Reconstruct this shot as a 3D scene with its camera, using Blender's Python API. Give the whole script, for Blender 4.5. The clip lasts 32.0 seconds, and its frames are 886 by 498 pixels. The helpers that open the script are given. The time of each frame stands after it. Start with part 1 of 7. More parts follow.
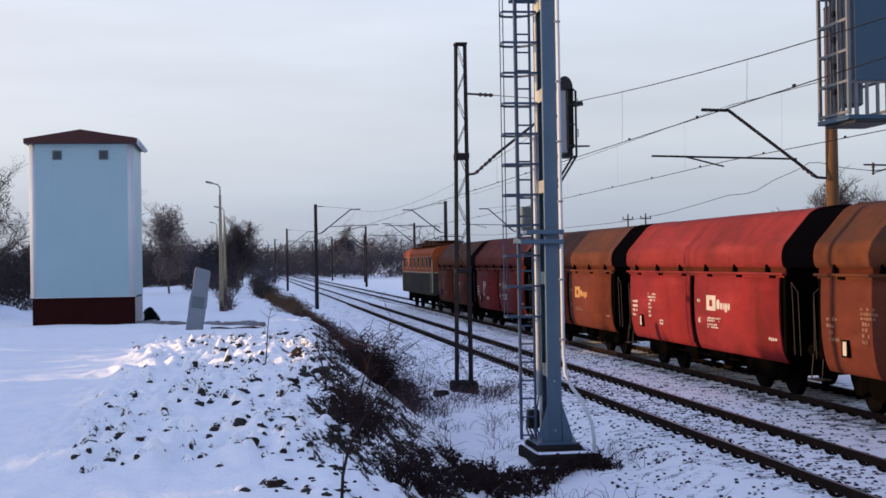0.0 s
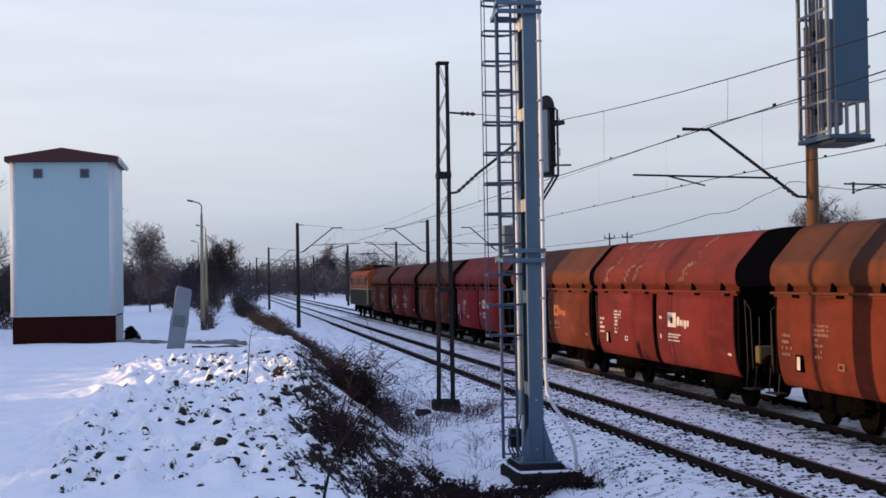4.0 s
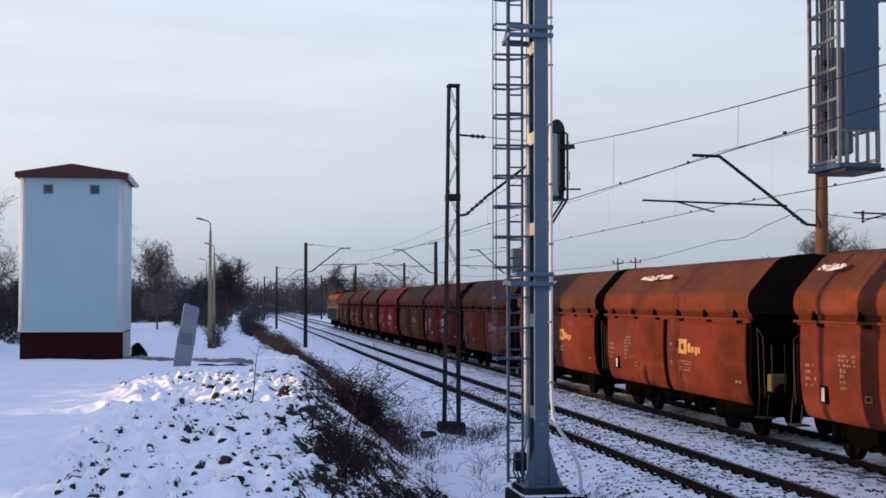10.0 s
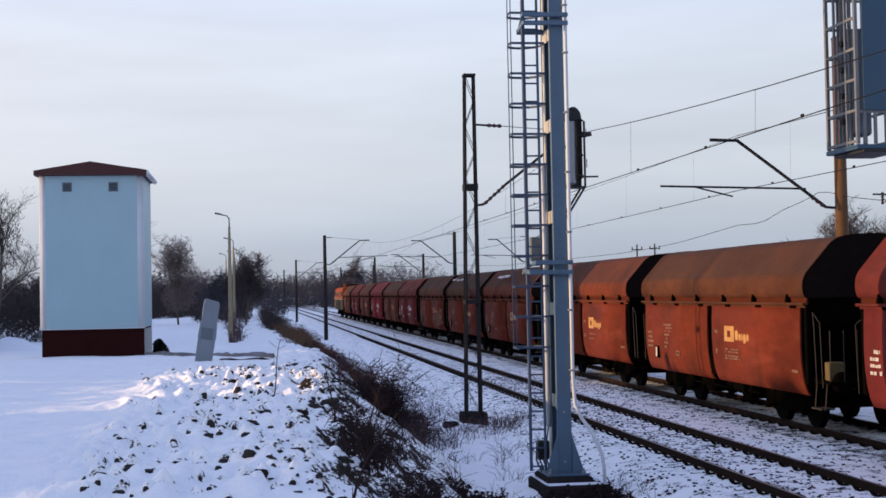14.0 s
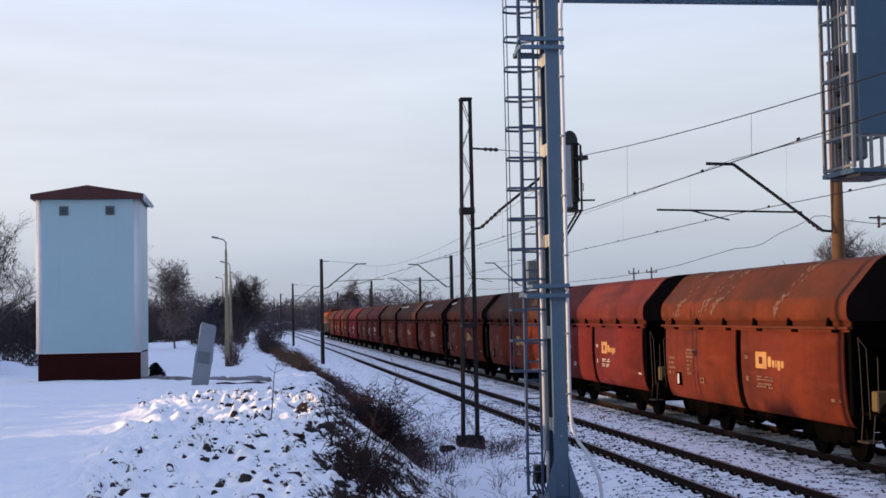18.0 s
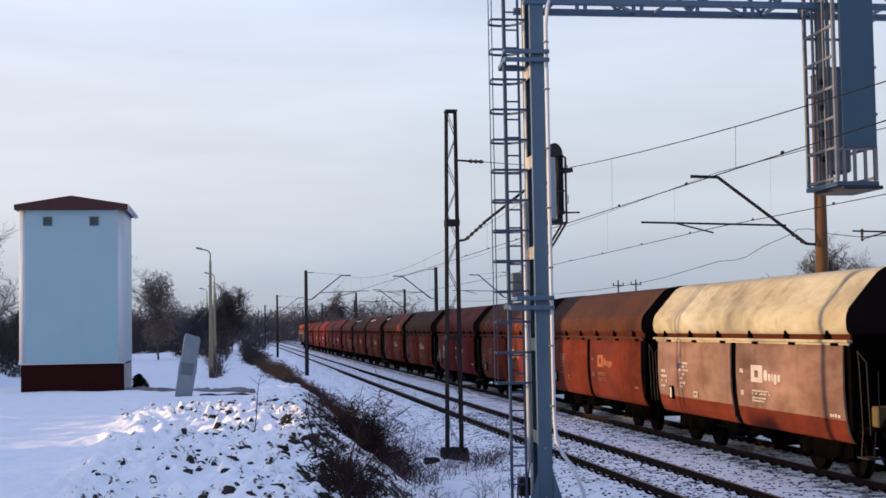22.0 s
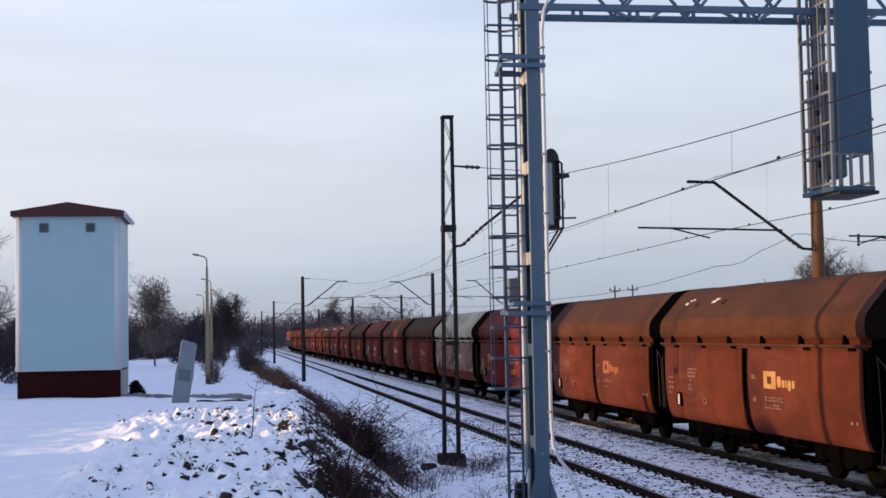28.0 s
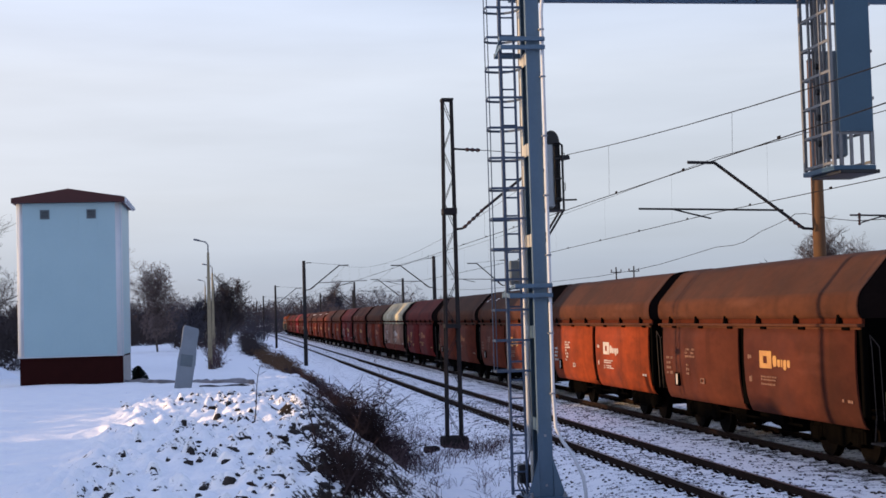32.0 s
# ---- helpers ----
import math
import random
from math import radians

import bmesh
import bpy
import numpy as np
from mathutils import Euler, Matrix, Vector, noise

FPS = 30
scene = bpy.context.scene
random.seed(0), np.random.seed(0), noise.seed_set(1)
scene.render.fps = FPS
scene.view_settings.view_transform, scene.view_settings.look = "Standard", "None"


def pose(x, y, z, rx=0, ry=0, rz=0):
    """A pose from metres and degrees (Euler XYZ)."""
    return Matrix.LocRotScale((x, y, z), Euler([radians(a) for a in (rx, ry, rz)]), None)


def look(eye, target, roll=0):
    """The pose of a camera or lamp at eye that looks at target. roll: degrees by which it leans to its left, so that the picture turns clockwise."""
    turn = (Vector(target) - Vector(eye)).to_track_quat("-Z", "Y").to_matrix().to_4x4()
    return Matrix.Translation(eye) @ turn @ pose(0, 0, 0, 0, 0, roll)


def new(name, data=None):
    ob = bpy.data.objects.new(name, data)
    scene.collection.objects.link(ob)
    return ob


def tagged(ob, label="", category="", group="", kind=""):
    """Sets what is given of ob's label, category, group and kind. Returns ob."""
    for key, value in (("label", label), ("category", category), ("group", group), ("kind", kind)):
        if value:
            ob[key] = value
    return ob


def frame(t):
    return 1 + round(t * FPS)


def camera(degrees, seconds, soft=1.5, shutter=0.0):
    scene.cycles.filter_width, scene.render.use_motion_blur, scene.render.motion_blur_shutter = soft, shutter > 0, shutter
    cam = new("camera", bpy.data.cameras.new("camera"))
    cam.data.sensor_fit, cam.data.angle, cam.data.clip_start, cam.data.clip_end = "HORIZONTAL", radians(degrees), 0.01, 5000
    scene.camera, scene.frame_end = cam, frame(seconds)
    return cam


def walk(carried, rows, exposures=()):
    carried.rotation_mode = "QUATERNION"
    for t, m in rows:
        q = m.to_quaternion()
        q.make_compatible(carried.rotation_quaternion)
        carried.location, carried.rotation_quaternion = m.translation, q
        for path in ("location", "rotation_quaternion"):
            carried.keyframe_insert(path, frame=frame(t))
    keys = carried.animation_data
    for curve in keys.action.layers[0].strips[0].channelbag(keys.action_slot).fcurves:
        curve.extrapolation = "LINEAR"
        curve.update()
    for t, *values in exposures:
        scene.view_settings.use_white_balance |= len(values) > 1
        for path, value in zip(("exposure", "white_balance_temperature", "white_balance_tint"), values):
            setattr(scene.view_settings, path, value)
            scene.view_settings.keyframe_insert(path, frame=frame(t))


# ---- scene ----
cam = camera(35.0, 32.0, soft=1.6)
# seconds, yaw, pitch, lean of the hand-held camera, which stands on the bank beside the line
PATH = [
    (0, -8.04, 0.50, 0.96), (0.5, -8.41, 0.70, 0.85), (1, -8.47, 0.62, 1.14), (1.5, -8.66, 0.49, 1.02), (2, -8.42, 0.75, 0.76),
    (2.5, -8.29, 1.02, 0.64), (3, -8.27, 1.12, 0.97), (3.5, -8.78, 1.25, 0.95), (5.5, -8.56, 1.17, 1.05), (6, -7.91, 0.96, 0.77),
    (6.5, -7.94, 0.85, 0.91), (7, -8.74, 0.94, 0.98), (7.5, -8.93, 1.24, 0.55), (8, -8.44, 1.45, 0.17), (8.5, -8.53, 1.73, 0.37),
    (9, -8.96, 1.97, 0.53), (9.5, -8.90, 2.17, 0.26), (10, -8.47, 2.15, -0.02), (10.5, -8.53, 2.22, 0.41), (11, -8.72, 2.24, 0.64),
    (11.5, -8.40, 1.99, 0.54), (12, -8.14, 1.75, 0.71), (12.5, -8.27, 1.70, 1.04), (13, -7.93, 1.90, 0.70), (13.5, -7.78, 1.79, 0.67),
    (14, -7.67, 1.76, 1.10), (14.5, -7.66, 1.67, 1.15), (15, -7.59, 1.97, 0.85), (15.5, -7.73, 2.40, 0.81), (17.5, -7.46, 2.65, 0.81),
    (18, -7.80, 2.72, 1.13), (18.5, -7.70, 2.84, 0.80), (19, -7.44, 2.74, 0.63), (19.5, -7.64, 2.81, 0.98), (20, -8.20, 2.87, 1.14),
    (20.5, -7.98, 3.03, 0.83), (21, -7.90, 3.12, 0.63), (21.5, -7.85, 3.05, 1.11), (22, -8.43, 3.19, 0.97), (22.5, -7.99, 3.10, 0.52),
    (23, -7.95, 3.09, 0.76), (23.5, -8.52, 3.23, 1.12), (24, -8.55, 3.30, 0.92), (24.5, -8.13, 3.45, 0.64), (26.5, -8.01, 3.41, 1.12),
    (27, -8.53, 3.10, 1.52), (27.5, -8.86, 3.19, 1.29), (28, -8.56, 3.42, 1.10), (28.5, -8.53, 3.53, 1.21), (29, -8.39, 3.66, 1.06),
    (29.5, -8.25, 3.67, 1.24), (30, -8.58, 3.28, 1.63), (30.5, -8.38, 2.96, 1.51), (31, -8.32, 2.81, 1.31), (31.5, -8.38, 2.74, 1.49),
    (32, -8.49, 2.73, 1.63),
]
walk(cam, [(t, pose(0, 0, 2.95, 90 + p, r, y)) for t, y, p, r in PATH], exposures=[(0, 0.0), (32, 0.0)])

# ---- world and sun ----
SUN_EL, SUN_AZ = radians(8.0), math.atan2(0.03, -1.0)
world = bpy.data.worlds.new("world")
scene.world = world
world.use_nodes = True
wn, wl = world.node_tree.nodes, world.node_tree.links
wn.clear()
w_out = wn.new("ShaderNodeOutputWorld")
w_bg = wn.new("ShaderNodeBackground")
sky = wn.new("ShaderNodeTexSky")
sky.sky_type, sky.sun_disc = "NISHITA", False
sky.sun_elevation, sky.sun_rotation = SUN_EL, math.pi / 2 - SUN_AZ
w_co = wn.new("ShaderNodeTexCoord")
w_sep = wn.new("ShaderNodeSeparateXYZ")
wl.new(w_co.outputs["Generated"], w_sep.inputs[0])
# thin high cloud: its colour by height over the horizon, broken by drawn-out streaks
w_ramp = wn.new("ShaderNodeValToRGB")
els = w_ramp.color_ramp.elements
els[0].position, els[0].color = 0.0, (0.35, 0.415, 0.54, 1)
els[1].position, els[1].color = 1.0, (0.22, 0.34, 0.72, 1)
for pos, col in ((0.035, (0.405, 0.475, 0.615, 1)), (0.085, (0.58, 0.622, 0.73, 1)), (0.17, (0.67, 0.715, 0.83, 1)), (0.30, (0.58, 0.69, 0.95, 1)), (0.55, (0.40, 0.53, 0.90, 1))):
    e = els.new(pos)
    e.color = col
wl.new(w_sep.outputs["Z"], w_ramp.inputs[0])
w_map = wn.new("ShaderNodeMapping")
w_map.inputs["Scale"].default_value = (2.2, 2.2, 16.0)
w_noise = wn.new("ShaderNodeTexNoise")
w_noise.inputs["Scale"].default_value, w_noise.inputs["Detail"].default_value = 1.6, 5.0
wl.new(w_co.outputs["Generated"], w_map.inputs[0])
wl.new(w_map.outputs[0], w_noise.inputs["Vector"])
w_str = wn.new("ShaderNodeMapRange")
w_str.inputs["From Min"].default_value, w_str.inputs["From Max"].default_value = 0.3, 0.7
w_str.inputs["To Min"].default_value, w_str.inputs["To Max"].default_value = 0.93, 1.08
wl.new(w_noise.outputs["Fac"], w_str.inputs["Value"])
w_mul = wn.new("ShaderNodeMix")
w_mul.data_type, w_mul.blend_type = "RGBA", "MULTIPLY"
w_mul.inputs["Factor"].default_value = 1.0
wl.new(w_ramp.outputs[0], w_mul.inputs["A"])
wl.new(w_str.outputs[0], w_mul.inputs["B"])
# warmth towards the sun's side
w_dot = wn.new("ShaderNodeVectorMath")
w_dot.operation = "DOT_PRODUCT"
w_dot.inputs[1].default_value = (math.cos(SUN_AZ), math.sin(SUN_AZ), 0.12)
wl.new(w_co.outputs["Generated"], w_dot.inputs[0])
w_warm = wn.new("ShaderNodeMapRange")
w_warm.inputs["From Min"].default_value, w_warm.inputs["From Max"].default_value = -0.1, 1.0
w_warm.inputs["To Min"].default_value, w_warm.inputs["To Max"].default_value = 0.0, 1.0
wl.new(w_dot.outputs["Value"], w_warm.inputs["Value"])
# the sky is deeper on the side away from the sun
w_deep = wn.new("ShaderNodeMapRange")
w_deep.inputs["From Min"].default_value, w_deep.inputs["From Max"].default_value = -0.45, -0.05
w_deep.inputs["To Min"].default_value, w_deep.inputs["To Max"].default_value = 0.88, 1.0
wl.new(w_dot.outputs["Value"], w_deep.inputs["Value"])
w_side = wn.new("ShaderNodeMix")
w_side.data_type, w_side.blend_type = "RGBA", "MULTIPLY"
w_side.inputs["Factor"].default_value = 1.0
wl.new(w_mul.outputs["Result"], w_side.inputs["A"])
wl.new(w_deep.outputs[0], w_side.inputs["B"])
w_tint = wn.new("ShaderNodeMix")
w_tint.data_type, w_tint.blend_type = "RGBA", "ADD"
w_tint.inputs["B"].default_value = (0.20, 0.13, 0.07, 1)
wl.new(w_warm.outputs[0], w_tint.inputs["Factor"])
wl.new(w_side.outputs["Result"], w_tint.inputs["A"])
w_skys = wn.new("ShaderNodeMix")
w_skys.data_type, w_skys.blend_type = "RGBA", "ADD"
w_skys.inputs["Factor"].default_value = 0.03
wl.new(w_tint.outputs["Result"], w_skys.inputs["A"])
wl.new(sky.outputs[0], w_skys.inputs["B"])
wl.new(w_skys.outputs["Result"], w_bg.inputs[0])
w_bg.inputs[1].default_value = 1.0
wl.new(w_bg.outputs[0], w_out.inputs[0])

sun_data = bpy.data.lights.new("sun", "SUN")
sun_data.energy, sun_data.angle, sun_data.color = 5.0, radians(0.6), (1.0, 0.66, 0.36)
sun = new("sun", sun_data)
sun_dir = Vector((math.cos(SUN_AZ) * math.cos(SUN_EL), math.sin(SUN_AZ) * math.cos(SUN_EL), math.sin(SUN_EL)))
sun.matrix_world = look(sun_dir * 300, (0, 0, 0))

# ---- materials ----
def material(name, col, col2=None, rough=0.7, metal=0.0, scale=6.0, fine=60.0, bump=0.15, amount=0.6, stretch=(1, 1, 1), vary=0.0, spec=0.3):
    """Two colours broken by large stains and fine grain, with relief; vary: a change of brightness from piece to piece."""
    m = bpy.data.materials.new(name)
    m.use_nodes = True
    n, l = m.node_tree.nodes, m.node_tree.links
    b = n["Principled BSDF"]
    b.inputs["Roughness"].default_value, b.inputs["Metallic"].default_value = rough, metal
    b.inputs["Specular IOR Level"].default_value = spec
    if spec <= 0.15:
        b.inputs["IOR"].default_value = 1.08 if spec <= 0.1 else 1.18
    col2 = col2 or tuple(c * 0.62 for c in col)
    co = n.new("ShaderNodeTexCoord")
    mp = n.new("ShaderNodeMapping")
    mp.inputs["Scale"].default_value = stretch
    l.new(co.outputs["Object"], mp.inputs[0])
    big, small = n.new("ShaderNodeTexNoise"), n.new("ShaderNodeTexNoise")
    big.inputs["Scale"].default_value, big.inputs["Detail"].default_value = scale, 6
    small.inputs["Scale"].default_value, small.inputs["Detail"].default_value = fine, 4
    for t in (big, small):
        l.new(mp.outputs[0], t.inputs["Vector"])
    avg = n.new("ShaderNodeMath")
    avg.operation = "MULTIPLY_ADD"
    avg.inputs[1].default_value, avg.inputs[2].default_value = 0.4, 0.0
    l.new(small.outputs["Fac"], avg.inputs[0])
    add = n.new("ShaderNodeMath")
    add.operation = "MULTIPLY_ADD"
    add.inputs[1].default_value = 0.8
    l.new(big.outputs["Fac"], add.inputs[0])
    l.new(avg.outputs[0], add.inputs[2])
    rng = n.new("ShaderNodeMapRange")
    rng.inputs["From Min"].default_value, rng.inputs["From Max"].default_value = 0.42, 0.78
    rng.inputs["To Max"].default_value = amount
    l.new(add.outputs[0], rng.inputs["Value"])
    mix = n.new("ShaderNodeMix")
    mix.data_type = "RGBA"
    mix.inputs["A"].default_value, mix.inputs["B"].default_value = (*col, 1), (*col2, 1)
    l.new(rng.outputs[0], mix.inputs["Factor"])
    last = mix.outputs["Result"]
    if vary:
        info = n.new("ShaderNodeObjectInfo")
        vr = n.new("ShaderNodeMapRange")
        vr.inputs["To Min"].default_value, vr.inputs["To Max"].default_value = 1 - vary, 1 + vary
        l.new(info.outputs["Random"], vr.inputs["Value"])
        mv = n.new("ShaderNodeMix")
        mv.data_type, mv.blend_type = "RGBA", "MULTIPLY"
        mv.inputs["Factor"].default_value = 1
        l.new(last, mv.inputs["A"])
        l.new(vr.outputs[0], mv.inputs["B"])
        last = mv.outputs["Result"]
    l.new(last, b.inputs["Base Color"])
    if bump:
        bp = n.new("ShaderNodeBump")
        bp.inputs["Strength"].default_value, bp.inputs["Distance"].default_value = bump, 0.02
        l.new(small.outputs["Fac"], bp.inputs["Height"])
        l.new(bp.outputs[0], b.inputs["Normal"])
    return m


def snow_material():
    """Snow with wind ripples; bare soil and dead grass where the sheet is steep or the cover broken. Soil colour also
    stands for some shade.
    """
    m = bpy.data.materials.new("snow_cover")
    m.use_nodes = True
    n, l = m.node_tree.nodes, m.node_tree.links
    b = n["Principled BSDF"]
    b.inputs["Roughness"].default_value = 0.75
    b.inputs["Specular IOR Level"].default_value = 0.12
    b.inputs["IOR"].default_value = 1.15
    co, geo = n.new("ShaderNodeTexCoord"), n.new("ShaderNodeNewGeometry")
    at = n.new("ShaderNodeAttribute")
    at.attribute_name = "soil"
    big, mid, fine = (n.new("ShaderNodeTexNoise") for _ in range(3))
    for t, s, d in ((big, 0.35, 5), (mid, 3.2, 6), (fine, 26.0, 5)):
        t.inputs["Scale"].default_value, t.inputs["Detail"].default_value = s, d
        l.new(co.outputs["Object"], t.inputs["Vector"])
    sep = n.new("ShaderNodeSeparateXYZ")
    l.new(geo.outputs["Normal"], sep.inputs[0])
    steep = n.new("ShaderNodeMapRange")
    steep.inputs["From Min"].default_value, steep.inputs["From Max"].default_value = 0.95, 0.70
    l.new(sep.outputs["Z"], steep.inputs["Value"])
    a1 = n.new("ShaderNodeMath")
    a1.operation = "MULTIPLY_ADD"
    a1.inputs[1].default_value = 0.27
    l.new(steep.outputs[0], a1.inputs[0])
    l.new(at.outputs["Fac"], a1.inputs[2])
    a2 = n.new("ShaderNodeMath")
    a2.operation = "MULTIPLY_ADD"
    a2.inputs[1].default_value = 0.8
    l.new(mid.outputs["Fac"], a2.inputs[0])
    l.new(a1.outputs[0], a2.inputs[2])
    a3 = n.new("ShaderNodeMath")
    a3.operation = "MULTIPLY_ADD"
    a3.inputs[1].default_value = 0.75
    l.new(fine.outputs["Fac"], a3.inputs[0])
    l.new(a2.outputs[0], a3.inputs[2])
    mask = n.new("ShaderNodeMapRange")
    mask.inputs["From Min"].default_value, mask.inputs["From Max"].default_value = 1.08, 1.17
    l.new(a3.outputs[0], mask.inputs["Value"])
    snow = n.new("ShaderNodeMix")
    snow.data_type = "RGBA"
    snow.inputs["A"].default_value, snow.inputs["B"].default_value = (0.92, 0.91, 0.89, 1), (0.86, 0.86, 0.87, 1)
    thin = n.new("ShaderNodeMapRange")
    thin.inputs["From Min"].default_value, thin.inputs["From Max"].default_value = 0.40, 0.72
    l.new(mid.outputs["Fac"], thin.inputs["Value"])
    l.new(thin.outputs[0], snow.inputs["Factor"])
    soil = n.new("ShaderNodeMix")
    soil.data_type = "RGBA"
    soil.inputs["A"].default_value, soil.inputs["B"].default_value = (0.012, 0.009, 0.008, 1), (0.055, 0.040, 0.030, 1)
    l.new(fine.outputs["Fac"], soil.inputs["Factor"])
    mix = n.new("ShaderNodeMix")
    mix.data_type = "RGBA"
    l.new(mask.outputs[0], mix.inputs["Factor"])
    l.new(snow.outputs["Result"], mix.inputs["A"])
    l.new(soil.outputs["Result"], mix.inputs["B"])
    l.new(mix.outputs["Result"], b.inputs["Base Color"])
    hs = n.new("ShaderNodeMath")
    hs.operation = "MULTIPLY_ADD"
    hs.inputs[1].default_value = 0.35
    l.new(fine.outputs["Fac"], hs.inputs[0])
    l.new(mid.outputs["Fac"], hs.inputs[2])
    bp = n.new("ShaderNodeBump")
    bp.inputs["Strength"].default_value, bp.inputs["Distance"].default_value = 0.6, 0.07
    l.new(hs.outputs[0], bp.inputs["Height"])
    l.new(bp.outputs[0], b.inputs["Normal"])
    return m


SNOW = snow_material()
SNOWCAP = material("snow_patch", (0.85, 0.87, 0.91), (0.72, 0.75, 0.80), 0.8, scale=8, bump=0.3)
HOODSNOW = material("dusty_hood_snow", (0.66, 0.60, 0.55), (0.45, 0.38, 0.33), 0.8, scale=8, bump=0.3)
CLOD = material("dry_brown_clod", (0.045, 0.034, 0.026), (0.016, 0.012, 0.010), 0.95, scale=14, fine=50, bump=0.8, amount=1, spec=0.1)
# near-black earth, also laid where pits and sleeper edges are only shaded
SOIL = material("soil_and_hollow_shade", (0.018, 0.015, 0.014), (0.042, 0.034, 0.030), 0.95, scale=9, fine=40, bump=0.6, amount=1)
STEEL_RAIL = material("rusty_rail", (0.030, 0.019, 0.015), (0.018, 0.013, 0.011), 0.7, 0.1, scale=3, fine=50, bump=0.2, spec=0.1)
RAILTOP = material("worn_rail_head", (0.22, 0.19, 0.17), (0.10, 0.075, 0.06), 0.4, 0.8, scale=2, fine=40, bump=0.05)
CONCRETE = material("weathered_concrete", (0.36, 0.35, 0.34), (0.20, 0.19, 0.18), 0.9, scale=4, fine=45, bump=0.35, vary=0.12)
DARKCON = material("damp_dark_concrete", (0.030, 0.027, 0.026), (0.015, 0.013, 0.013), 0.9, scale=4, fine=40, bump=0.4, spec=0.1)
CLIP = material("rusty_fastening", (0.016, 0.011, 0.009), None, 0.9, 0.0, bump=0.2, spec=0.05)
GANTRY = material("grey_blue_gantry_paint", (0.088, 0.145, 0.205), (0.065, 0.11, 0.16), 0.42, 0.1, scale=1.4, fine=18, bump=0.04, amount=0.7)
LADDER = material("dark_blue_ladder_paint", (0.055, 0.080, 0.125), (0.040, 0.060, 0.098), 0.5, 0.1, scale=2, fine=30, bump=0.04)
GALV = material("galvanised_steel", (0.30, 0.31, 0.33), (0.20, 0.21, 0.23), 0.42, 0.6, scale=5, fine=70, bump=0.05)
CAGE = material("dull_cage_steel", (0.19, 0.19, 0.19), (0.12, 0.125, 0.13), 0.5, 0.3, scale=5, fine=70, bump=0.05)
PLATE = material("dark_blue_back_plate", (0.045, 0.092, 0.135), (0.034, 0.072, 0.108), 0.42, 0.1, scale=1.5, fine=20, bump=0.04)
# cream stands in for low sun on the gantry column's edges
SUNEDGE = material("sunlit_cream_edge", (0.55, 0.52, 0.44), (0.38, 0.35, 0.29), 0.5, 0.1, scale=3, bump=0.05)
BLACK = material("black_signal_paint", (0.018, 0.018, 0.020), (0.032, 0.031, 0.030), 0.45, bump=0.05)
SIGGREY = material("pale_signal_case", (0.42, 0.46, 0.47), (0.30, 0.33, 0.34), 0.5, 0.1, scale=3, bump=0.05)
MASTSTEEL = material("rusted_lattice_steel", (0.026, 0.026, 0.029), (0.042, 0.032, 0.028), 0.75, 0.0, scale=5, bump=0.2, spec=0.1)
POLEWOOD = material("brown_weathered_pole", (0.125, 0.060, 0.024), (0.060, 0.030, 0.015), 0.8, 0.0, scale=3, fine=30, bump=0.25, stretch=(1, 1, 0.15))
POLEDARK = material("dark_line_pole", (0.035, 0.033, 0.034), (0.022, 0.02, 0.02), 0.8, scale=3, bump=0.2, spec=0.15)
WIRE = material("dark_copper_wire", (0.022, 0.022, 0.025), None, 0.7, 0.0, bump=0, spec=0.1)
INSUL = material("brown_glazed_insulator", (0.055, 0.030, 0.024), None, 0.25, bump=0)
HUTWALL = material("pale_blue_wall_panel", (0.345, 0.49, 0.53), (0.315, 0.455, 0.495), 0.42, 0.0, scale=0.9, fine=14, bump=0.03, amount=0.7)
HUTTRIM = material("white_corner_trim", (0.58, 0.60, 0.62), (0.48, 0.50, 0.52), 0.5, scale=2, bump=0.03)
HUTPLINTH = material("dark_red_plinth_plaster", (0.032, 0.0095, 0.0085), (0.022, 0.0075, 0.007), 0.85, scale=3, fine=60, bump=0.3, spec=0.1)
HUTROOF = material("dark_red_roof_sheet", (0.07, 0.022, 0.02), (0.05, 0.016, 0.015), 0.6, scale=2, bump=0.06)
VENT = material("dark_grey_vent_slat", (0.13, 0.16, 0.18), None, 0.6, bump=0.05)
STONE = material("grey_stone_block", (0.22, 0.25, 0.28), (0.16, 0.18, 0.205), 0.85, scale=2.5, fine=35, bump=0.3)
# grey concrete tinted tan: sunlight put into the base colour
LAMPPOST = material("sun_tinted_lamp_post", (0.33, 0.27, 0.17), (0.21, 0.17, 0.11), 0.85, scale=4, bump=0.2)
LAMPHEAD = material("grey_lamp_housing", (0.20, 0.20, 0.21), None, 0.5, 0.3, bump=0.05)
BARK = material("grey_brown_bark", (0.105, 0.082, 0.068), (0.055, 0.043, 0.038), 0.95, scale=5, fine=30, bump=0.4)
TWIG = material("bare_winter_twigs", (0.072, 0.058, 0.057), (0.044, 0.037, 0.037), 0.95, scale=1.2, fine=9, bump=0, spec=0.1)
TWIGLIT = material("pale_birch_twigs", (0.20, 0.15, 0.135), (0.12, 0.09, 0.085), 0.95, scale=1.2, fine=9, bump=0, spec=0.1)
BRAMBLE = material("dark_bramble_stems", (0.042, 0.029, 0.029), (0.018, 0.013, 0.013), 0.9, scale=1.5, fine=9, bump=0, spec=0.05)
DEADLEAF = material("withered_brown_leaf", (0.034, 0.022, 0.020), (0.014, 0.010, 0.010), 0.9, scale=3, bump=0, spec=0.05)
WOODFAR = material("grey_brown_far_twigs", (0.080, 0.074, 0.085), (0.05, 0.046, 0.054), 0.95, scale=0.25, fine=2, bump=0, spec=0.1)
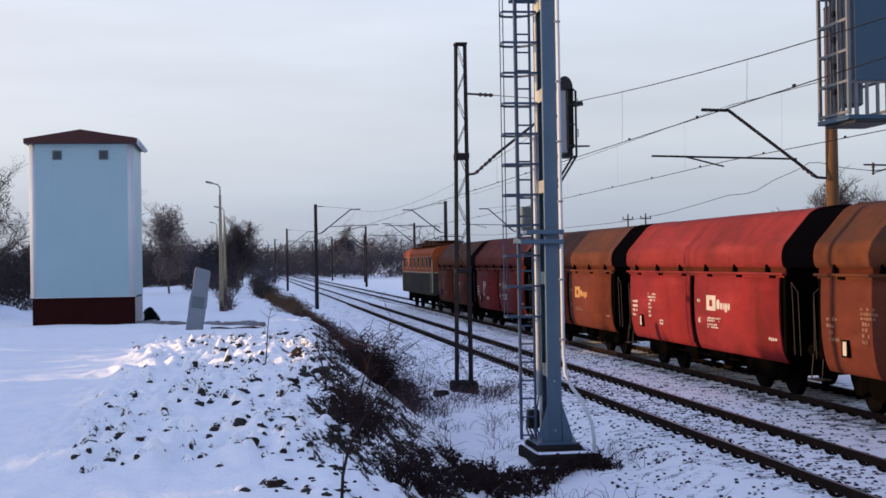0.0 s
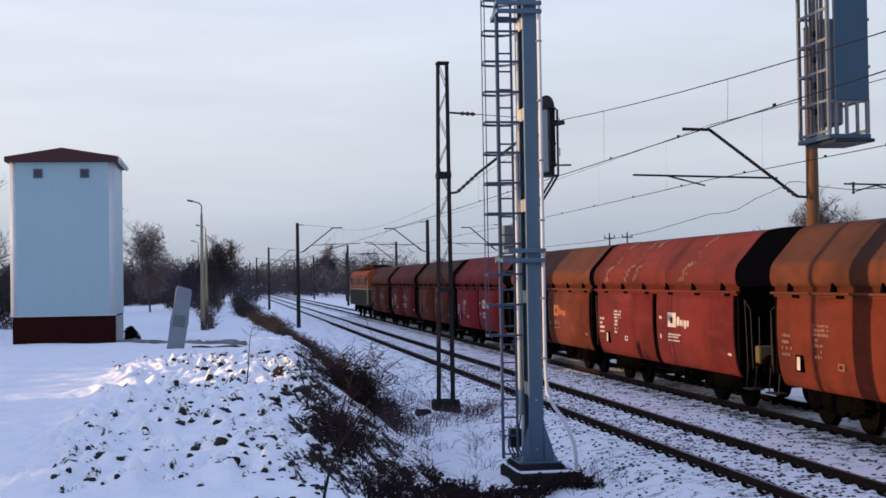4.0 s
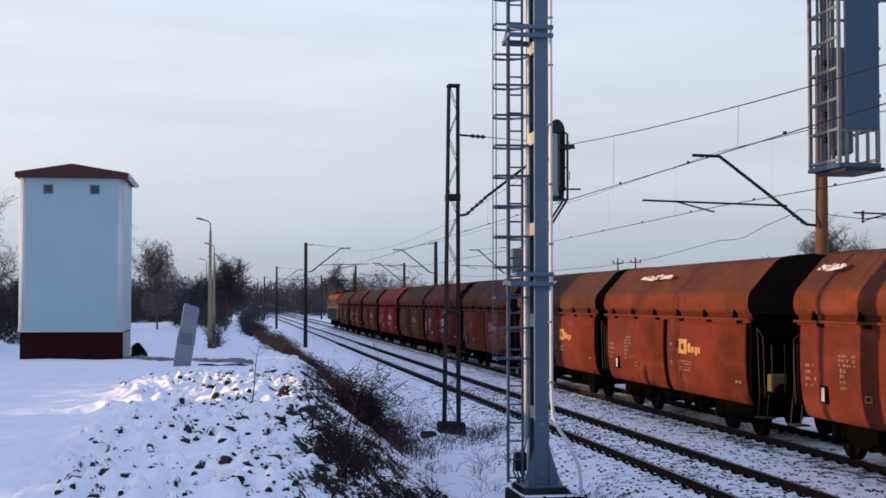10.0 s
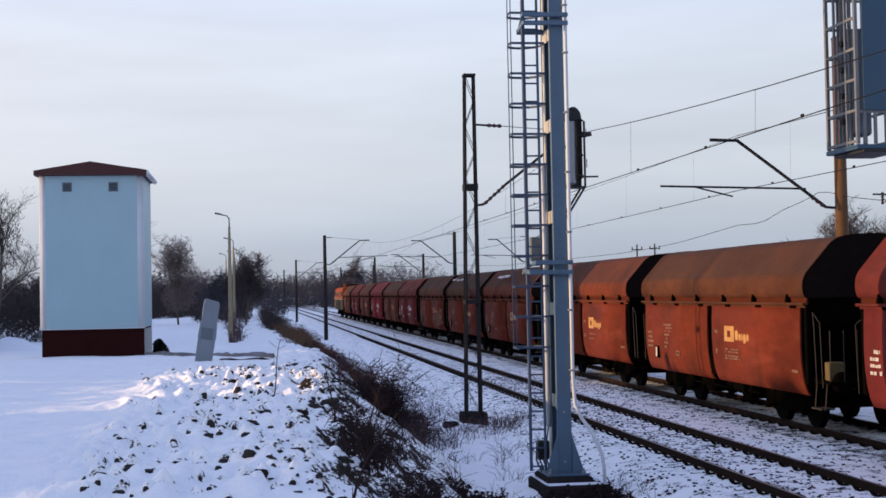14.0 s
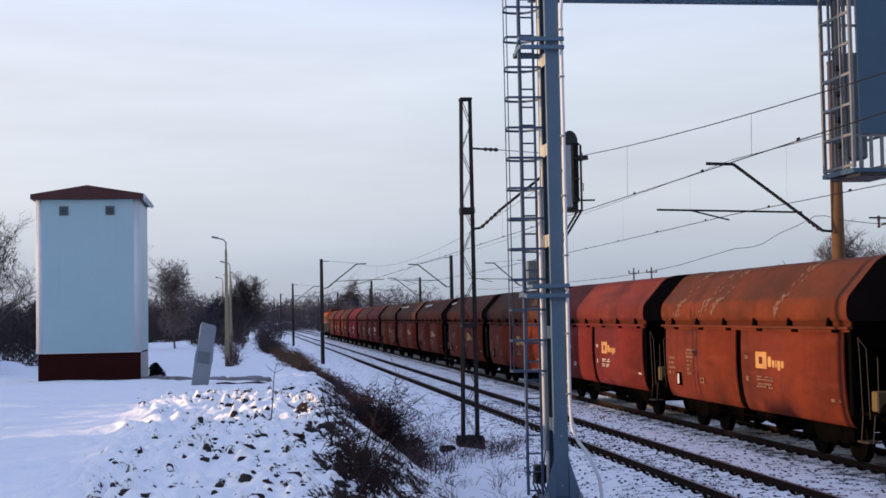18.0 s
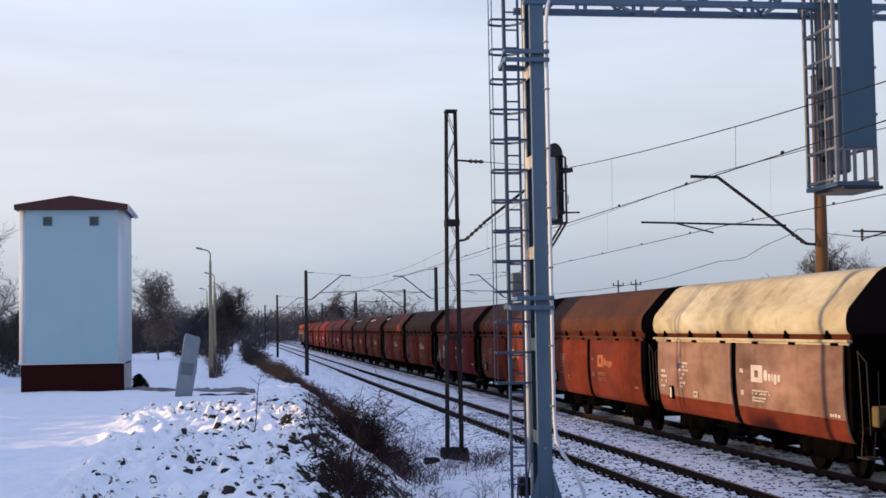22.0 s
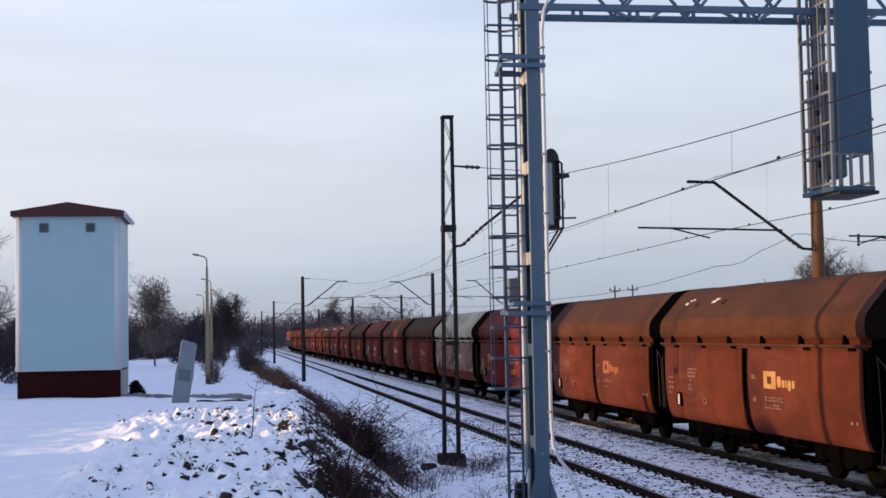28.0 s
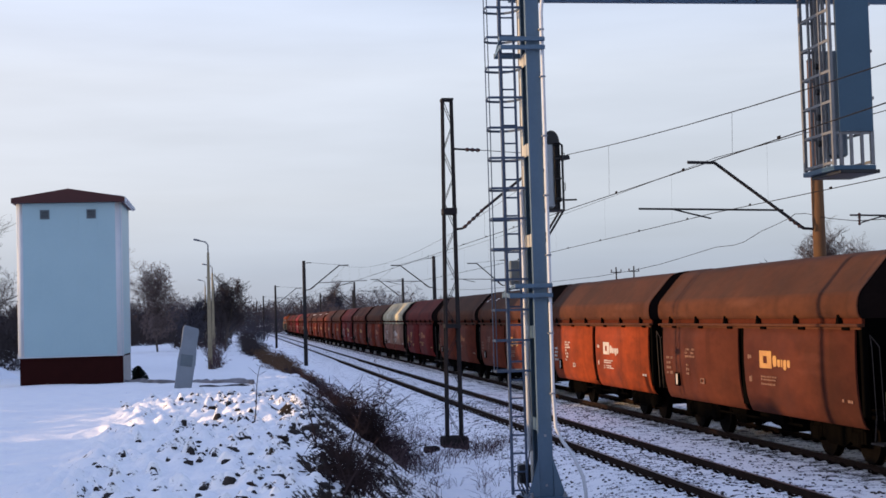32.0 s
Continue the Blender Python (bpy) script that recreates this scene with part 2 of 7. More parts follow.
STRAW = material("purple_brown_dead_grass", (0.12, 0.080, 0.082), (0.06, 0.041, 0.044), 0.95, scale=1.2, bump=0, spec=0.1)
TRODDEN = material("trodden_grey_earth", (0.10, 0.092, 0.09), (0.30, 0.29, 0.30), 0.95, scale=1.6, fine=14, bump=0.4, amount=0.9, spec=0.1)
SCRUB = material("purple_brown_scrub", (0.085, 0.058, 0.056), (0.040, 0.028, 0.028), 0.95, scale=1.2, bump=0, spec=0.1)
DRYGRASS = material("dry_russet_scrub", (0.145, 0.080, 0.042), (0.065, 0.040, 0.028), 0.95, scale=1.2, bump=0)
FIR = material("dark_evergreen_needles", (0.022, 0.028, 0.022), (0.012, 0.016, 0.014), 0.95, scale=2, bump=0, spec=0.05)

# ---- shape helpers ----
class Geo:
    """Points and faces of one mesh."""

    def __init__(self):
        self.v, self.f = [], []

    def add(self, vs, fs):
        k = len(self.v)
        self.v.extend(vs)
        self.f.extend([tuple(i + k for i in f) for f in fs])
        return self

    def box(self, x0, x1, y0, y1, z0, z1, bev=0.0, m=None):
        """A block with chamfered edges."""
        x0, x1, y0, y1, z0, z1 = min(x0, x1), max(x0, x1), min(y0, y1), max(y0, y1), min(z0, z1), max(z0, z1)
        b = min(bev, (x1 - x0) * 0.45, (y1 - y0) * 0.45, (z1 - z0) * 0.45)
        vs, fs = [], []
        if b <= 0:
            vs = [(x, y, z) for x in (x0, x1) for y in (y0, y1) for z in (z0, z1)]
            fs = [(0, 1, 3, 2), (4, 6, 7, 5), (0, 4, 5, 1), (2, 3, 7, 6), (0, 2, 6, 4), (1, 5, 7, 3)]
        else:
            idx = {}
            for i, x in enumerate((x0, x1)):
                for j, y in enumerate((y0, y1)):
                    for k, z in enumerate((z0, z1)):
                        sx, sy, sz = b * (1 - 2 * i), b * (1 - 2 * j), b * (1 - 2 * k)
                        for a, p in enumerate(((x, y + sy, z + sz), (x + sx, y, z + sz), (x + sx, y + sy, z))):
                            idx[i, j, k, a] = len(vs)
                            vs.append(p)
            for i in (0, 1):
                fs.append(tuple(idx[i, j, k, 0] for j, k in ((0, 0), (0, 1), (1, 1), (1, 0))))
                fs.append(tuple(idx[j, i, k, 1] for j, k in ((0, 0), (1, 0), (1, 1), (0, 1))))
                fs.append(tuple(idx[j, k, i, 2] for j, k in ((0, 0), (0, 1), (1, 1), (1, 0))))
            for p in (0, 1):
                for q in (0, 1):
                    fs.append((idx[p, q, 0, 0], idx[p, q, 1, 0], idx[p, q, 1, 1], idx[p, q, 0, 1]))
                    fs.append((idx[p, 0, q, 0], idx[p, 1, q, 0], idx[p, 1, q, 2], idx[p, 0, q, 2]))
                    fs.append((idx[0, p, q, 1], idx[1, p, q, 1], idx[1, p, q, 2], idx[0, p, q, 2]))
            for i in (0, 1):
                for j in (0, 1):
                    for k in (0, 1):
                        fs.append((idx[i, j, k, 0], idx[i, j, k, 1], idx[i, j, k, 2]))
        if m:
            vs = [tuple(m @ Vector(p)) for p in vs]
        return self.add(vs, fs)

    def tube(self, pts, r, n=6, caps=True):
        """A round bar along points; r is one radius or one for each point."""
        pts = [Vector(p) for p in pts]
        rs = [r] * len(pts) if isinstance(r, (int, float)) else list(r)
        vs, fs = [], []
        side = None
        for i, p in enumerate(pts):
            d = (pts[min(i + 1, len(pts) - 1)] - pts[max(i - 1, 0)])
            d = d.normalized() if d.length > 1e-9 else Vector((0, 0, 1))
            if side is None:
                side = d.orthogonal().normalized()
            side = (side - d * side.dot(d))
            side = side.normalized() if side.length > 1e-6 else d.orthogonal().normalized()
            up = d.cross(side)
            for k in range(n):
                a = 2 * math.pi * k / n
                vs.append(tuple(p + (side * math.cos(a) + up * math.sin(a)) * rs[i]))
        for i in range(len(pts) - 1):
            for k in range(n):
                fs.append((i * n + k, i * n + (k + 1) % n, (i + 1) * n + (k + 1) % n, (i + 1) * n + k))
        if caps:
            fs.append(tuple(range(n - 1, -1, -1)))
            fs.append(tuple(range((len(pts) - 1) * n, len(pts) * n)))
        return self.add(vs, fs)

    def bar(self, p, q, w, h, up=(0, 0, 1)):
        """A flat or square bar from p to q."""
        p, q, up = Vector(p), Vector(q), Vector(up)
        d = (q - p).normalized()
        s = d.cross(up)
        s = s.normalized() if s.length > 1e-6 else d.orthogonal().normalized()
        u = s.cross(d)
        vs = [tuple(c + s * a * w / 2 + u * b * h / 2) for c in (p, q) for a, b in ((-1, -1), (1, -1), (1, 1), (-1, 1))]
        return self.add(vs, [(3, 2, 1, 0), (4, 5, 6, 7), (0, 1, 5, 4), (1, 2, 6, 5), (2, 3, 7, 6), (3, 0, 4, 7)])

    def band(self, pts, w, h):
        """A flat band of thickness w and height h round a closed level line."""
        n, vs = len(pts), []
        for i, p in enumerate(pts):
            a, b = Vector(pts[i - 1]), Vector(pts[(i + 1) % n])
            d = (b - a).normalized()
            o = Vector((d.y, -d.x, 0)) * w / 2
            vs += [tuple(Vector(p) + o * k + Vector((0, 0, q * h / 2))) for k, q in ((-1, -1), (1, -1), (1, 1), (-1, 1))]
        return self.add(vs, [(i * 4 + k, i * 4 + (k + 1) % 4, ((i + 1) % n) * 4 + (k + 1) % 4, ((i + 1) % n) * 4 + k) for i in range(n) for k in range(4)])

    def sweep(self, profile, y0, y1, closed=True):
        """A profile of (x, z) points drawn out along y."""
        n = len(profile)
        vs = [(x, y0, z) for x, z in profile] + [(x, y1, z) for x, z in profile]
        fs = [(i, (i + 1) % n, n + (i + 1) % n, n + i) for i in range(n if closed else n - 1)]
        if closed:
            fs += [tuple(range(n - 1, -1, -1)), tuple(range(n, 2 * n))]
        return self.add(vs, fs)

    def mesh(self, name, mat=None, smooth=False):
        me = bpy.data.meshes.new(name)
        me.from_pydata(self.v, [], self.f)
        me.validate()
        bm = bmesh.new()
        bm.from_mesh(me)
        bmesh.ops.recalc_face_normals(bm, faces=bm.faces)
        bm.to_mesh(me)
        bm.free()
        if mat:
            me.materials.append(mat)
        if smooth == "sides":
            me.polygons.foreach_set("use_smooth", [abs(p.normal.y) < 0.5 for p in me.polygons])
        elif smooth:
            me.polygons.foreach_set("use_smooth", [True] * len(me.polygons))
        return me


def empty(name, m=None):
    ob = new(name)
    ob.empty_display_size = 0.3
    if m:
        ob.matrix_world = m
    return ob


def part(name, geo, mat, parent=None, label="", smooth=False, m=None):
    me = geo if isinstance(geo, bpy.types.Mesh) else geo.mesh(name, mat, smooth)
    ob = new(name, me)
    if parent is not None:
        ob.parent = parent
    if m is not None:
        ob.matrix_local = m
    if label:
        ob["label"] = label
    return ob


def ease(a, b, x):
    t = min(1.0, max(0.0, (x - a) / (b - a)))
    return t * t * (3 - 2 * t)


# ---- ground ----
TRACK1, TRACK2 = 8.30, 12.33


def bank_z(x, y):
    """The snow-covered bank on which the camera stands, falling off along the line."""
    z = 1.40 - 0.92 * ease(27, 77, y)
    if x < -14:
        z -= 0.3 * ease(-14, -60, x)
    return z


def lump(x, y):
    """Rounded knobs side by side, 1 on their tops and 0 in the creases."""
    d = noise.voronoi(Vector((x * 6.6 + 0.4 * noise.noise(Vector((x * 2, y * 2, 4))), y * 3.9, 0.6)))[0][0]
    return max(0.0, 1.0 - 1.9 * d * d) * (0.75 + 0.9 * noise.noise(Vector((x * 1.1, y * 0.8, 9.0))))


def ground_z(x, y):
    """Height of the ground sheet: bank, slope, ditch, track bed."""
    edge = 0.62 + 0.22 * math.sin(y * 0.31) + 0.016 * min(max(y - 10, 0), 50)
    edge += 0.55 * ease(26, 33, y) * ease(75, 60, y)
    toe = 3.55 + 0.25 * math.sin(y * 0.27 + 1.3) + 0.012 * min(max(y - 10, 0), 50)
    low = -0.42
    u = min(1.0, max(0.0, (x - edge) / (toe - edge)))
    z = bank_z(x, y) + (low - bank_z(x, y)) * (0.5 * u + 0.5 * ease(0, 1, u))
    bed = -0.135
    z += (bed - low) * ease(5.6, 6.9, x)
    if x > 15:
        z -= 0.25 * ease(15, 18, x)
    # heap of turned-over earth near the bank's edge
    z += 0.20 * math.exp(-((x - 5.0) ** 2 / 1.0 + (y - 34.0) ** 2 / 3.0))
    heap = ease(-2.3, -1.3, x) * ease(1.9, 1.1, x) * ease(9.6, 12.0, y) * ease(31, 26, y)
    z += 0.10 * heap
    if y < 70:
        k = ease(-2.6, -1.5, x) * ease(2.6, 1.4, x) * ease(9, 12, y) * ease(36, 29, y)
        w = ease(0.2, 1.0, x) * ease(4.6, 3.4, x)
        rough = 0.03 + 0.06 * k + 0.10 * w
        p = Vector((x * 1.7, y * 1.1, 0.3))
        z += rough * noise.fractal(p, 0.8, 2.0, 3) * (1 if x < 5.4 else 0.25)
        if k > 0.05:
            c = noise.noise(Vector((x * 3.6, y * 1.9, 7.1)))
            z += 0.13 * k * max(0.0, c - 0.05)
            z -= 0.10 * k * max(0.0, -0.2 - c)
            # knobs of frozen earth under the snow
            q = lump(x, y)
            z += 0.09 * heap * q
        if -40 < x <= 5.4:
            z += 0.05 * noise.noise(Vector((x * 0.5, y * 0.5, 2.2)))
    return z


def spaced(stops):
    """Grid lines: (from, to, step) stretches one after another."""
    out = []
    for a, b, s in stops:
        n = max(1, round((b - a) / s))
        out += [a + (b - a) * i / n for i in range(n)]
    return out + [stops[-1][1]]


def build_ground():
    xs = spaced([(-3000, -300, 900), (-300, -60, 60), (-60, -14, 3), (-14, -4, 0.4), (-4, -2.2, 0.09), (-2.2, 1.4, 0.048), (1.4, 5.4, 0.085), (5.4, 7, 0.2), (7, 16, 0.45), (16, 60, 6), (60, 300, 60), (300, 3000, 900)])
    ys = spaced([(-400, -40, 90), (-40, 6, 4), (6, 9, 0.5), (9, 12, 0.10), (12, 23, 0.062), (23, 30, 0.09), (30, 48, 0.2), (48, 80, 0.8), (80, 200, 5), (200, 500, 30), (500, 4500, 500)])
    vs = [(x, y, ground_z(x, y)) for y in ys for x in xs]
    n = len(xs)
    fs = [(j * n + i, j * n + i + 1, (j + 1) * n + i + 1, (j + 1) * n + i) for j in range(len(ys) - 1) for i in range(n - 1)]
    me = bpy.data.meshes.new("ground")
    me.from_pydata(vs, [], fs)
    at = me.attributes.new("soil", "FLOAT", "POINT")
    vals = []
    for x, y, z in vs:
        # slope and brink darkened: earth patches, and deeper shade given as soil colour
        s = (0.11 + 0.13 * noise.noise(Vector((x * 2.2, y * 1.1, 6.5)))) * ease(0.3, 0.8, x) * ease(3.4, 2.4, x) * ease(44, 30, y) * ease(9, 12, y)
        if -2.4 < x < 2.0 and 11 < y < 33:
            # creases between knobs darkened: bare earth, and shade put in as soil
            pit = max(0.0, 1 - 7 * lump(x, y)) * ease(-2.2, -1.5, x) * ease(2.0, 1.2, x) * ease(11, 13, y) * ease(33, 28, y)
            s += pit * (0.05 + 0.20 * noise.noise(Vector((x * 1.3, y * 0.8, 5.5))))
        s += 0.03 * ease(-2.6, -1.2, x) * ease(2.4, 1.0, x) * ease(9, 12, y) * ease(34, 28, y)
        s += 0.03 * ease(1.4, 1.9, x) * ease(3.4, 2.6, x) * ease(15, 18, y) * ease(40, 30, y)
        s += 0.17 * ease(3.2, 3.8, x) * ease(5.2, 4.4, x) * ease(17, 19, y) * ease(23.5, 22, y)
        s += (0.225 + 0.03 * ease(7.4, 7.7, x) * ease(9.1, 8.9, x)) * ease(4.9, 6.2, x) * ease(11.6, 11.2, x)
        s += 0.26 * ease(10.7, 11.4, x) * ease(15, 14, x)
        s += 0.07 * (0.5 + 0.5 * noise.noise(Vector((x * 0.9, y * 0.4, 3)))) * ease(-6, -2, x) * ease(5, 3, x)
        vals.append(s)
    at.data.foreach_set("value", vals)
    me.materials.append(SNOW)
    me.polygons.foreach_set("use_smooth", [True] * len(me.polygons))
    return tagged(new("ground", me), "snow-covered ground with a bank above the track bed", "ground", kind="structure")


build_ground()

# ---- tracks ----
RAIL_PROFILE = [(-0.036, 0.0), (0.036, 0.0), (0.036, -0.036), (0.010, -0.05), (0.010, -0.145), (0.07, -0.158), (0.07, -0.17), (-0.07, -0.17), (-0.07, -0.158), (-0.010, -0.145), (-0.010, -0.05), (-0.036, -0.036)]


def build_track(name, xc, y0, y1, n_sleeper, first):
    tr = tagged(empty(name), "rusty railway track on concrete sleepers in thin snow", "railway track", kind="structure")
    for sx in (-0.7535, 0.7535):
        r = part("rail", Geo().sweep([(xc + sx + x, z) for x, z in RAIL_PROFILE], y0, y1), STEEL_RAIL, tr)
        part("rail_head", Geo().box(xc + sx - 0.030, xc + sx + 0.030, y0, y1, -0.002, 0.0015), RAILTOP, r, "worn shiny running surface")
    sleeper = Geo().add([(x, y, z) for x, zt in ((-1.3, -0.20), (-0.95, -0.186), (-0.5, -0.186), (-0.3, -0.215), (0.3, -0.215), (0.5, -0.186), (0.95, -0.186), (1.3, -0.20))
                         for y, z in ((-0.14, -0.34), (-0.11, zt), (0.11, zt), (0.14, -0.34))],
                        [(i * 4 + k, i * 4 + (k + 1) % 4, i * 4 + 4 + (k + 1) % 4, i * 4 + 4 + k) for i in range(7) for k in range(4)] + [(3, 2, 1, 0), (28, 29, 30, 31)]).mesh("sleeper", CONCRETE)
    clips = Geo()
    for i in range(n_sleeper):
        y = first + 0.6 * i
        part("sleeper", sleeper, None, tr, m=Matrix.Translation((xc, y, 0)))
        for sx in (-0.7535, 0.7535):
            for s in (-1, 1):
                a = xc + sx + s * 0.10
                clips.box(a - 0.06, a + 0.06, y - 0.06, y + 0.06, -0.186, -0.115, 0.015)
                clips.tube([(a + s * 0.03, y - 0.085, -0.15), (a + s * 0.085, y - 0.07, -0.075), (a + s * 0.10, y, -0.058), (a + s * 0.085, y + 0.07, -0.075), (a + s * 0.03, y + 0.085, -0.15)], 0.020, 5)
    tagged(part("rail_fastenings", clips, CLIP, tr), kind="stuff")
    return tr


# ---- hut ----
def build_hut():
    x0, x1, y0, y1 = -6.86, -3.54, 46.8, 50.2
    h = tagged(empty("utility_hut"), "tall pale blue hut with dark red plinth and roof", "hut")
    part("plinth", Geo().box(x0 + 0.05, x1 - 0.02, y0 + 0.05, y1 - 0.05, 0.7, 2.00, 0.02), HUTPLINTH, h, "dark red plastered plinth")
    # plate of a lighter colour over the plinth's right flank
    part("plinth_side", Geo().box(x1 - 0.019, x1 - 0.008, y0 + 0.08, y1 - 0.08, 0.72, 1.94, 0.003), CONCRETE, h, "lighter grey plinth flank")
    g = Geo().box(x0 + 0.03, x1 - 0.03, y0 + 0.03, y1 - 0.03, 1.98, 6.98)
    part("wall_core", g, HUTWALL, h)
    # front cladding: upright panels with narrow joints
    n = 5
    for i in range(n):
        a, b = x0 + 0.14 + (x1 - x0 - 0.28) * i / n, x0 + 0.14 + (x1 - x0 - 0.28) * (i + 1) / n
        part("panel", Geo().box(a + 0.0003, b - 0.0003, y0 + 0.005, y0 + 0.034, 1.99, 6.96, 0.0012), HUTWALL, h)
    for i in range(6):
        a, b = y0 + 0.14 + (y1 - y0 - 0.28) * i / 6, y0 + 0.14 + (y1 - y0 - 0.28) * (i + 1) / 6
        part("panel", Geo().box(x1 - 0.034, x1 - 0.005, a + 0.0003, b - 0.0003, 1.99, 6.96, 0.0012), HUTWALL, h)
        part("panel", Geo().box(x0 + 0.005, x0 + 0.034, a + 0.0003, b - 0.0003, 1.99, 6.96, 0.0012), HUTWALL, h)
    for cx, cy in ((x0, y0), (x1, y0), (x0, y1), (x1, y1)):
        sx, sy = (1 if cx == x0 else -1), (1 if cy == y0 else -1)
        g = Geo().tube([(cx + sx * 0.14, cy + sy * 0.14, 1.97), (cx + sx * 0.14, cy + sy * 0.14, 6.98)], 0.148, 28)
        part("corner_trim", g, HUTTRIM, h, "rounded white corner strip", smooth=True)
    part("drip_edge", Geo().box(x0 - 0.02, x1 + 0.02, y0 - 0.025, y0 + 0.02, 1.965, 1.995, 0.004), HUTTRIM, h)
    for vx in (-5.96, -4.49):
        fr = Geo()
        for a, b, c, d in ((-0.15, 0.15, 0.115, 0.15), (-0.15, 0.15, -0.15, -0.115), (-0.15, -0.115, -0.115, 0.115), (0.115, 0.15, -0.115, 0.115)):
            fr.box(vx + a, vx + b, y0 - 0.025, y0 + 0.008, 6.595 + c, 6.595 + d, 0.003)
        v = part("vent", fr, VENT, h, "small dark square vent grille")
        part("vent_back", Geo().box(vx - 0.115, vx + 0.115, y0 - 0.004, y0 + 0.006, 6.48, 6.71), BLACK, v)
        for k in range(5):
            z = 6.495 + 0.046 * k
            part("slat", Geo().box(vx - 0.115, vx + 0.115, y0 - 0.022, y0 - 0.006, z, z + 0.02, 0.002), VENT, v)
    # low gabled roof with fascia and snow
    xm, o = (x0 + x1) / 2, 0.13
    prof = [(x0 - o, 6.97), (x0 - o, 7.13), (xm, 7.42), (x1 + o, 7.13), (x1 + o, 6.97)]
    part("roof", Geo().sweep(prof, y0 - 0.18, y1 + 0.18), HUTROOF, h, "dark red sheet-metal gable roof")
    part("gutter", Geo().tube([(x1 + o + 0.05, y0 - 0.18, 7.03), (x1 + o + 0.05, y1 + 0.18, 7.01)], 0.05, 8), HUTTRIM, h, "white rain gutter")
    part("side_fascia", Geo().box(x1 + o + 0.002, x1 + o + 0.02, y0 - 0.18, y1 + 0.18, 6.92, 7.14, 0.004), HUTTRIM, h)
    sn = Geo().sweep([(xm + 0.1, 7.40), (xm + 0.1, 7.42), (x1 + 0.02, 7.20), (x1 + 0.10, 7.14)], y0 + 0.3, y1)
    tagged(part("snow_on_roof", sn, SNOWCAP), "thin snow lying on the hut roof", "snow")
    return h


build_hut()


# ---- leaning stone ----
def build_stone():
    s = tagged(empty("boundary_stone", pose(-1.31, 37.0, 1.30, 0, 9.0, 4)), "leaning grey concrete block standing in the snow", "stone block")
    w = [(-0.225, -0.17), (0.215, -0.17), (0.215, 0.17), (-0.225, 0.17)]
    lv = ((-0.25, 1.0), (0.55, 0.98), (0.62, 1.01), (0.95, 0.99), (1.0, 0.95), (1.52, 0.90), (1.60, 0.80))
    vs = [(x * k + 0.012 * math.sin(9 * z + x * 7), y * k, z - (0.05 if (x > 0 and z > 1.4) else 0)) for z, k in lv for x, y in w]
    fs = [(i * 4 + k, i * 4 + (k + 1) % 4, i * 4 + 4 + (k + 1) % 4, i * 4 + 4 + k) for i in range(len(lv) - 1) for k in range(4)] + [(3, 2, 1, 0), tuple(range(24, 28))]
    part("block", Geo().add(vs, fs), STONE, s)
    part("worn_patch", Geo().box(-0.17, 0.14, -0.178, -0.166, 0.55, 0.85, 0.004), VENT, s, "darker worn panel")
    r = Geo()
    for i in range(9):
        a = 0.75 * i
        xa, xb = -0.9 + 0.27 * i, -0.9 + 0.27 * (i + 1)
        r.tube([(xa, 37.3 + 0.1 * math.sin(a), ground_z(xa, 37.3) - 0.01), (xb, 37.3 + 0.1 * math.sin(a + 0.75), ground_z(xb, 37.3) - 0.01)], [0.05 + 0.02 * math.sin(i * 2.1), 0.05 + 0.02 * math.sin(i * 2.1 + 2.1)], 6)
    tagged(part("earth_ridge", r, SOIL, smooth=True), "low ridge of bare earth in the snow", "earth ridge", kind="stuff")
    return s


build_stone()


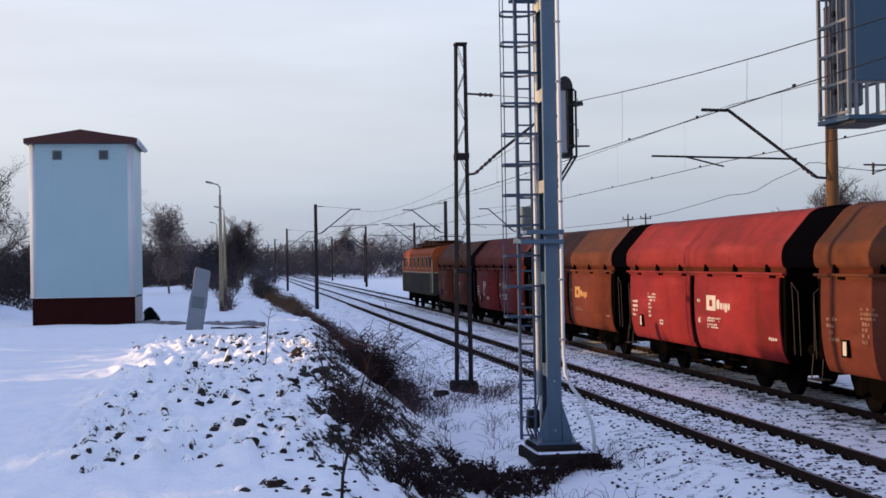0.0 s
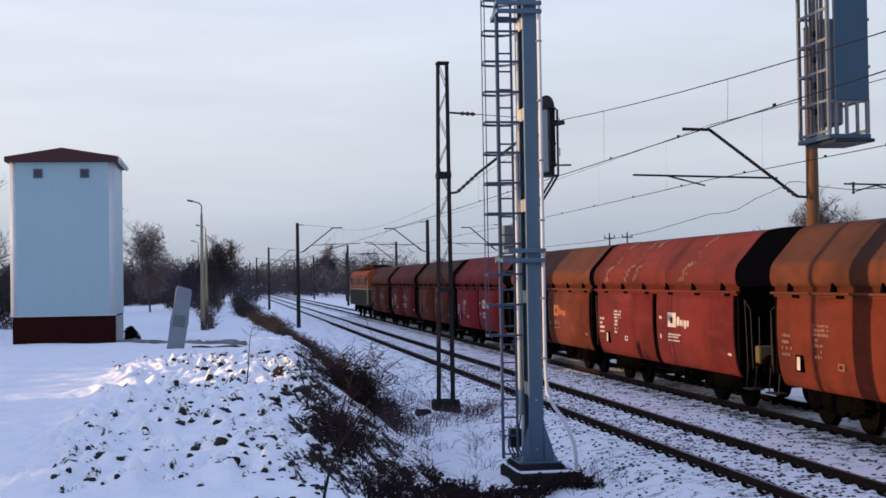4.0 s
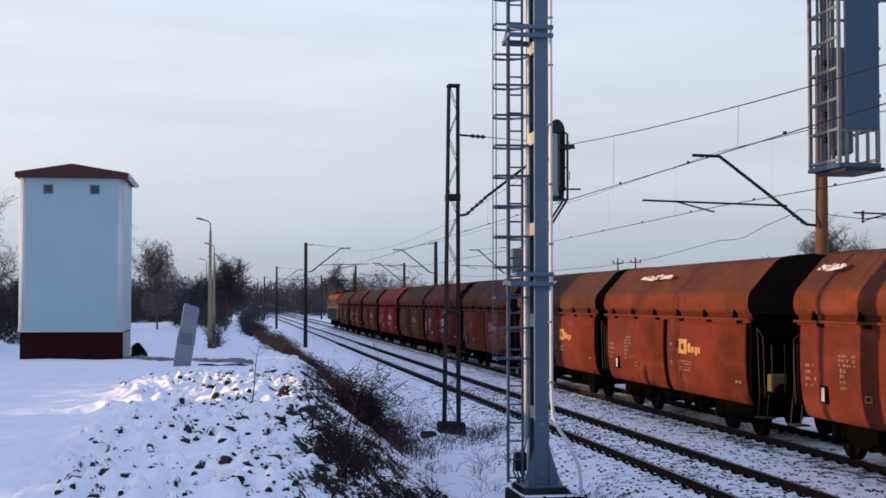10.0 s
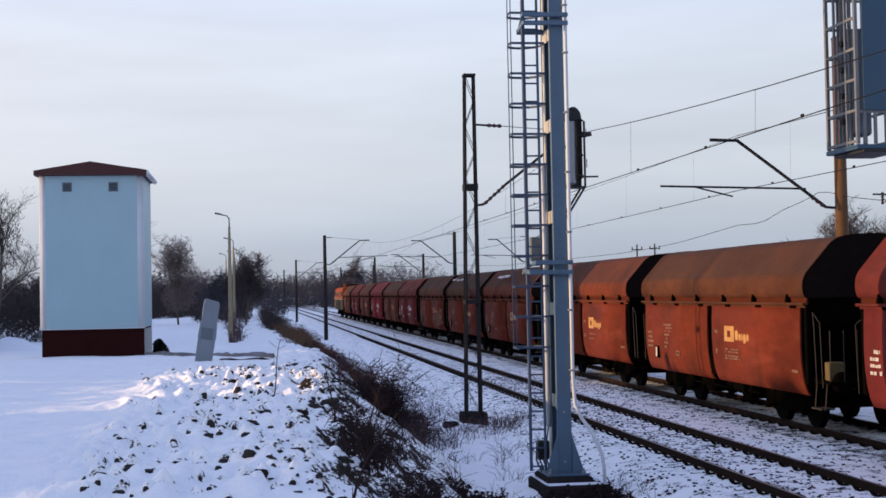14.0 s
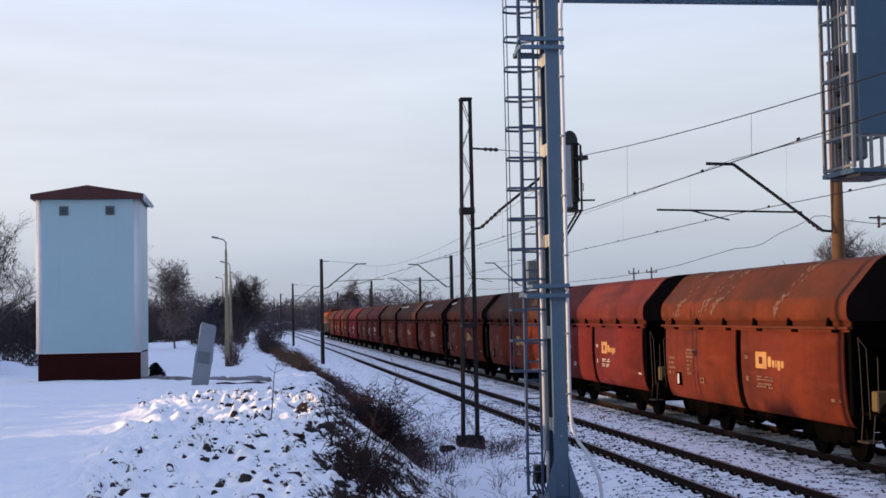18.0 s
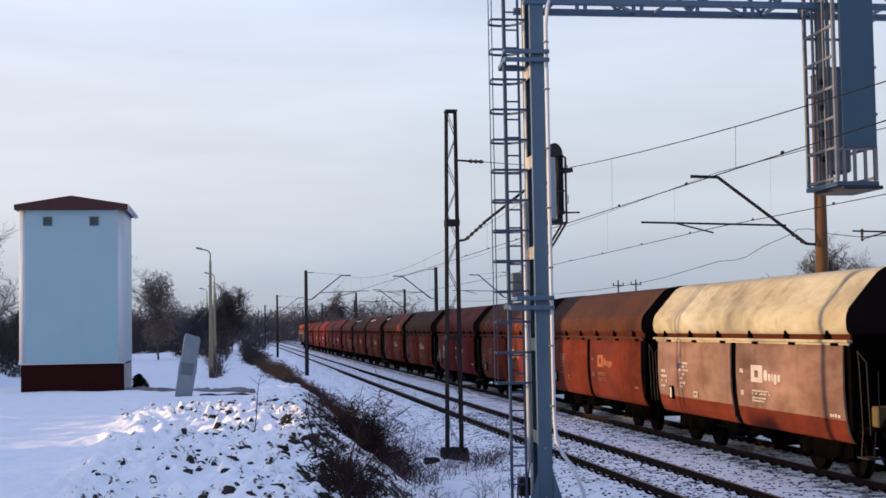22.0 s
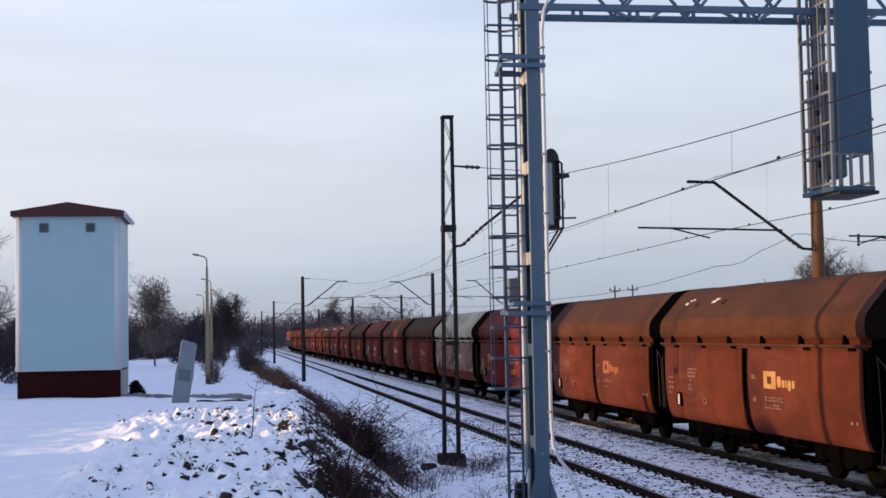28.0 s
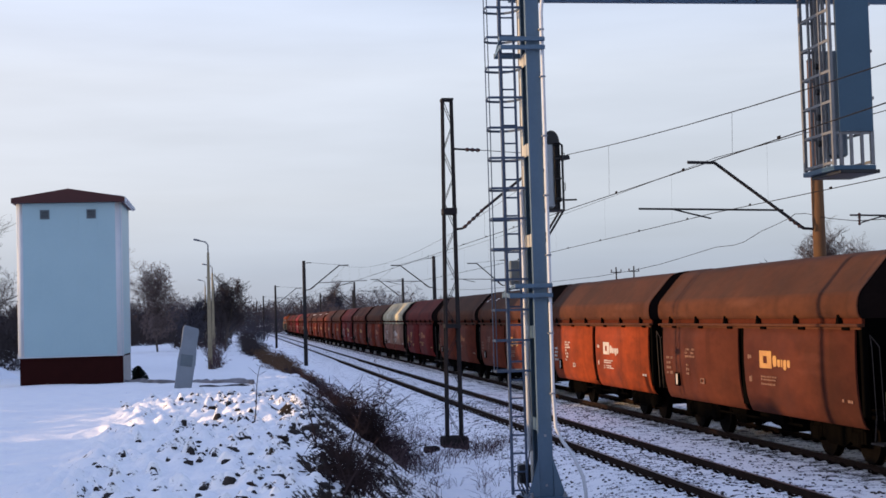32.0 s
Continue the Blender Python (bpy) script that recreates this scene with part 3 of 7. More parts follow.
# ---- gantry with its ladder and signals ----
MX, MY = 5.16, 23.2
def build_gantry():
    ga = tagged(empty("signal_gantry"), "grey-blue steel signal gantry across the tracks on a concrete foot", "signal gantry")
    part("foundation", Geo().box(4.62, 5.72, 22.35, 23.85, -1.2, -0.22, 0.04), DARKCON, ga, "dark concrete footing with a snowy top")
    part("grout_pad", Geo().box(4.70, 5.48, 22.62, 23.66, -0.22, -0.12, 0.03), DARKCON, ga)
    part("base_plate", Geo().box(4.74, 5.42, 22.74, 23.58, -0.12, -0.085, 0.008), GANTRY, ga)
    for bx in (4.80, 5.36):
        for by in (22.82, 23.17, 23.50):
            part("bolt", Geo().tube([(bx, by, -0.085), (bx, by, 0.0)], 0.022, 6).tube([(bx, by, -0.085), (bx, by, -0.05)], 0.04, 6), GALV, ga)
    col = part("column", Geo().box(4.96, 5.20, 22.94, 22.965, -0.085, 12.0, 0.006).box(4.96, 4.975, 22.965, 23.01, -0.085, 12.0).box(5.190, 5.20, 22.965, 23.39, -0.085, 12.0), GANTRY, ga, "grey-blue column")
    # inner plate set black to stand in for shade between the flanges
    part("inner_web", Geo().box(5.178, 5.189, 22.966, 23.364, -0.085, 12.0), BLACK, col, "inside of the column, shade put in as black")
    part("column_channel", Geo().box(4.96, 5.189, 23.365, 23.39, -0.085, 12.0, 0.006).box(4.955, 4.972, 23.315, 23.365, -0.085, 12.0), GANTRY, col)
    # flange coloured as if sunlit, unlike the grey-blue column
    part("rear_flange", Geo().box(4.955, 4.972, 23.392, 23.60, -0.085, 12.0).box(4.972, 5.10, 23.585, 23.60, -0.085, 12.0), SUNEDGE, col, "rear flange with sunlight put in as cream")
    for i in range(8):
        z = 1.11 + 1.53 * i - 0.105
        # two lowest battens keep the column's colour, the rest are coloured sunlit
        part("batten", Geo().box(4.950, 4.960, 22.95, 23.385, z, z + 0.21, 0.003), GANTRY if i < 2 else SUNEDGE, col)
    for z in (0.08, 0.9):
        part("rivet_line", Geo().box(5.06, 5.10, 22.932, 22.942, z, z + 0.04, 0.004), GALV, col)
    for s in (-1, 1):
        x = 5.08 + s * 0.12
        part("gusset", Geo().add([(x, 22.93, 0.55), (x + s * 0.20, 22.90, -0.085), (x, 22.90, -0.085), (x, 22.965, 0.55), (x + s * 0.20, 22.97, -0.085), (x, 22.97, -0.085)],
                                 [(0, 1, 2), (3, 5, 4), (0, 3, 4, 1), (1, 4, 5, 2), (2, 5, 3, 0)]), GANTRY, ga)
    # cable pipes up the column
    pipe = [(5.62, 22.45, -0.5), (5.62, 22.45, 0.0), (5.60, 22.5, 0.25), (5.48, 22.7, 0.62), (5.35, 22.84, 0.82), (5.255, 22.89, 1.05), (5.232, 22.905, 1.6), (5.232, 22.905, 8.0), (5.27, 22.905, 8.35), (5.42, 22.95, 8.75), (5.55, 23.1, 9.0)]
    part("cable_pipe", Geo().tube(pipe, 0.031, 10), HUTTRIM, ga, "bent galvanised cable pipe", smooth=True)
    part("cable_duct", Geo().tube([(4.893, 23.30, 0.65), (4.893, 23.30, 5.05)], 0.043, 8), HUTTRIM, ga, "white cable duct", smooth=True)
    # cable ends at the ladder's foot
    tb = part("terminal_box", Geo().box(4.70, 4.90, 23.30, 23.5, 0.10, 0.42, 0.02), BLACK, ga, "small dark terminal box")
    for k in range(4):
        part("cable", Geo().tube([(4.72 + 0.05 * k, 23.28, 0.2 + 0.05 * k), (4.66 + 0.04 * k, 23.2, 0.32), (4.64 + 0.06 * k, 23.18, 0.12), (4.75 + 0.05 * k, 23.25, -0.1)], 0.013, 5), BLACK, tb)
    part("cable", Geo().tube([(4.86, 23.35, 0.4), (4.90, 23.3, 0.75), (4.845, 23.42, 1.0)], 0.012, 5), BLACK, tb)
    for z in (1.6, 2.6, 3.9, 4.9, 5.9, 6.9, 7.7):
        part("pipe_clamp", Geo().box(5.175, 5.270, 22.868, 22.945, z, z + 0.03, 0.005), GALV, ga)
    part("junction_box", Geo().box(4.69, 4.85, 23.50, 23.63, 3.44, 3.86, 0.015), VENT, ga, "small dark grey junction box")
    for low, high, rear, x0, x1 in ((3.21, 3.37, 3.22, 4.52, 4.62), (7.37, 7.51, 7.31, 4.50, 4.48)):
        part("clamp_plate", Geo().box(x0, 5.27, 22.84, 22.895, low, low + 0.075, 0.01), GANTRY, ga)
        part("clamp_plate", Geo().box(x1, 5.27, 22.84, 22.895, high, high + 0.075, 0.01), GANTRY, ga)
        part("clamp_plate", Geo().box(x0, 4.98, 23.40, 23.44, rear, rear + 0.09, 0.008), GANTRY, ga)
        part("clamp_brace", Geo().bar((x0 + 0.02, 22.86, low + 0.05), (x0 + 0.04, 23.4, rear + 0.06), 0.05, 0.07), GANTRY, ga)
        part("clamp_brace", Geo().bar((x1 + 0.02, 22.86, high + 0.04), (x0 + 0.04, 23.4, rear + 0.10), 0.03, 0.04), GANTRY, ga)
    part("side_flange", Geo().box(5.202, 5.285, 23.375, 23.392, 1.0, 12.0, 0.003), GANTRY, col)
    # ladder with its safety hoops
    lad = part("ladder", Geo().box(4.515, 4.56, 23.06, 23.12, -0.05, 12.0, 0.006).box(4.765, 4.80, 23.06, 23.12, -0.05, 12.0, 0.006), LADDER, ga)
    for i in range(39):
        z = 0.02 + 0.305 * i
        part("rung", Geo().tube([(4.545, 23.09, z), (4.78, 23.09, z)], 0.015, 6), LADDER, lad)
    for i in range(20):
        z = 2.00 + 0.51 * i
        pts = [(4.90, 23.05, z), (4.90, 23.28, z), (4.83, 23.44, z), (4.72, 23.53, z), (4.56, 23.56, z), (4.42, 23.53, z), (4.345, 23.44, z), (4.32, 23.28, z), (4.32, 23.05, z)]
        hp = Geo().band(pts, 0.02, 0.038)
        part("safety_hoop", hp, LADDER, lad)
    for x, y, r in ((4.90, 23.28, 0.006), (4.66, 23.545, 0.008), (4.42, 23.53, 0.008), (4.345, 23.44, 0.0045), (4.32, 23.28, 0.0045), (4.30, 23.16, 0.0045)):
        part("hoop_strip", Geo().box(x - r, x + r, y - 0.003, y + 0.003, 2.0, 11.8), LADDER, lad)
    # lamp unit behind the column
    sg = part("signal_head", Geo().box(5.38, 5.54, 23.62, 23.90, 4.76, 5.88, 0.03), SIGGREY, ga, "pale signal case with a black louvred flank")
    arc = [(5.36, 5.86)] + [(5.50 + 0.14 * math.cos(radians(a)), 5.90 + 0.20 * math.sin(radians(a))) for a in range(180, -1, -15)] + [(5.64, 5.86)]
    part("rain_hood", Geo().sweep(arc, 23.60, 24.05), BLACK, sg)
    part("backing_board", Geo().box(5.36, 5.66, 23.91, 23.93, 4.70, 5.92, 0.004), BLACK, sg)
    for k in range(4):
        part("louvre", Geo().box(5.545 + 0.030 * k, 5.557 + 0.030 * k, 23.60, 23.88, 4.86, 5.86, 0.002), BLACK, sg)
    for z in (4.9, 5.25, 5.6, 5.85):
        part("louvre_tie", Geo().box(5.54, 5.66, 23.60, 23.62, z, z + 0.03), BLACK, sg)
    for z in (4.98, 5.3, 5.62):
        part("visor", Geo().tube([(5.48, 23.93, z), (5.48, 24.16, z)], 0.10, 10), BLACK, sg)
    part("sighting_arm", Geo().box(5.66, 5.84, 23.70, 23.78, 5.62, 5.68, 0.008), BLACK, sg)
    for y in (23.58, 23.92):
        part("frame_bar", Geo().tube([(5.62, y, 5.88), (5.68, y, 5.84), (5.68, y, 4.72), (5.36, y, 4.22), (5.2, y, 4.2)], 0.020, 6), BLACK, sg)
    part("frame_floor", Geo().box(5.38, 5.68, 23.58, 23.92, 4.70, 4.73), BLACK, sg)
    for z in (5.72, 5.2):
        part("grip", Geo().tube([(5.68, 23.6, z), (5.72, 23.6, z - 0.02), (5.72, 23.6, z - 0.14), (5.68, 23.6, z - 0.16)], 0.008, 5), BLACK, sg)
    for z in (4.2, 5.4):
        part("head_bracket", Geo().bar((5.195, 23.37, z), (5.40, 23.66, z), 0.05, 0.05), BLACK, ga)
    # lattice beam across the line
    XE = 18.4
    for y in (22.95, 23.75):
        for z in (8.42, 9.30):
            part("chord", Geo().box(4.85, XE, y - 0.05, y + 0.05, z - 0.055, z + 0.055, 0.006), GANTRY, ga)
        k = 0
        x = 5.4
        while x < XE - 0.7:
            z0, z1 = (8.46, 9.26) if k % 2 == 0 else (9.26, 8.46)
            part("diagonal", Geo().bar((x, y, z0), (x + 0.66, y, z1), 0.05, 0.05, up=(0, 1, 0)), GANTRY, ga)
            x += 0.66
            k += 1
    x = 5.4
    k = 0
    while x < XE:
        part("cross_tie", Geo().bar((x, 22.95, 8.42), (x + (0.66 if k % 2 else 0.0), 23.75, 8.42), 0.04, 0.05), GANTRY, ga)
        for d in (0.03, 0.17):
            part("hanging_clamp", Geo().box(x + 0.33 + d, x + 0.39 + d, 22.92, 22.98, 8.27, 8.37, 0.01), GANTRY, ga)
        x += 0.99
        k += 1
    far_col = part("far_column", Geo().box(XE - 0.35, XE - 0.05, 22.90, 23.50, -0.4, 9.4, 0.01), GANTRY, ga)
    part("far_foundation", Geo().box(XE - 0.8, XE + 0.4, 22.4, 24.0, -1.2, -0.30, 0.04), DARKCON, far_col)
    # hanging signal cage between the tracks
    cg = part("signal_cage", Geo(), None, ga, "hanging galvanised signal cage with a dark blue back plate")
    X0, X1, Y0, Y1, Z0, Z1 = 10.06, 10.74, 22.30, 23.50, 5.30, 9.35
    for x in (X0, X1):
        for y in (Y0, Y1):
            part("cage_post", Geo().box(x - 0.03, x + 0.03, y - 0.03, y + 0.03, Z0, Z1, 0.004), CAGE, cg)
    for x in (X0,):
        for y in (Y0 + 0.40, Y0 + 0.86):
            part("cage_upright", Geo().box(x - 0.02, x + 0.02, y - 0.02, y + 0.02, Z0, Z1), CAGE, cg)
    for x in (X0 + 0.22, X0 + 0.44):
        part("cage_upright", Geo().box(x - 0.02, x + 0.02, Y1 - 0.02, Y1 + 0.02, Z0, Z1), CAGE, cg)
    for i in range(9):
        z = Z0 + 0.05 + 0.52 * i
        part("cage_rail", Geo().bar((X0, Y0, z), (X0, Y1, z), 0.03, 0.045), CAGE, cg)
        part("cage_rail", Geo().bar((X1, Y0, z), (X1, Y1, z), 0.03, 0.045), CAGE, cg)
        part("cage_rail", Geo().bar((X0, Y1, z), (X1, Y1, z), 0.03, 0.045), CAGE, cg)
    part("cage_floor", Geo().box(X0 - 0.04, X1 + 0.04, Y0 - 0.05, Y1 + 0.04, Z0 - 0.09, Z0 - 0.01, 0.01), PLATE, cg)
    part("floor_plate", Geo().box(X0 + 0.05, X1 + 0.09, Y0 - 0.09, Y1 - 0.1, Z0 - 0.15, Z0 - 0.09, 0.01), BLACK, cg)
    part("back_plate", Geo().box(X0 + 0.10, X1 + 0.02, Y0 - 0.045, Y0 - 0.033, 5.86, 10.0, 0.003), PLATE, cg, "dark blue sheet")
    for z in (6.4, 7.2, 8.0, 8.8):
        part("plate_stiffener", Geo().box(X1 + 0.02, X1 + 0.05, Y0 - 0.05, Y0 + 0.10, z, z + 0.05, 0.004), CAGE, cg)
    for k in range(4):
        x = X0 + 0.10 + 0.19 * k
        part("cage_bar", Geo().box(x, x + 0.05, Y0 - 0.02, Y0 + 0.03, Z0, 5.88, 0.004), CAGE, cg)
    part("cage_rail", Geo().bar((X0, Y0, 5.84), (X1, Y0, 5.84), 0.03, 0.045), CAGE, cg)
    part("cage_ladder", Geo().tube([(X0 + 0.16, Y0 + 0.62, Z0), (X0 + 0.16, Y0 + 0.62, Z1)], 0.025, 6).tube([(X0 + 0.16, Y0 + 0.95, Z0), (X0 + 0.16, Y0 + 0.95, Z1)], 0.025, 6), CAGE, cg)
    lampc = part("lamp_case", Geo().box(X0 + 0.18, X0 + 0.52, Y0 + 0.55, Y0 + 0.95, 5.5, 7.35, 0.04), VENT, cg, "dark green-grey lamp case")
    for z in (5.75, 6.2, 6.65, 7.1):
        part("lamp_hood", Geo().tube([(X0 + 0.16, Y0 + 0.72, z), (X0 + 0.04, Y0 + 0.72, z)], 0.055, 8), BLACK, lampc)
    part("back_pole", Geo().tube([(X0 + 0.25, Y0 + 1.1, Z0), (X0 + 0.25, Y0 + 1.1, Z1)], 0.05, 8), CAGE, cg)
    return ga


build_gantry()
sn = Geo().box(4.66, 5.68, 22.39, 22.62, -0.224, -0.205, 0.008).box(4.66, 4.78, 22.62, 23.8, -0.224, -0.207, 0.008).box(5.56, 5.68, 22.62, 23.5, -0.224, -0.207, 0.008)
tagged(part("snow_on_footing", sn, SNOWCAP), "thin snow on the gantry footing", "snow")


# ---- masts of the overhead line ----
def insulator(g, p, q, n=4, r=0.055):
    p, q = Vector(p), Vector(q)
    pts, rs = [], []
    for i in range(n * 2 + 1):
        pts.append(p + (q - p) * i / (n * 2))
        rs.append(r if i % 2 else r * 0.45)
    g.tube(pts, rs, 8)


def build_lattice_mast():
    m = tagged(empty("lattice_mast"), "dark rusted lattice mast of the overhead line on a concrete base", "line mast")
    part("foundation", Geo().box(4.96, 5.57, 33.6, 34.3, -1.2, 0.02, 0.03), DARKCON, m, "dark concrete base")
    part("side_footing", Geo().box(4.45, 4.80, 33.2, 33.6, -1.2, -0.15, 0.03), DARKCON, m, "small lower footing")
    zt = 8.25
    def half(z):
        return 0.175 - 0.065 * z / zt
    cx, cy = 5.26, 33.92
    for sx in (-1, 1):
        for sy in (-1, 1):
            part("leg", Geo().bar((cx + sx * half(0), cy + sy * half(0), 0.0), (cx + 0.045 + sx * half(zt), cy + sy * half(zt), zt), 0.05, 0.05, up=(0, 1, 0)), MASTSTEEL, m)
    n = 13
    for i in range(n):
        z0, z1 = zt * i / n, zt * (i + 1) / n
        s = 1 if i % 2 else -1
        c0, c1 = cx + 0.045 * z0 / zt, cx + 0.045 * z1 / zt
        for sy in (-1, 1):
            part("lacing", Geo().bar((c0 - s * half(z0), cy + sy * half(z0), z0), (c1 + s * half(z1), cy + sy * half(z1), z1), 0.014, 0.020, up=(0, 1, 0)), MASTSTEEL, m)
        for sx in (-1, 1):
            part("lacing", Geo().bar((c0 + sx * half(z0), cy - s * half(z0), z0), (c1 + sx * half(z1), cy + s * half(z1), z1), 0.014, 0.020, up=(1, 0, 0)), MASTSTEEL, m)
    for z, h in ((5.42, 0.16), (2.65, 0.10), (zt - 0.03, 0.06)):
        c, w = cx + 0.045 * z / zt, half(z) + 0.04
        part("collar", Geo().box(c - w, c + w, cy - w, cy + w, z, z + h, 0.008), MASTSTEEL, m)
    # bracket arm over the near track
    arm = Geo()
    arm.tube([(5.44, 33.9, 5.06), (5.62, 33.9, 5.08)], 0.03, 6)
    arm.tube([(6.15, 33.9, 5.55), (7.6, 33.9, 6.66), (8.35, 33.9, 6.78)], 0.034, 8)
    arm.tube([(7.05, 33.9, 5.72), (8.5, 33.9, 5.74)], 0.022, 6)
    part("bracket_arm", arm, MASTSTEEL, m)
    for p, q, n, r in (((5.62, 33.9, 5.08), (6.15, 33.9, 5.55), 5, 0.05), ((5.72, 33.9, 7.02), (6.10, 33.9, 7.0), 3, 0.055)):
        g = Geo()
        insulator(g, p, q, n, r)
        part("insulator", g, INSUL, m, "brown ribbed insulator")
    part("stay_wire", Geo().tube([(5.42, 33.9, 7.04), (5.72, 33.9, 7.02)], 0.025, 6).tube([(6.10, 33.9, 7.0), (7.4, 33.9, 6.90), (8.3, 33.9, 6.84)], 0.009, 5), WIRE, m)
    return m


def build_pole(name, x, y, h, side, r=0.15, mat=None, arm_z=5.15, reach=3.0, label="dark overhead line pole with a bracket arm", stay=True):
    """A round pole with one bracket arm towards the track; side -1: the track lies on its smaller-x side."""
    m = tagged(empty(name), label, "line pole", "poles of the overhead line")
    mat = mat or POLEDARK
    part("shaft", Geo().tube([(x, y, -1.0), (x, y, h * 0.5), (x, y, h)], [r * 1.1, r, r * 0.85], 12), mat, m, smooth=True)
    part("pole_cap", Geo().tube([(x, y, h), (x, y, h + 0.06)], [r * 0.95, r * 0.7], 12), POLEDARK, m)
    s = side
    a = Geo()
    a.tube([(x + s * r, y, arm_z), (x + s * (r + 0.25), y, arm_z + 0.02)], 0.035, 6)
    a.tube([(x + s * (r + 0.25), y, arm_z + 0.02), (x + s * (reach - 0.4), y, arm_z + 1.75), (x + s * (reach + 0.32), y, arm_z + 1.77)], 0.042, 8)
    part("bracket_arm", a, POLEDARK, m)
    b = Geo().tube([(x + s * 0.95, y, arm_z + 0.50), (x + s * (reach + 1.65), y, arm_z + 0.60)], 0.026, 6)
    b.tube([(x + s * (reach + 0.75), y, arm_z + 0.57), (x + s * (reach - 0.25), y, arm_z + 0.32)], 0.02, 6)
    part("steady_tube", b, POLEDARK, m)
    g = Geo()
    insulator(g, (x + s * (r + 0.3), y, arm_z + 0.04), (x + s * (r + 0.65), y, arm_z + 0.30), 3, 0.06)
    part("insulator", g, INSUL, m)
    if stay:
        part("top_stay", Geo().tube([(x + s * r, y, h - 0.1), (x + s * 0.55, y, h - 0.1)], 0.03, 6).tube([(x + s * 0.55, y, h - 0.1), (x + s * (reach - 0.3), y, arm_z + 1.80)], 0.010, 5), WIRE, m)
    return m


build_lattice_mast()
build_pole("line_pole", 15.06, 34.5, 9.3, -1, 0.165, POLEWOOD, 4.93, 3.15, "orange-brown round line pole with a dark bracket arm", False)
for y in (104.0, 175.0, 245.0, 315.0):
    build_pole("line_pole", 5.25, y, 7.25, 1, 0.14)
for y in (106.5, 178.0, 248.0, 318.0):
    build_pole("line_pole", 15.3, y, 7.5, -1, 0.15)
for x, y, h in ((17.4, 144.0, 6.9), (19.5, 230.0, 7.6)):
    build_pole("line_pole", x, y, h, -1, 0.14)


build_pole("line_pole", 20.9, 106.0, 7.2, -1, 0.14, reach=2.76)
side_pole = build_pole("line_pole", 22.42, 38.5, 8.0, -1, 0.14, arm_z=4.94)
hanger = Geo()
insulator(hanger, (18.06, 38.5, 5.60), (18.06, 38.5, 5.24), 4, 0.055)
part("hanging_insulator", hanger, INSUL, side_pole, "brown ribbed insulator under the tube")
part("strut", Geo().tube([(18.12, 38.5, 5.32), (18.50, 38.5, 5.42), (18.95, 38.5, 5.53)], 0.022, 6), POLEDARK, side_pole)


def build_power_pole(x, y, h):
    m = tagged(empty("power_pole"), "thin distant power pole with a short crossarm", "power pole", "power poles beyond the train")
    part("shaft", Geo().tube([(x, y, -1.0), (x, y, h)], [0.16, 0.09], 8), POLEDARK, m)
    part("crossarm", Geo().box(x - 0.75, x + 0.75, y - 0.06, y + 0.06, h - 0.75, h - 0.63, 0.01), POLEDARK, m)
    for d in (-0.65, 0.65):
        part("insulator", Geo().tube([(x + d, y, h - 0.63), (x + d, y, h - 0.40), (x + d, y, h - 0.30)], [0.05, 0.09, 0.04], 6), INSUL, m)


build_power_pole(50.15, 180.0, 8.75)
build_power_pole(52.7, 180.5, 8.85)


def sag(p, q, d, n=14):
    p, q = Vector(p), Vector(q)
    return [p + (q - p) * (i / n) - Vector((0, 0, 4 * d * (i / n) * (1 - i / n))) for i in range(n + 1)]


def build_line(xc, spans, z_contact, z_msg, name, slack=0.0):
    """Contact wire, messenger wire and droppers over one track."""
    ln = tagged(empty(name), "overhead contact line with droppers", "overhead line", kind="structure")
    for ya, yb, d in spans:
        top = sag((xc, ya, z_msg), (xc, yb, z_msg), d, 20)
        part("messenger_wire", Geo().tube(top, 0.009 if ya < 30 else 0.0062, 5), WIRE, ln)
        part("contact_wire", Geo().tube(sag((xc, ya, z_contact), (xc, yb, z_contact), slack), 0.0095, 5), WIRE, ln)
        n = max(3, round((yb - ya) / 7.5))
        for i in range(n):
            u = (i + 0.5) / n
            z = z_msg - 4 * d * u * (1 - u)
            if z > z_contact + 0.05:
                part("dropper", Geo().tube([(xc + 0.01, ya + (yb - ya) * u, z), (xc - 0.01, ya + (yb - ya) * u, z_contact)], 0.0032 if xc < 10 else 0.0016, 4), WIRE, ln)
        for i in range(int((yb - ya) / 4.6)):
            y = ya + 2.3 + 4.6 * i
            u = (y - ya) / (yb - ya)
            part("wire_clamp", CLAMP, WIRE, ln, m=Matrix.Translation((xc, y, z_contact - 4 * slack * u * (1 - u))))
    return ln


CLAMP = Geo().box(-0.012, 0.012, -0.05, 0.05, -0.01, 0.045, 0.004).mesh("wire_clamp", WIRE)
build_line(8.28, [(-28, 33.9, 1.08), (33.9, 104.0, 1.0), (104, 175, 1.0), (175, 245, 1.0)], 5.50, 6.86, "overhead_line_near")
build_line(12.30, [(-30, 34.5, 0.4), (34.5, 106.5, 0.25), (106.5, 178, 1.0), (178, 248, 1.0)], 5.40, 6.80, "overhead_line_far", 0.12)
fd = tagged(empty("slack_cable"), "slack dark cable hung along the line poles", "cable", kind="structure")
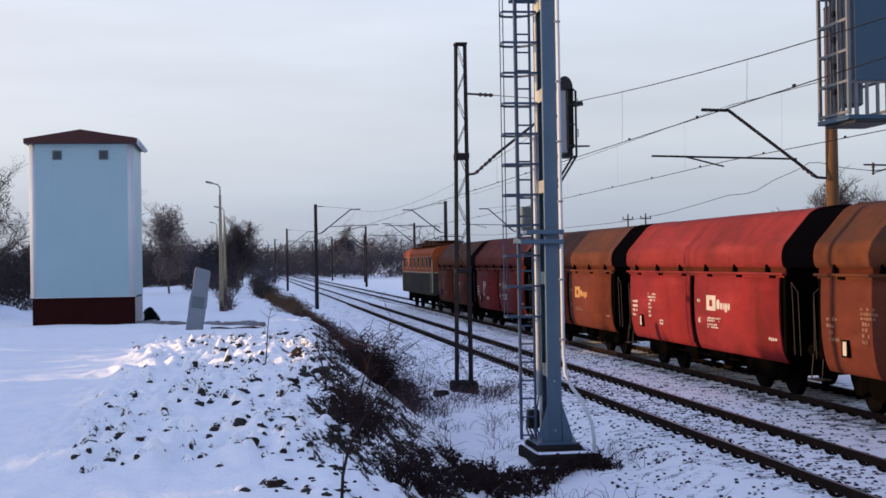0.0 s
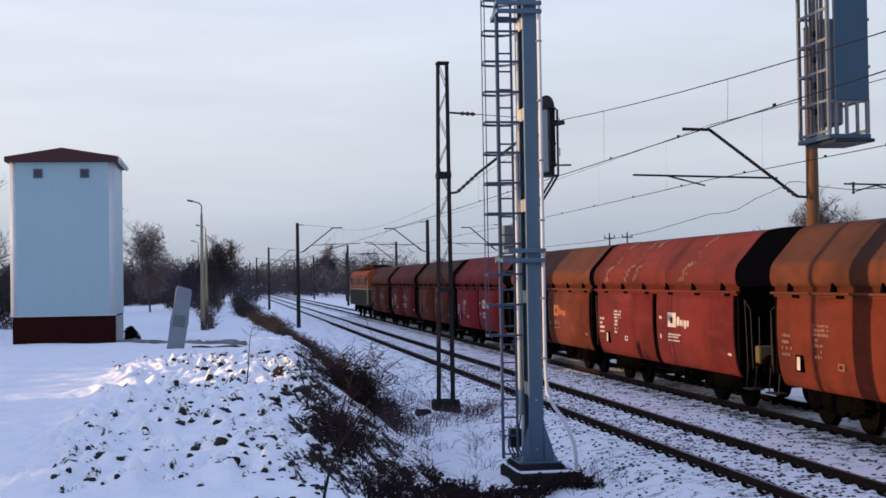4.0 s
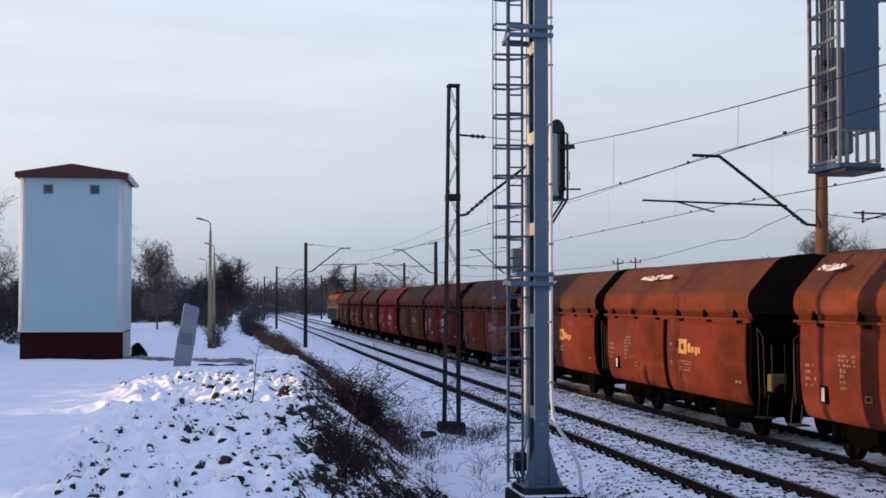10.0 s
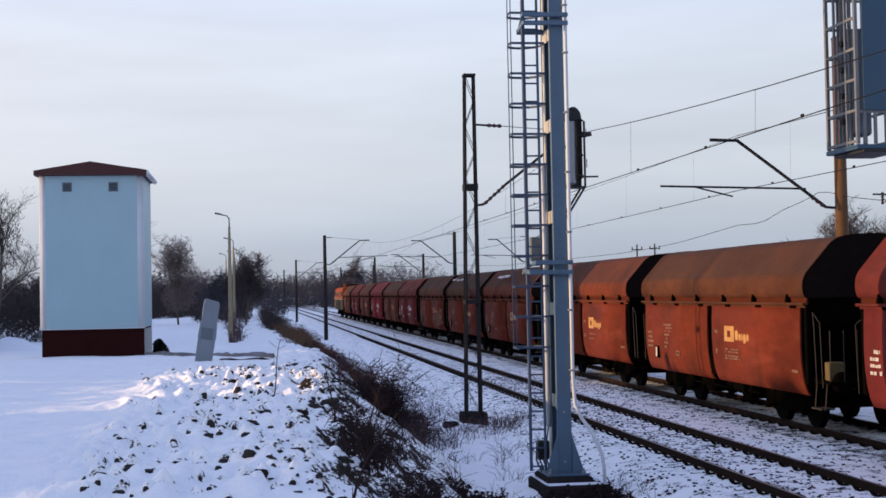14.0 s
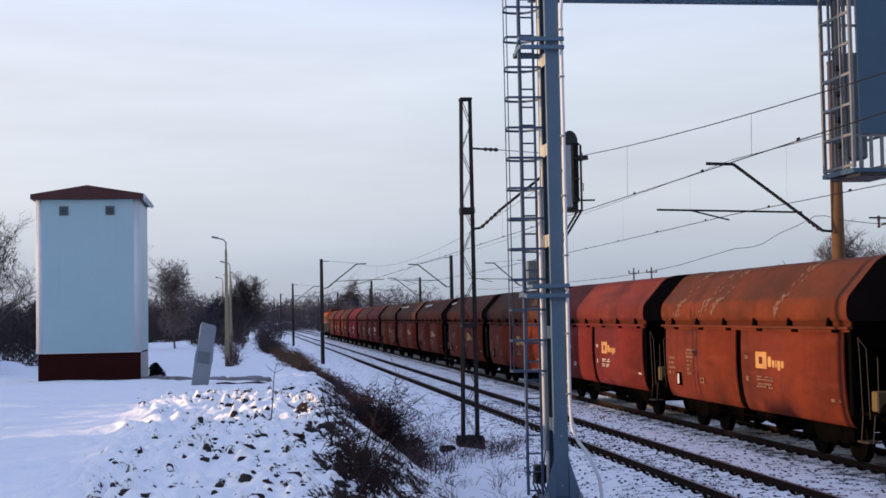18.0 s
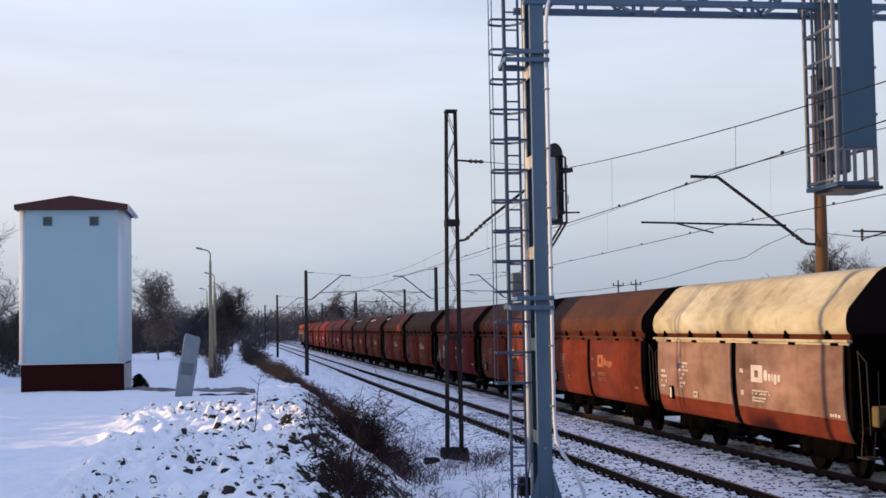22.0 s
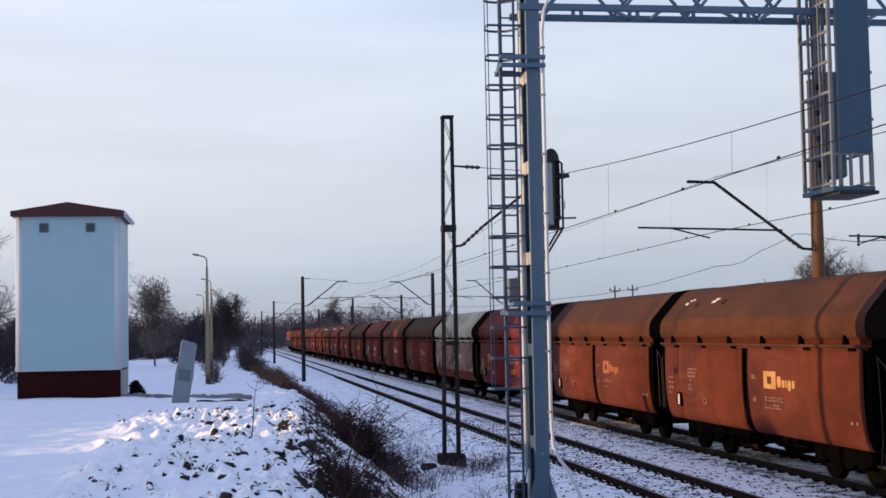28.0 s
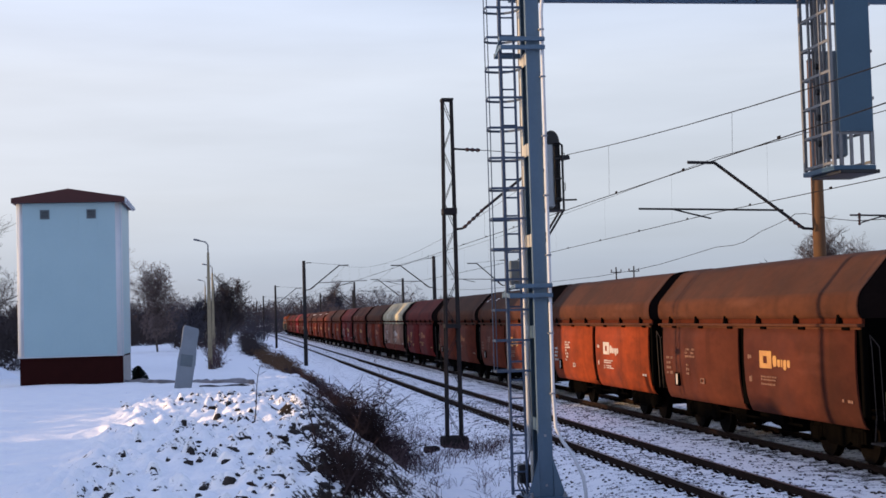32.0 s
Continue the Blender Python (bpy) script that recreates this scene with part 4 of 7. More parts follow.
part("cable", Geo().tube([(15.0, 10, 4.0), (15.05, 24, 4.6), (15.06, 32.3, 4.98), (15.06, 33.9, 5.16), (15.06, 34.6, 5.28), (15.06, 35.3, 5.39), (15.06, 36.0, 5.43), (15.06, 36.4, 5.35), (15.06, 37.2, 5.25), (15.06, 38.5, 5.12), (15.06, 39.9, 4.89), (15.06, 40.8, 4.84), (15.06, 42.3, 4.87), (15.06, 45.4, 4.71), (15.06, 48.2, 4.57), (15.06, 51.4, 4.48), (15.06, 56.8, 4.41), (15.06, 65.1, 4.43), (15.15, 85, 4.5), (15.3, 106.5, 5.0)], 0.009, 5), WIRE, fd)


# ---- street lamps along the path ----
def build_street_lamp(y, x=-1.25, h=6.7, z0=0.5):
    m = tagged(empty("street_lamp"), "grey concrete street lamp with one curved arm", "street lamp", "street lamps along the path")
    part("post", Geo().tube([(x, y, z0 - 0.6), (x, y, z0 + h * 0.5), (x, y, z0 + h - 0.5)], [0.13, 0.10, 0.06], 10), LAMPPOST, m, smooth=True)
    part("arm", Geo().tube([(x, y, z0 + h - 0.55), (x, y, z0 + h - 0.1), (x - 0.12, y, z0 + h + 0.05), (x - 0.45, y, z0 + h + 0.14)], 0.035, 8), LAMPHEAD, m, smooth=True)
    part("lamp_head", Geo().box(-0.18, 0.18, -0.09, 0.09, -0.05, 0.05, 0.03, m=pose(x - 0.58, y, z0 + h + 0.17, 0, 12, 0)), LAMPHEAD, m)


for y, x in ((76, -1.245), (108, -1.485), (140, -1.82), (147, -2.78)):
    build_street_lamp(y, x)


def build_trodden_path():
    """A strip of trodden earth with thin snow, between the hut and the bank's edge."""
    rnd = random.Random(5)
    g = Geo()
    mid = [(-3.6, 47.6, 0.35), (-3.0, 46.4, 0.40), (-2.3, 44.0, 0.6), (-1.6, 42.0, 0.9), (-0.9, 40.6, 0.9), (-0.3, 39.8, 0.8), (0.25, 38.6, 0.6), (0.6, 37.6, 0.3)]
    pts = []
    for i in range(len(mid) - 1):
        for k in range(5):
            u = k / 5
            a, b = mid[i], mid[i + 1]
            pts.append([a[j] + (b[j] - a[j]) * u for j in range(3)])
    vs, fs = [], []
    m = 7
    for x, y, w in pts:
        n0, n1 = rnd.uniform(0.6, 1.1), rnd.uniform(0.6, 1.1)
        for k in range(m):
            u = -1 + 2 * k / (m - 1)
            yy = y + u * w * (n0 if u < 0 else n1)
            vs.append((x + rnd.uniform(-0.02, 0.02), yy, ground_z(x, yy) + 0.035 + 0.07 * (1 - u * u) * rnd.uniform(0.6, 1.2) - 0.03 * abs(u)))
    for i in range(len(pts) - 1):
        for k in range(m - 1):
            fs.append((i * m + k, i * m + k + 1, (i + 1) * m + k + 1, (i + 1) * m + k))
    tagged(part("trodden_path", g.add(vs, fs), TRODDEN, None, smooth=True), "strip of grey trodden earth beside the stone block", "path", kind="structure")


build_trodden_path()

# ---- train ----
def paint(name, col, col2, dust=0.0):
    """Wagon paint: stains and grain, with soot smudges and rust runs that differ from wagon to wagon."""
    m = material(name, col, col2, 0.7, 0.0, scale=0.8, fine=6, bump=0.08, amount=1.0, stretch=(1, 0.45, 1), spec=0.14)
    n, l = m.node_tree.nodes, m.node_tree.links
    base = n["Principled BSDF"].inputs["Base Color"]
    src = base.links[0].from_socket
    co, info = n.new("ShaderNodeTexCoord"), n.new("ShaderNodeObjectInfo")
    seed = n.new("ShaderNodeMath")
    seed.operation = "MULTIPLY"
    seed.inputs[1].default_value = 37.0
    l.new(info.outputs["Random"], seed.inputs[0])
    for scale, stretch, lo, hi, most, dirt in ((0.55, (1, 1, 1.2), 0.52, 0.74, 0.58, (0.022, 0.014, 0.011)), (2.6, (1, 1, 0.10), 0.56, 0.74, 0.40, (0.035, 0.017, 0.010)), (1.1, (1, 0.3, 1.6), 0.58, 0.75, 0.35, tuple(min(0.6, c * 1.6 + 0.02) for c in col))):
        mp, ns, rg, mx = n.new("ShaderNodeMapping"), n.new("ShaderNodeTexNoise"), n.new("ShaderNodeMapRange"), n.new("ShaderNodeMix")
        mp.inputs["Scale"].default_value = stretch
        ns.noise_dimensions = "4D"
        ns.inputs["Scale"].default_value, ns.inputs["Detail"].default_value = scale, 5
        rg.inputs["From Min"].default_value, rg.inputs["From Max"].default_value, rg.inputs["To Max"].default_value = lo, hi, most
        mx.data_type = "RGBA"
        mx.inputs["B"].default_value = (*dirt, 1)
        l.new(co.outputs["Object"], mp.inputs[0])
        l.new(mp.outputs[0], ns.inputs["Vector"])
        l.new(seed.outputs[0], ns.inputs["W"])
        l.new(ns.outputs["Fac"], rg.inputs["Value"])
        l.new(rg.outputs[0], mx.inputs["Factor"])
        l.new(src, mx.inputs["A"])
        src = mx.outputs["Result"]
    if dust:
        geo, sep, up, dn, dm, mx = (n.new(k) for k in ("ShaderNodeNewGeometry", "ShaderNodeSeparateXYZ", "ShaderNodeMapRange", "ShaderNodeTexNoise", "ShaderNodeMath", "ShaderNodeMix"))
        l.new(geo.outputs["Normal"], sep.inputs[0])
        up.inputs["From Min"].default_value, up.inputs["From Max"].default_value, up.inputs["To Max"].default_value = 0.35, 0.62, dust
        l.new(sep.outputs["Z"], up.inputs["Value"])
        dn.inputs["Scale"].default_value, dn.inputs["Detail"].default_value = 1.3, 6
        l.new(co.outputs["Object"], dn.inputs["Vector"])
        dm.operation = "MULTIPLY"
        l.new(up.outputs[0], dm.inputs[0])
        l.new(dn.outputs["Fac"], dm.inputs[1])
        mx.data_type = "RGBA"
        mx.inputs["B"].default_value = (0.046, 0.029, 0.021, 1)
        l.new(dm.outputs[0], mx.inputs["Factor"])
        l.new(src, mx.inputs["A"])
        src = mx.outputs["Result"]
    l.new(src, base)
    return m


PAINTS, DOORS = {}, {}
for key, words, col, col2 in (
        ("rust", "rust_brown", (0.165, 0.040, 0.018), (0.088, 0.025, 0.013)),
        ("orange", "orange_brown", (0.142, 0.045, 0.021), (0.080, 0.028, 0.016)),
        ("red", "red", (0.24, 0.032, 0.030), (0.15, 0.024, 0.022)),
        ("darkred", "dark_red", (0.155, 0.030, 0.023), (0.088, 0.021, 0.017)),
        ("bright", "bright_orange", (0.33, 0.058, 0.018), (0.15, 0.034, 0.015)),
        ("brown", "dull_brown", (0.108, 0.040, 0.020), (0.060, 0.024, 0.014)),
        ("pale", "dirty_white", (0.54, 0.49, 0.34), (0.34, 0.28, 0.17)),
        ("greypink", "bleached_grey", (0.32, 0.20, 0.145), (0.19, 0.10, 0.07))):
    PAINTS[key] = paint(words + "_hood_paint", col, col2, 0.9 if key in ("brown", "orange", "rust") else 0.0)
    # the doors have kept more of their red
    DOORS[key] = PAINTS[key] if key in ("bright", "pale", "greypink") else paint(words + "_door_paint", (col[0] * 1.04, col[1] * 0.85, col[2] * 0.95), (col2[0] * 1.1, col2[1] * 0.85, col2[2] * 0.95))
SKIRT = material("dark_brown_skirt", (0.085, 0.022, 0.012), (0.045, 0.014, 0.009), 0.85, 0.0, scale=1.5, fine=14, bump=0.1, spec=0.1)
UNDER = material("black_underframe_grime", (0.0022, 0.002, 0.0018), (0.0045, 0.0037, 0.003), 0.9, 0.0, scale=4, bump=0.2, spec=0.05)
# soot, made blacker to hold the shade between wagons
SOOTSHADE = material("soot_and_shade_end_wall", (0.014, 0.009, 0.008), (0.006, 0.005, 0.0045), 0.9, 0.0, scale=1.5, fine=12, bump=0.2, spec=0.05)
WHEEL = material("dark_wheel_steel", (0.0035, 0.003, 0.0028), (0.007, 0.0055, 0.0045), 0.7, 0.1, scale=5, bump=0.1, spec=0.1)
YELLOWBOX = material("dull_yellow_box", (0.13, 0.095, 0.035), (0.08, 0.055, 0.025), 0.7, bump=0.1)
RAILBAR = material("worn_handrail", (0.030, 0.021, 0.015), (0.016, 0.012, 0.009), 0.7, 0.0, bump=0)
MARKW = material("white_stencil_paint", (0.55, 0.50, 0.44), (0.34, 0.27, 0.22), 0.7, scale=3, fine=25, bump=0)
MARKY = material("faded_yellow_stencil_paint", (0.50, 0.27, 0.08), (0.28, 0.11, 0.04), 0.7, scale=3, fine=25, bump=0)
MARKO = material("faded_orange_stencil_paint", (0.34, 0.11, 0.030), (0.20, 0.06, 0.02), 0.7, scale=3, fine=25, bump=0)
MARKF = material("faint_stencil_paint", (0.22, 0.115, 0.07), (0.12, 0.05, 0.03), 0.7, scale=3, fine=25, bump=0)

HL = 5.88
# half profile of the hood: a rolled lower edge, an upright band, a straight slope, a nearly flat roof
HOOD = [(-1.385, 2.70), (-1.425, 2.735), (-1.45, 2.82), (-1.457, 2.93), (-1.44, 3.06), (-1.395, 3.165), (-1.37, 3.20), (-1.34, 3.235), (-0.90, 3.735), (-0.82, 3.815), (-0.70, 3.885), (-0.55, 3.925), (-0.36, 3.95), (0, 3.975)]
HOOD = HOOD + [(-x, z) for x, z in HOOD[-2::-1]]
CACHE = {}


def cached(key, build, mat, smooth=False):
    k = (key, mat.name)
    if k not in CACHE:
        CACHE[k] = build().mesh(key, mat, smooth)
    return CACHE[k]


def hood_geo():
    """The hood's sheet: slightly dented, with a rolled rim at both ends."""
    g = Geo()
    n = len(HOOD)
    ys = [-HL, -HL + 0.05, -HL + 0.08] + [-HL + 0.6 + (2 * HL - 1.2) * k / 14 for k in range(15)] + [HL - 0.08, HL - 0.05, HL]
    vs = []
    for j, y in enumerate(ys):
        k = 1.010 if j in (0, 1, len(ys) - 2, len(ys) - 1) else 1.0
        for x, z in HOOD:
            d = 0.010 * noise.noise(Vector((x * 1.3, y * 0.6, z * 1.3 + 4))) if 2 < j < len(ys) - 3 and z > 2.75 else 0.0
            vs.append((x * k + (d if x < 0 else -d), y, 2.70 + (z - 2.70) * k + d))
    fs = [(j * n + i, j * n + i + 1, (j + 1) * n + i + 1, (j + 1) * n + i) for j in range(len(ys) - 1) for i in range(n - 1)]
    g.add(vs, fs)
    return g


def hood_end_geo(s):
    """A sooty end wall under the hood's edge, its shade put into the black."""
    g = Geo()
    n = len(HOOD)
    if s:
        a, b = s * (HL - 0.012), s * (HL - 0.05)
        vs = [(x * 0.992, y, z * 0.998) for y in (a, b) for x, z in HOOD]
        g.add(vs, [tuple(range(n)), tuple(range(2 * n - 1, n - 1, -1))] + [(i, (i + 1) % n, n + (i + 1) % n, n + i) for i in range(n)])
    return g


def door_geo(y0, y1, s):
    """A discharge door: a shallow curved plate that turns in at its foot."""
    prof = [(1.405, 2.50), (1.42, 2.2), (1.425, 1.75), (1.41, 1.38), (1.375, 1.08), (1.325, 0.87), (1.27, 0.745), (1.22, 0.715)]
    n = len(prof)
    vs, fs = [], []
    for d in (0.0, 0.035):
        for y in (y0, y1):
            vs += [(s * (x - d), y, z) for x, z in prof]
    for i in range(n - 1):
        fs += [(i, i + 1, n + i + 1, n + i), (2 * n + i, 2 * n + i + 1, 3 * n + i + 1, 3 * n + i),
               (i, i + 1, 2 * n + i + 1, 2 * n + i), (n + i, n + i + 1, 3 * n + i + 1, 3 * n + i)]
    fs += [(0, n, 3 * n, 2 * n), (n - 1, 2 * n - 1, 4 * n - 1, 3 * n - 1)]
    return Geo().add(vs, fs)


def core_geo():
    """The dark hopper inside, its ends sloping in towards the foot."""
    lv = ((2.70, 1.34, HL - 0.03), (2.2, 1.33, HL - 0.10), (1.25, 1.28, 4.75), (0.80, 1.0, 4.3))
    vs = [(sx * w, sy * h, z) for z, w, h in lv for sx, sy in ((-1, -1), (1, -1), (1, 1), (-1, 1))]
    fs = [(i * 4 + k, i * 4 + (k + 1) % 4, i * 4 + 4 + (k + 1) % 4, i * 4 + 4 + k) for i in range(3) for k in range(4)] + [(0, 1, 2, 3), (12, 13, 14, 15)]
    return Geo().add(vs, fs)


def wheel_geo():
    g = Geo()
    for s in (-1, 1):
        g.tube([(s * 0.68, 0, 0.46), (s * 0.70, 0, 0.46), (s * 0.705, 0, 0.46), (s * 0.82, 0, 0.46)], [0.49, 0.49, 0.46, 0.455], 20)
    g.tube([(-1.0, 0, 0.46), (1.0, 0, 0.46)], 0.08, 8)
    return g


def bogie_side_geo(s):
    x = s * 1.0
    g = Geo()
    g.add([(x + dx, y, z) for dx in (-0.05, 0.05) for y, z in ((-1.25, 0.62), (-0.75, 0.72), (-0.45, 0.86), (0.45, 0.86), (0.75, 0.72), (1.25, 0.62), (1.25, 0.40), (0.60, 0.42), (0.35, 0.30), (-0.35, 0.30), (-0.60, 0.42), (-1.25, 0.40))],
          [tuple(range(12)), tuple(range(12, 24))] + [(i, (i + 1) % 12, 12 + (i + 1) % 12, 12 + i) for i in range(12)])
    for y in (-0.9, 0.9):
        g.box(x - 0.10, x + 0.12, y - 0.16, y + 0.16, 0.32, 0.62, 0.04)
        for d in (-0.22, 0.22):
            g.tube([(x + s * 0.03, y + d, 0.40), (x + s * 0.03, y + d, 0.68)], 0.055, 8)
    return g


def buffer_geo():
    return Geo().tube([(0, 0, 0), (0, 0.25, 0)], 0.085, 10).tube([(0, 0.25, 0), (0, 0.42, 0), (0, 0.425, 0), (0, 0.45, 0)], [0.055, 0.055, 0.22, 0.21], 14)


def scribble(g, rnd, x, y0, y1, z, h, cut=0.35):
    """One line of small writing from y0 down to y1, as broken bars."""
    y = y0
    while y > y1 + 0.03:
        n = min(rnd.uniform(0.035, 0.12), y - y1)
        if rnd.random() > cut * 0.5:
            g.box(x - 0.003, x + 0.006, y - n, y, z - h * rnd.uniform(0.3, 0.5), z + h * rnd.uniform(0.3, 0.5))
        y -= n + rnd.uniform(0.018, 0.05)


def add_marks(w, seed, marks, loud, parent_door0, parent_door1):
    """Stencils on the visible side: a square emblem with a strip beside it, lines of small writing as bars, a white label frame."""
    rnd = random.Random(seed)
    x = -1.428
    d1 = parent_door1
    ex = Geo()
    for a, b, c, d in ((-1.20, -1.0, 1.68, 2.04), (-1.66, -1.42, 1.68, 2.04), (-1.42, -1.20, 1.93, 2.04), (-1.42, -1.20, 1.68, 1.78)):
        ex.box(x - 0.004, x + 0.004, a, b, c, d)
    part("emblem", ex, loud, d1, "square ring emblem")
    strip = Geo()
    yy = -1.72
    for wd, lo, h in ((0.21, 1.72, 0.235), (0.155, 1.72, 0.16), (0.085, 1.72, 0.165), (0.165, 1.665, 0.215), (0.155, 1.72, 0.16)):
        # rounded blots, one after another
        m = 8
        ring = [(yy - wd / 2 + (wd / 2) * math.copysign(abs(math.cos(q)) ** 0.6, math.cos(q)), lo + h / 2 + (h / 2) * math.copysign(abs(math.sin(q)) ** 0.6, math.sin(q))) for q in [6.283 * (k + 0.5) / m for k in range(m)]]
        strip.add([(x + o, y, z) for o in (-0.004, 0.004) for y, z in ring], [tuple(range(m)), tuple(range(2 * m - 1, m - 1, -1))] + [(k, (k + 1) % m, m + (k + 1) % m, m + k) for k in range(m)])
        yy -= wd + 0.035
    tagged(part("emblem_strip", strip, loud, d1), kind="stuff")
    rows = Geo()
    for z in (1.50, 1.44, 1.35, 1.29):
        if rnd.random() < 0.85:
            scribble(rows, rnd, x, -1.05, -1.05 - rnd.uniform(0.75, 1.05), z, 0.045, 0.2)
    tagged(part("stencil_block", rows, marks, d1), kind="stuff")
    side = Geo()
    for k in range(4):
        scribble(side, rnd, x, 5.42, 4.84 + rnd.uniform(0, 0.25), 1.74 - 0.125 * k, 0.075)
    for k in range(3):
        scribble(side, rnd, x, 3.92, 3.22, 1.97 - 0.085 * k, 0.06)
    for k in range(4):
        scribble(side, rnd, x, 3.86, 3.86 - rnd.uniform(0.16, 0.42), 1.70 - 0.105 * k, 0.075)
    for a, b, c, d in ((2.58, 2.86, 1.185, 1.21), (2.58, 2.86, 1.285, 1.31), (2.58, 2.63, 1.21, 1.285), (2.81, 2.86, 1.21, 1.285)):
        side.box(x + 0.004, x + 0.020, a, b, c, d)
    tagged(part("stencil_block", side, marks, parent_door0), kind="stuff")
    more = Geo()
    scribble(more, rnd, x + 0.020, -4.95, -5.4, 1.20, 0.07)
    scribble(more, rnd, x + 0.010, -0.35, -0.50, 1.43, 0.14, 0.0)
    scribble(more, rnd, x, -0.32, -0.52, 1.90, 0.10, 0.0)
    tagged(part("stencil_block", more, marks, d1), kind="stuff")
    fr = Geo()
    for a, b, c, d in ((-0.05, 0.21, -0.03, 0.0), (-0.05, 0.21, 0.26, 0.29), (-0.05, 0.0, 0.0, 0.26), (0.18, 0.21, 0.0, 0.26)):
        fr.box(x - 0.03, x + 0.03, 4.48 + a, 4.48 + b, 1.09 + c, 1.09 + d)
    lf = part("label_frame", fr, UNDER, parent_door0)
    part("label_card", Geo().box(x - 0.02, x + 0.02, 4.48, 4.66, 1.09, 1.35), MARKW, lf, "white paper label")


def build_wagon(i, name, yc, hood, lower, plat, marks, loud, snow=(), streaks=False, graffiti=False):
    words = {"rust": "rust-brown", "orange": "orange-brown", "red": "red", "darkred": "dark red", "bright": "bright orange", "brown": "dull brown", "pale": "dirty white", "greypink": "bleached grey"}
    hm, lm = PAINTS[hood], DOORS[lower]
    lab = f"{words[hood]} hopper wagon with dark gaps between its doors" if hood == lower else f"hopper wagon with a {words[hood]} hood over {words[lower]} doors"
    w = tagged(empty("hopper_wagon"), lab, "freight wagon", "hopper wagons of the train")
    w.location = (TRACK2, yc, 0)
    part("hood", cached("hood", hood_geo, hm, "sides"), None, w)
    for e in (-1, 1):
        part("end_wall", cached(f"end_wall{e}", lambda: hood_end_geo(e), SOOTSHADE), None, w, "sooty end wall with its shade put into the black")
    part("hopper", cached("hopper", core_geo, UNDER), None, w, "black hopper body")
    part("sill", cached("sill", lambda: Geo().box(-0.55, 0.55, -HL - 0.35, HL + 0.35, 0.86, 1.06, 0.02).box(-1.15, 1.15, -HL + 0.1, -HL + 0.35, 0.9, 1.08).box(-1.15, 1.15, HL - 0.35, HL - 0.1, 0.9, 1.08), UNDER), None, w)
    doors = []
    for s in (-1, 1):
        tag = "l" if s < 0 else "r"
        a = part("door", cached("door_a" + tag, lambda: door_geo(0.28, HL - 0.20, s), lm, "sides"), None, w)
        b = part("door", cached("door_b" + tag, lambda: door_geo(-HL + 0.30, -0.08, s), lm, "sides"), None, w)
        doors.append((a, b))
        # darker brown strip in the recess between hood and ledge
        part("hood_skirt", cached("skirt" + tag, lambda: Geo().box(s * 1.335, s * 1.375, -HL + 0.03, HL - 0.03, 2.60, 2.72), SKIRT), None, w, "dark rust-brown strip under the hood")
        rail = part("ledge_rail", cached("ledge" + tag, lambda: Geo().box(s * 1.36, s * 1.475, -HL - 0.02, HL + 0.02, 2.545, 2.60, 0.012).box(s * 1.36, s * 1.41, -HL + 0.03, HL - 0.03, 2.50, 2.545), hm), None, w)
        for k in range(6):
            y = 4.98 - 1.992 * k
            part("hinge", cached("hinge" + tag, lambda: Geo().add([(s * x, y, z) for x in (1.40, 1.465) for y, z in ((-0.075, 2.602), (0.065, 2.602), (0.05, 2.66), (0.0, 2.77), (-0.035, 2.77))], [(0, 1, 2, 3, 4), (5, 6, 7, 8, 9)] + [(q, (q + 1) % 5, 5 + (q + 1) % 5, 5 + q) for q in range(5)]), UNDER), None, rail, m=Matrix.Translation((0, y, 0)))
            part("hinge_plate", cached("hinge_plate" + tag, lambda: Geo().box(s * 1.41, s * 1.452, -0.42, -0.14, 2.485, 2.542, 0.01), UNDER), None, rail, m=Matrix.Translation((0, y, 0)))
        part("centre_post", cached("post" + tag, lambda: Geo().box(s * 1.30, s * 1.345, -0.06, 0.26, 0.85, 2.5, 0.01), UNDER), None, w)
        for e in (-1, 1):
            part("corner_post", cached(f"corner{tag}{e}", lambda: Geo().box(s * 1.30, s * 1.39, e * (HL - 0.16), e * (HL - 0.02), 0.95, 2.6, 0.01), UNDER), None, w)
            bf = cached("buffer", buffer_geo, WHEEL, True)
            part("buffer", bf, None, w, m=pose(s * 0.875, e * (HL + 0.03), 1.02, 0, 0, 0 if e > 0 else 180))
            for k, dy in enumerate((0.12, 0.42)):
                part("handrail", cached(f"handrail{tag}{e}{k}", lambda: Geo().tube([(s * 1.26, e * (HL + dy), 0.92), (s * 1.30, e * (HL + dy), 2.2), (s * 1.26, e * (HL - 0.02), 2.4)], 0.011, 5), RAILBAR), None, w)
    for e, tag in ((1, "far"), (-1, "near")):
        bg = part("bogie", cached("bogie_bolster", lambda: Geo().box(-1.0, 1.0, -0.28, 0.28, 0.55, 0.84, 0.03), UNDER), None, w, m=Matrix.Translation((0, e * 3.85, 0)))
        for s in (-1, 1):
            part("side_frame", cached(f"bogie_side{s}", lambda: bogie_side_geo(s), UNDER), None, bg)
        for y in (-0.9, 0.9):
            part("wheelset", cached("wheelset", wheel_geo, WHEEL), None, bg, m=Matrix.Translation((0, y, 0)))
        part("coupling", cached("coupling" + tag, lambda: Geo().tube([(0, e * (HL + 0.3), 0.98), (0, e * (HL + 0.55), 0.88), (0, e * (HL + 0.6), 0.70)], 0.04, 6), UNDER), None, w)
    if plat:
        e = 1 if plat == "far" else -1
        pf = part("end_platform", cached("platform" + plat, lambda: Geo().box(-1.25, 1.25, e * (HL - 0.4), e * (HL + 0.72), 0.98, 1.05, 0.01), UNDER), None, w)
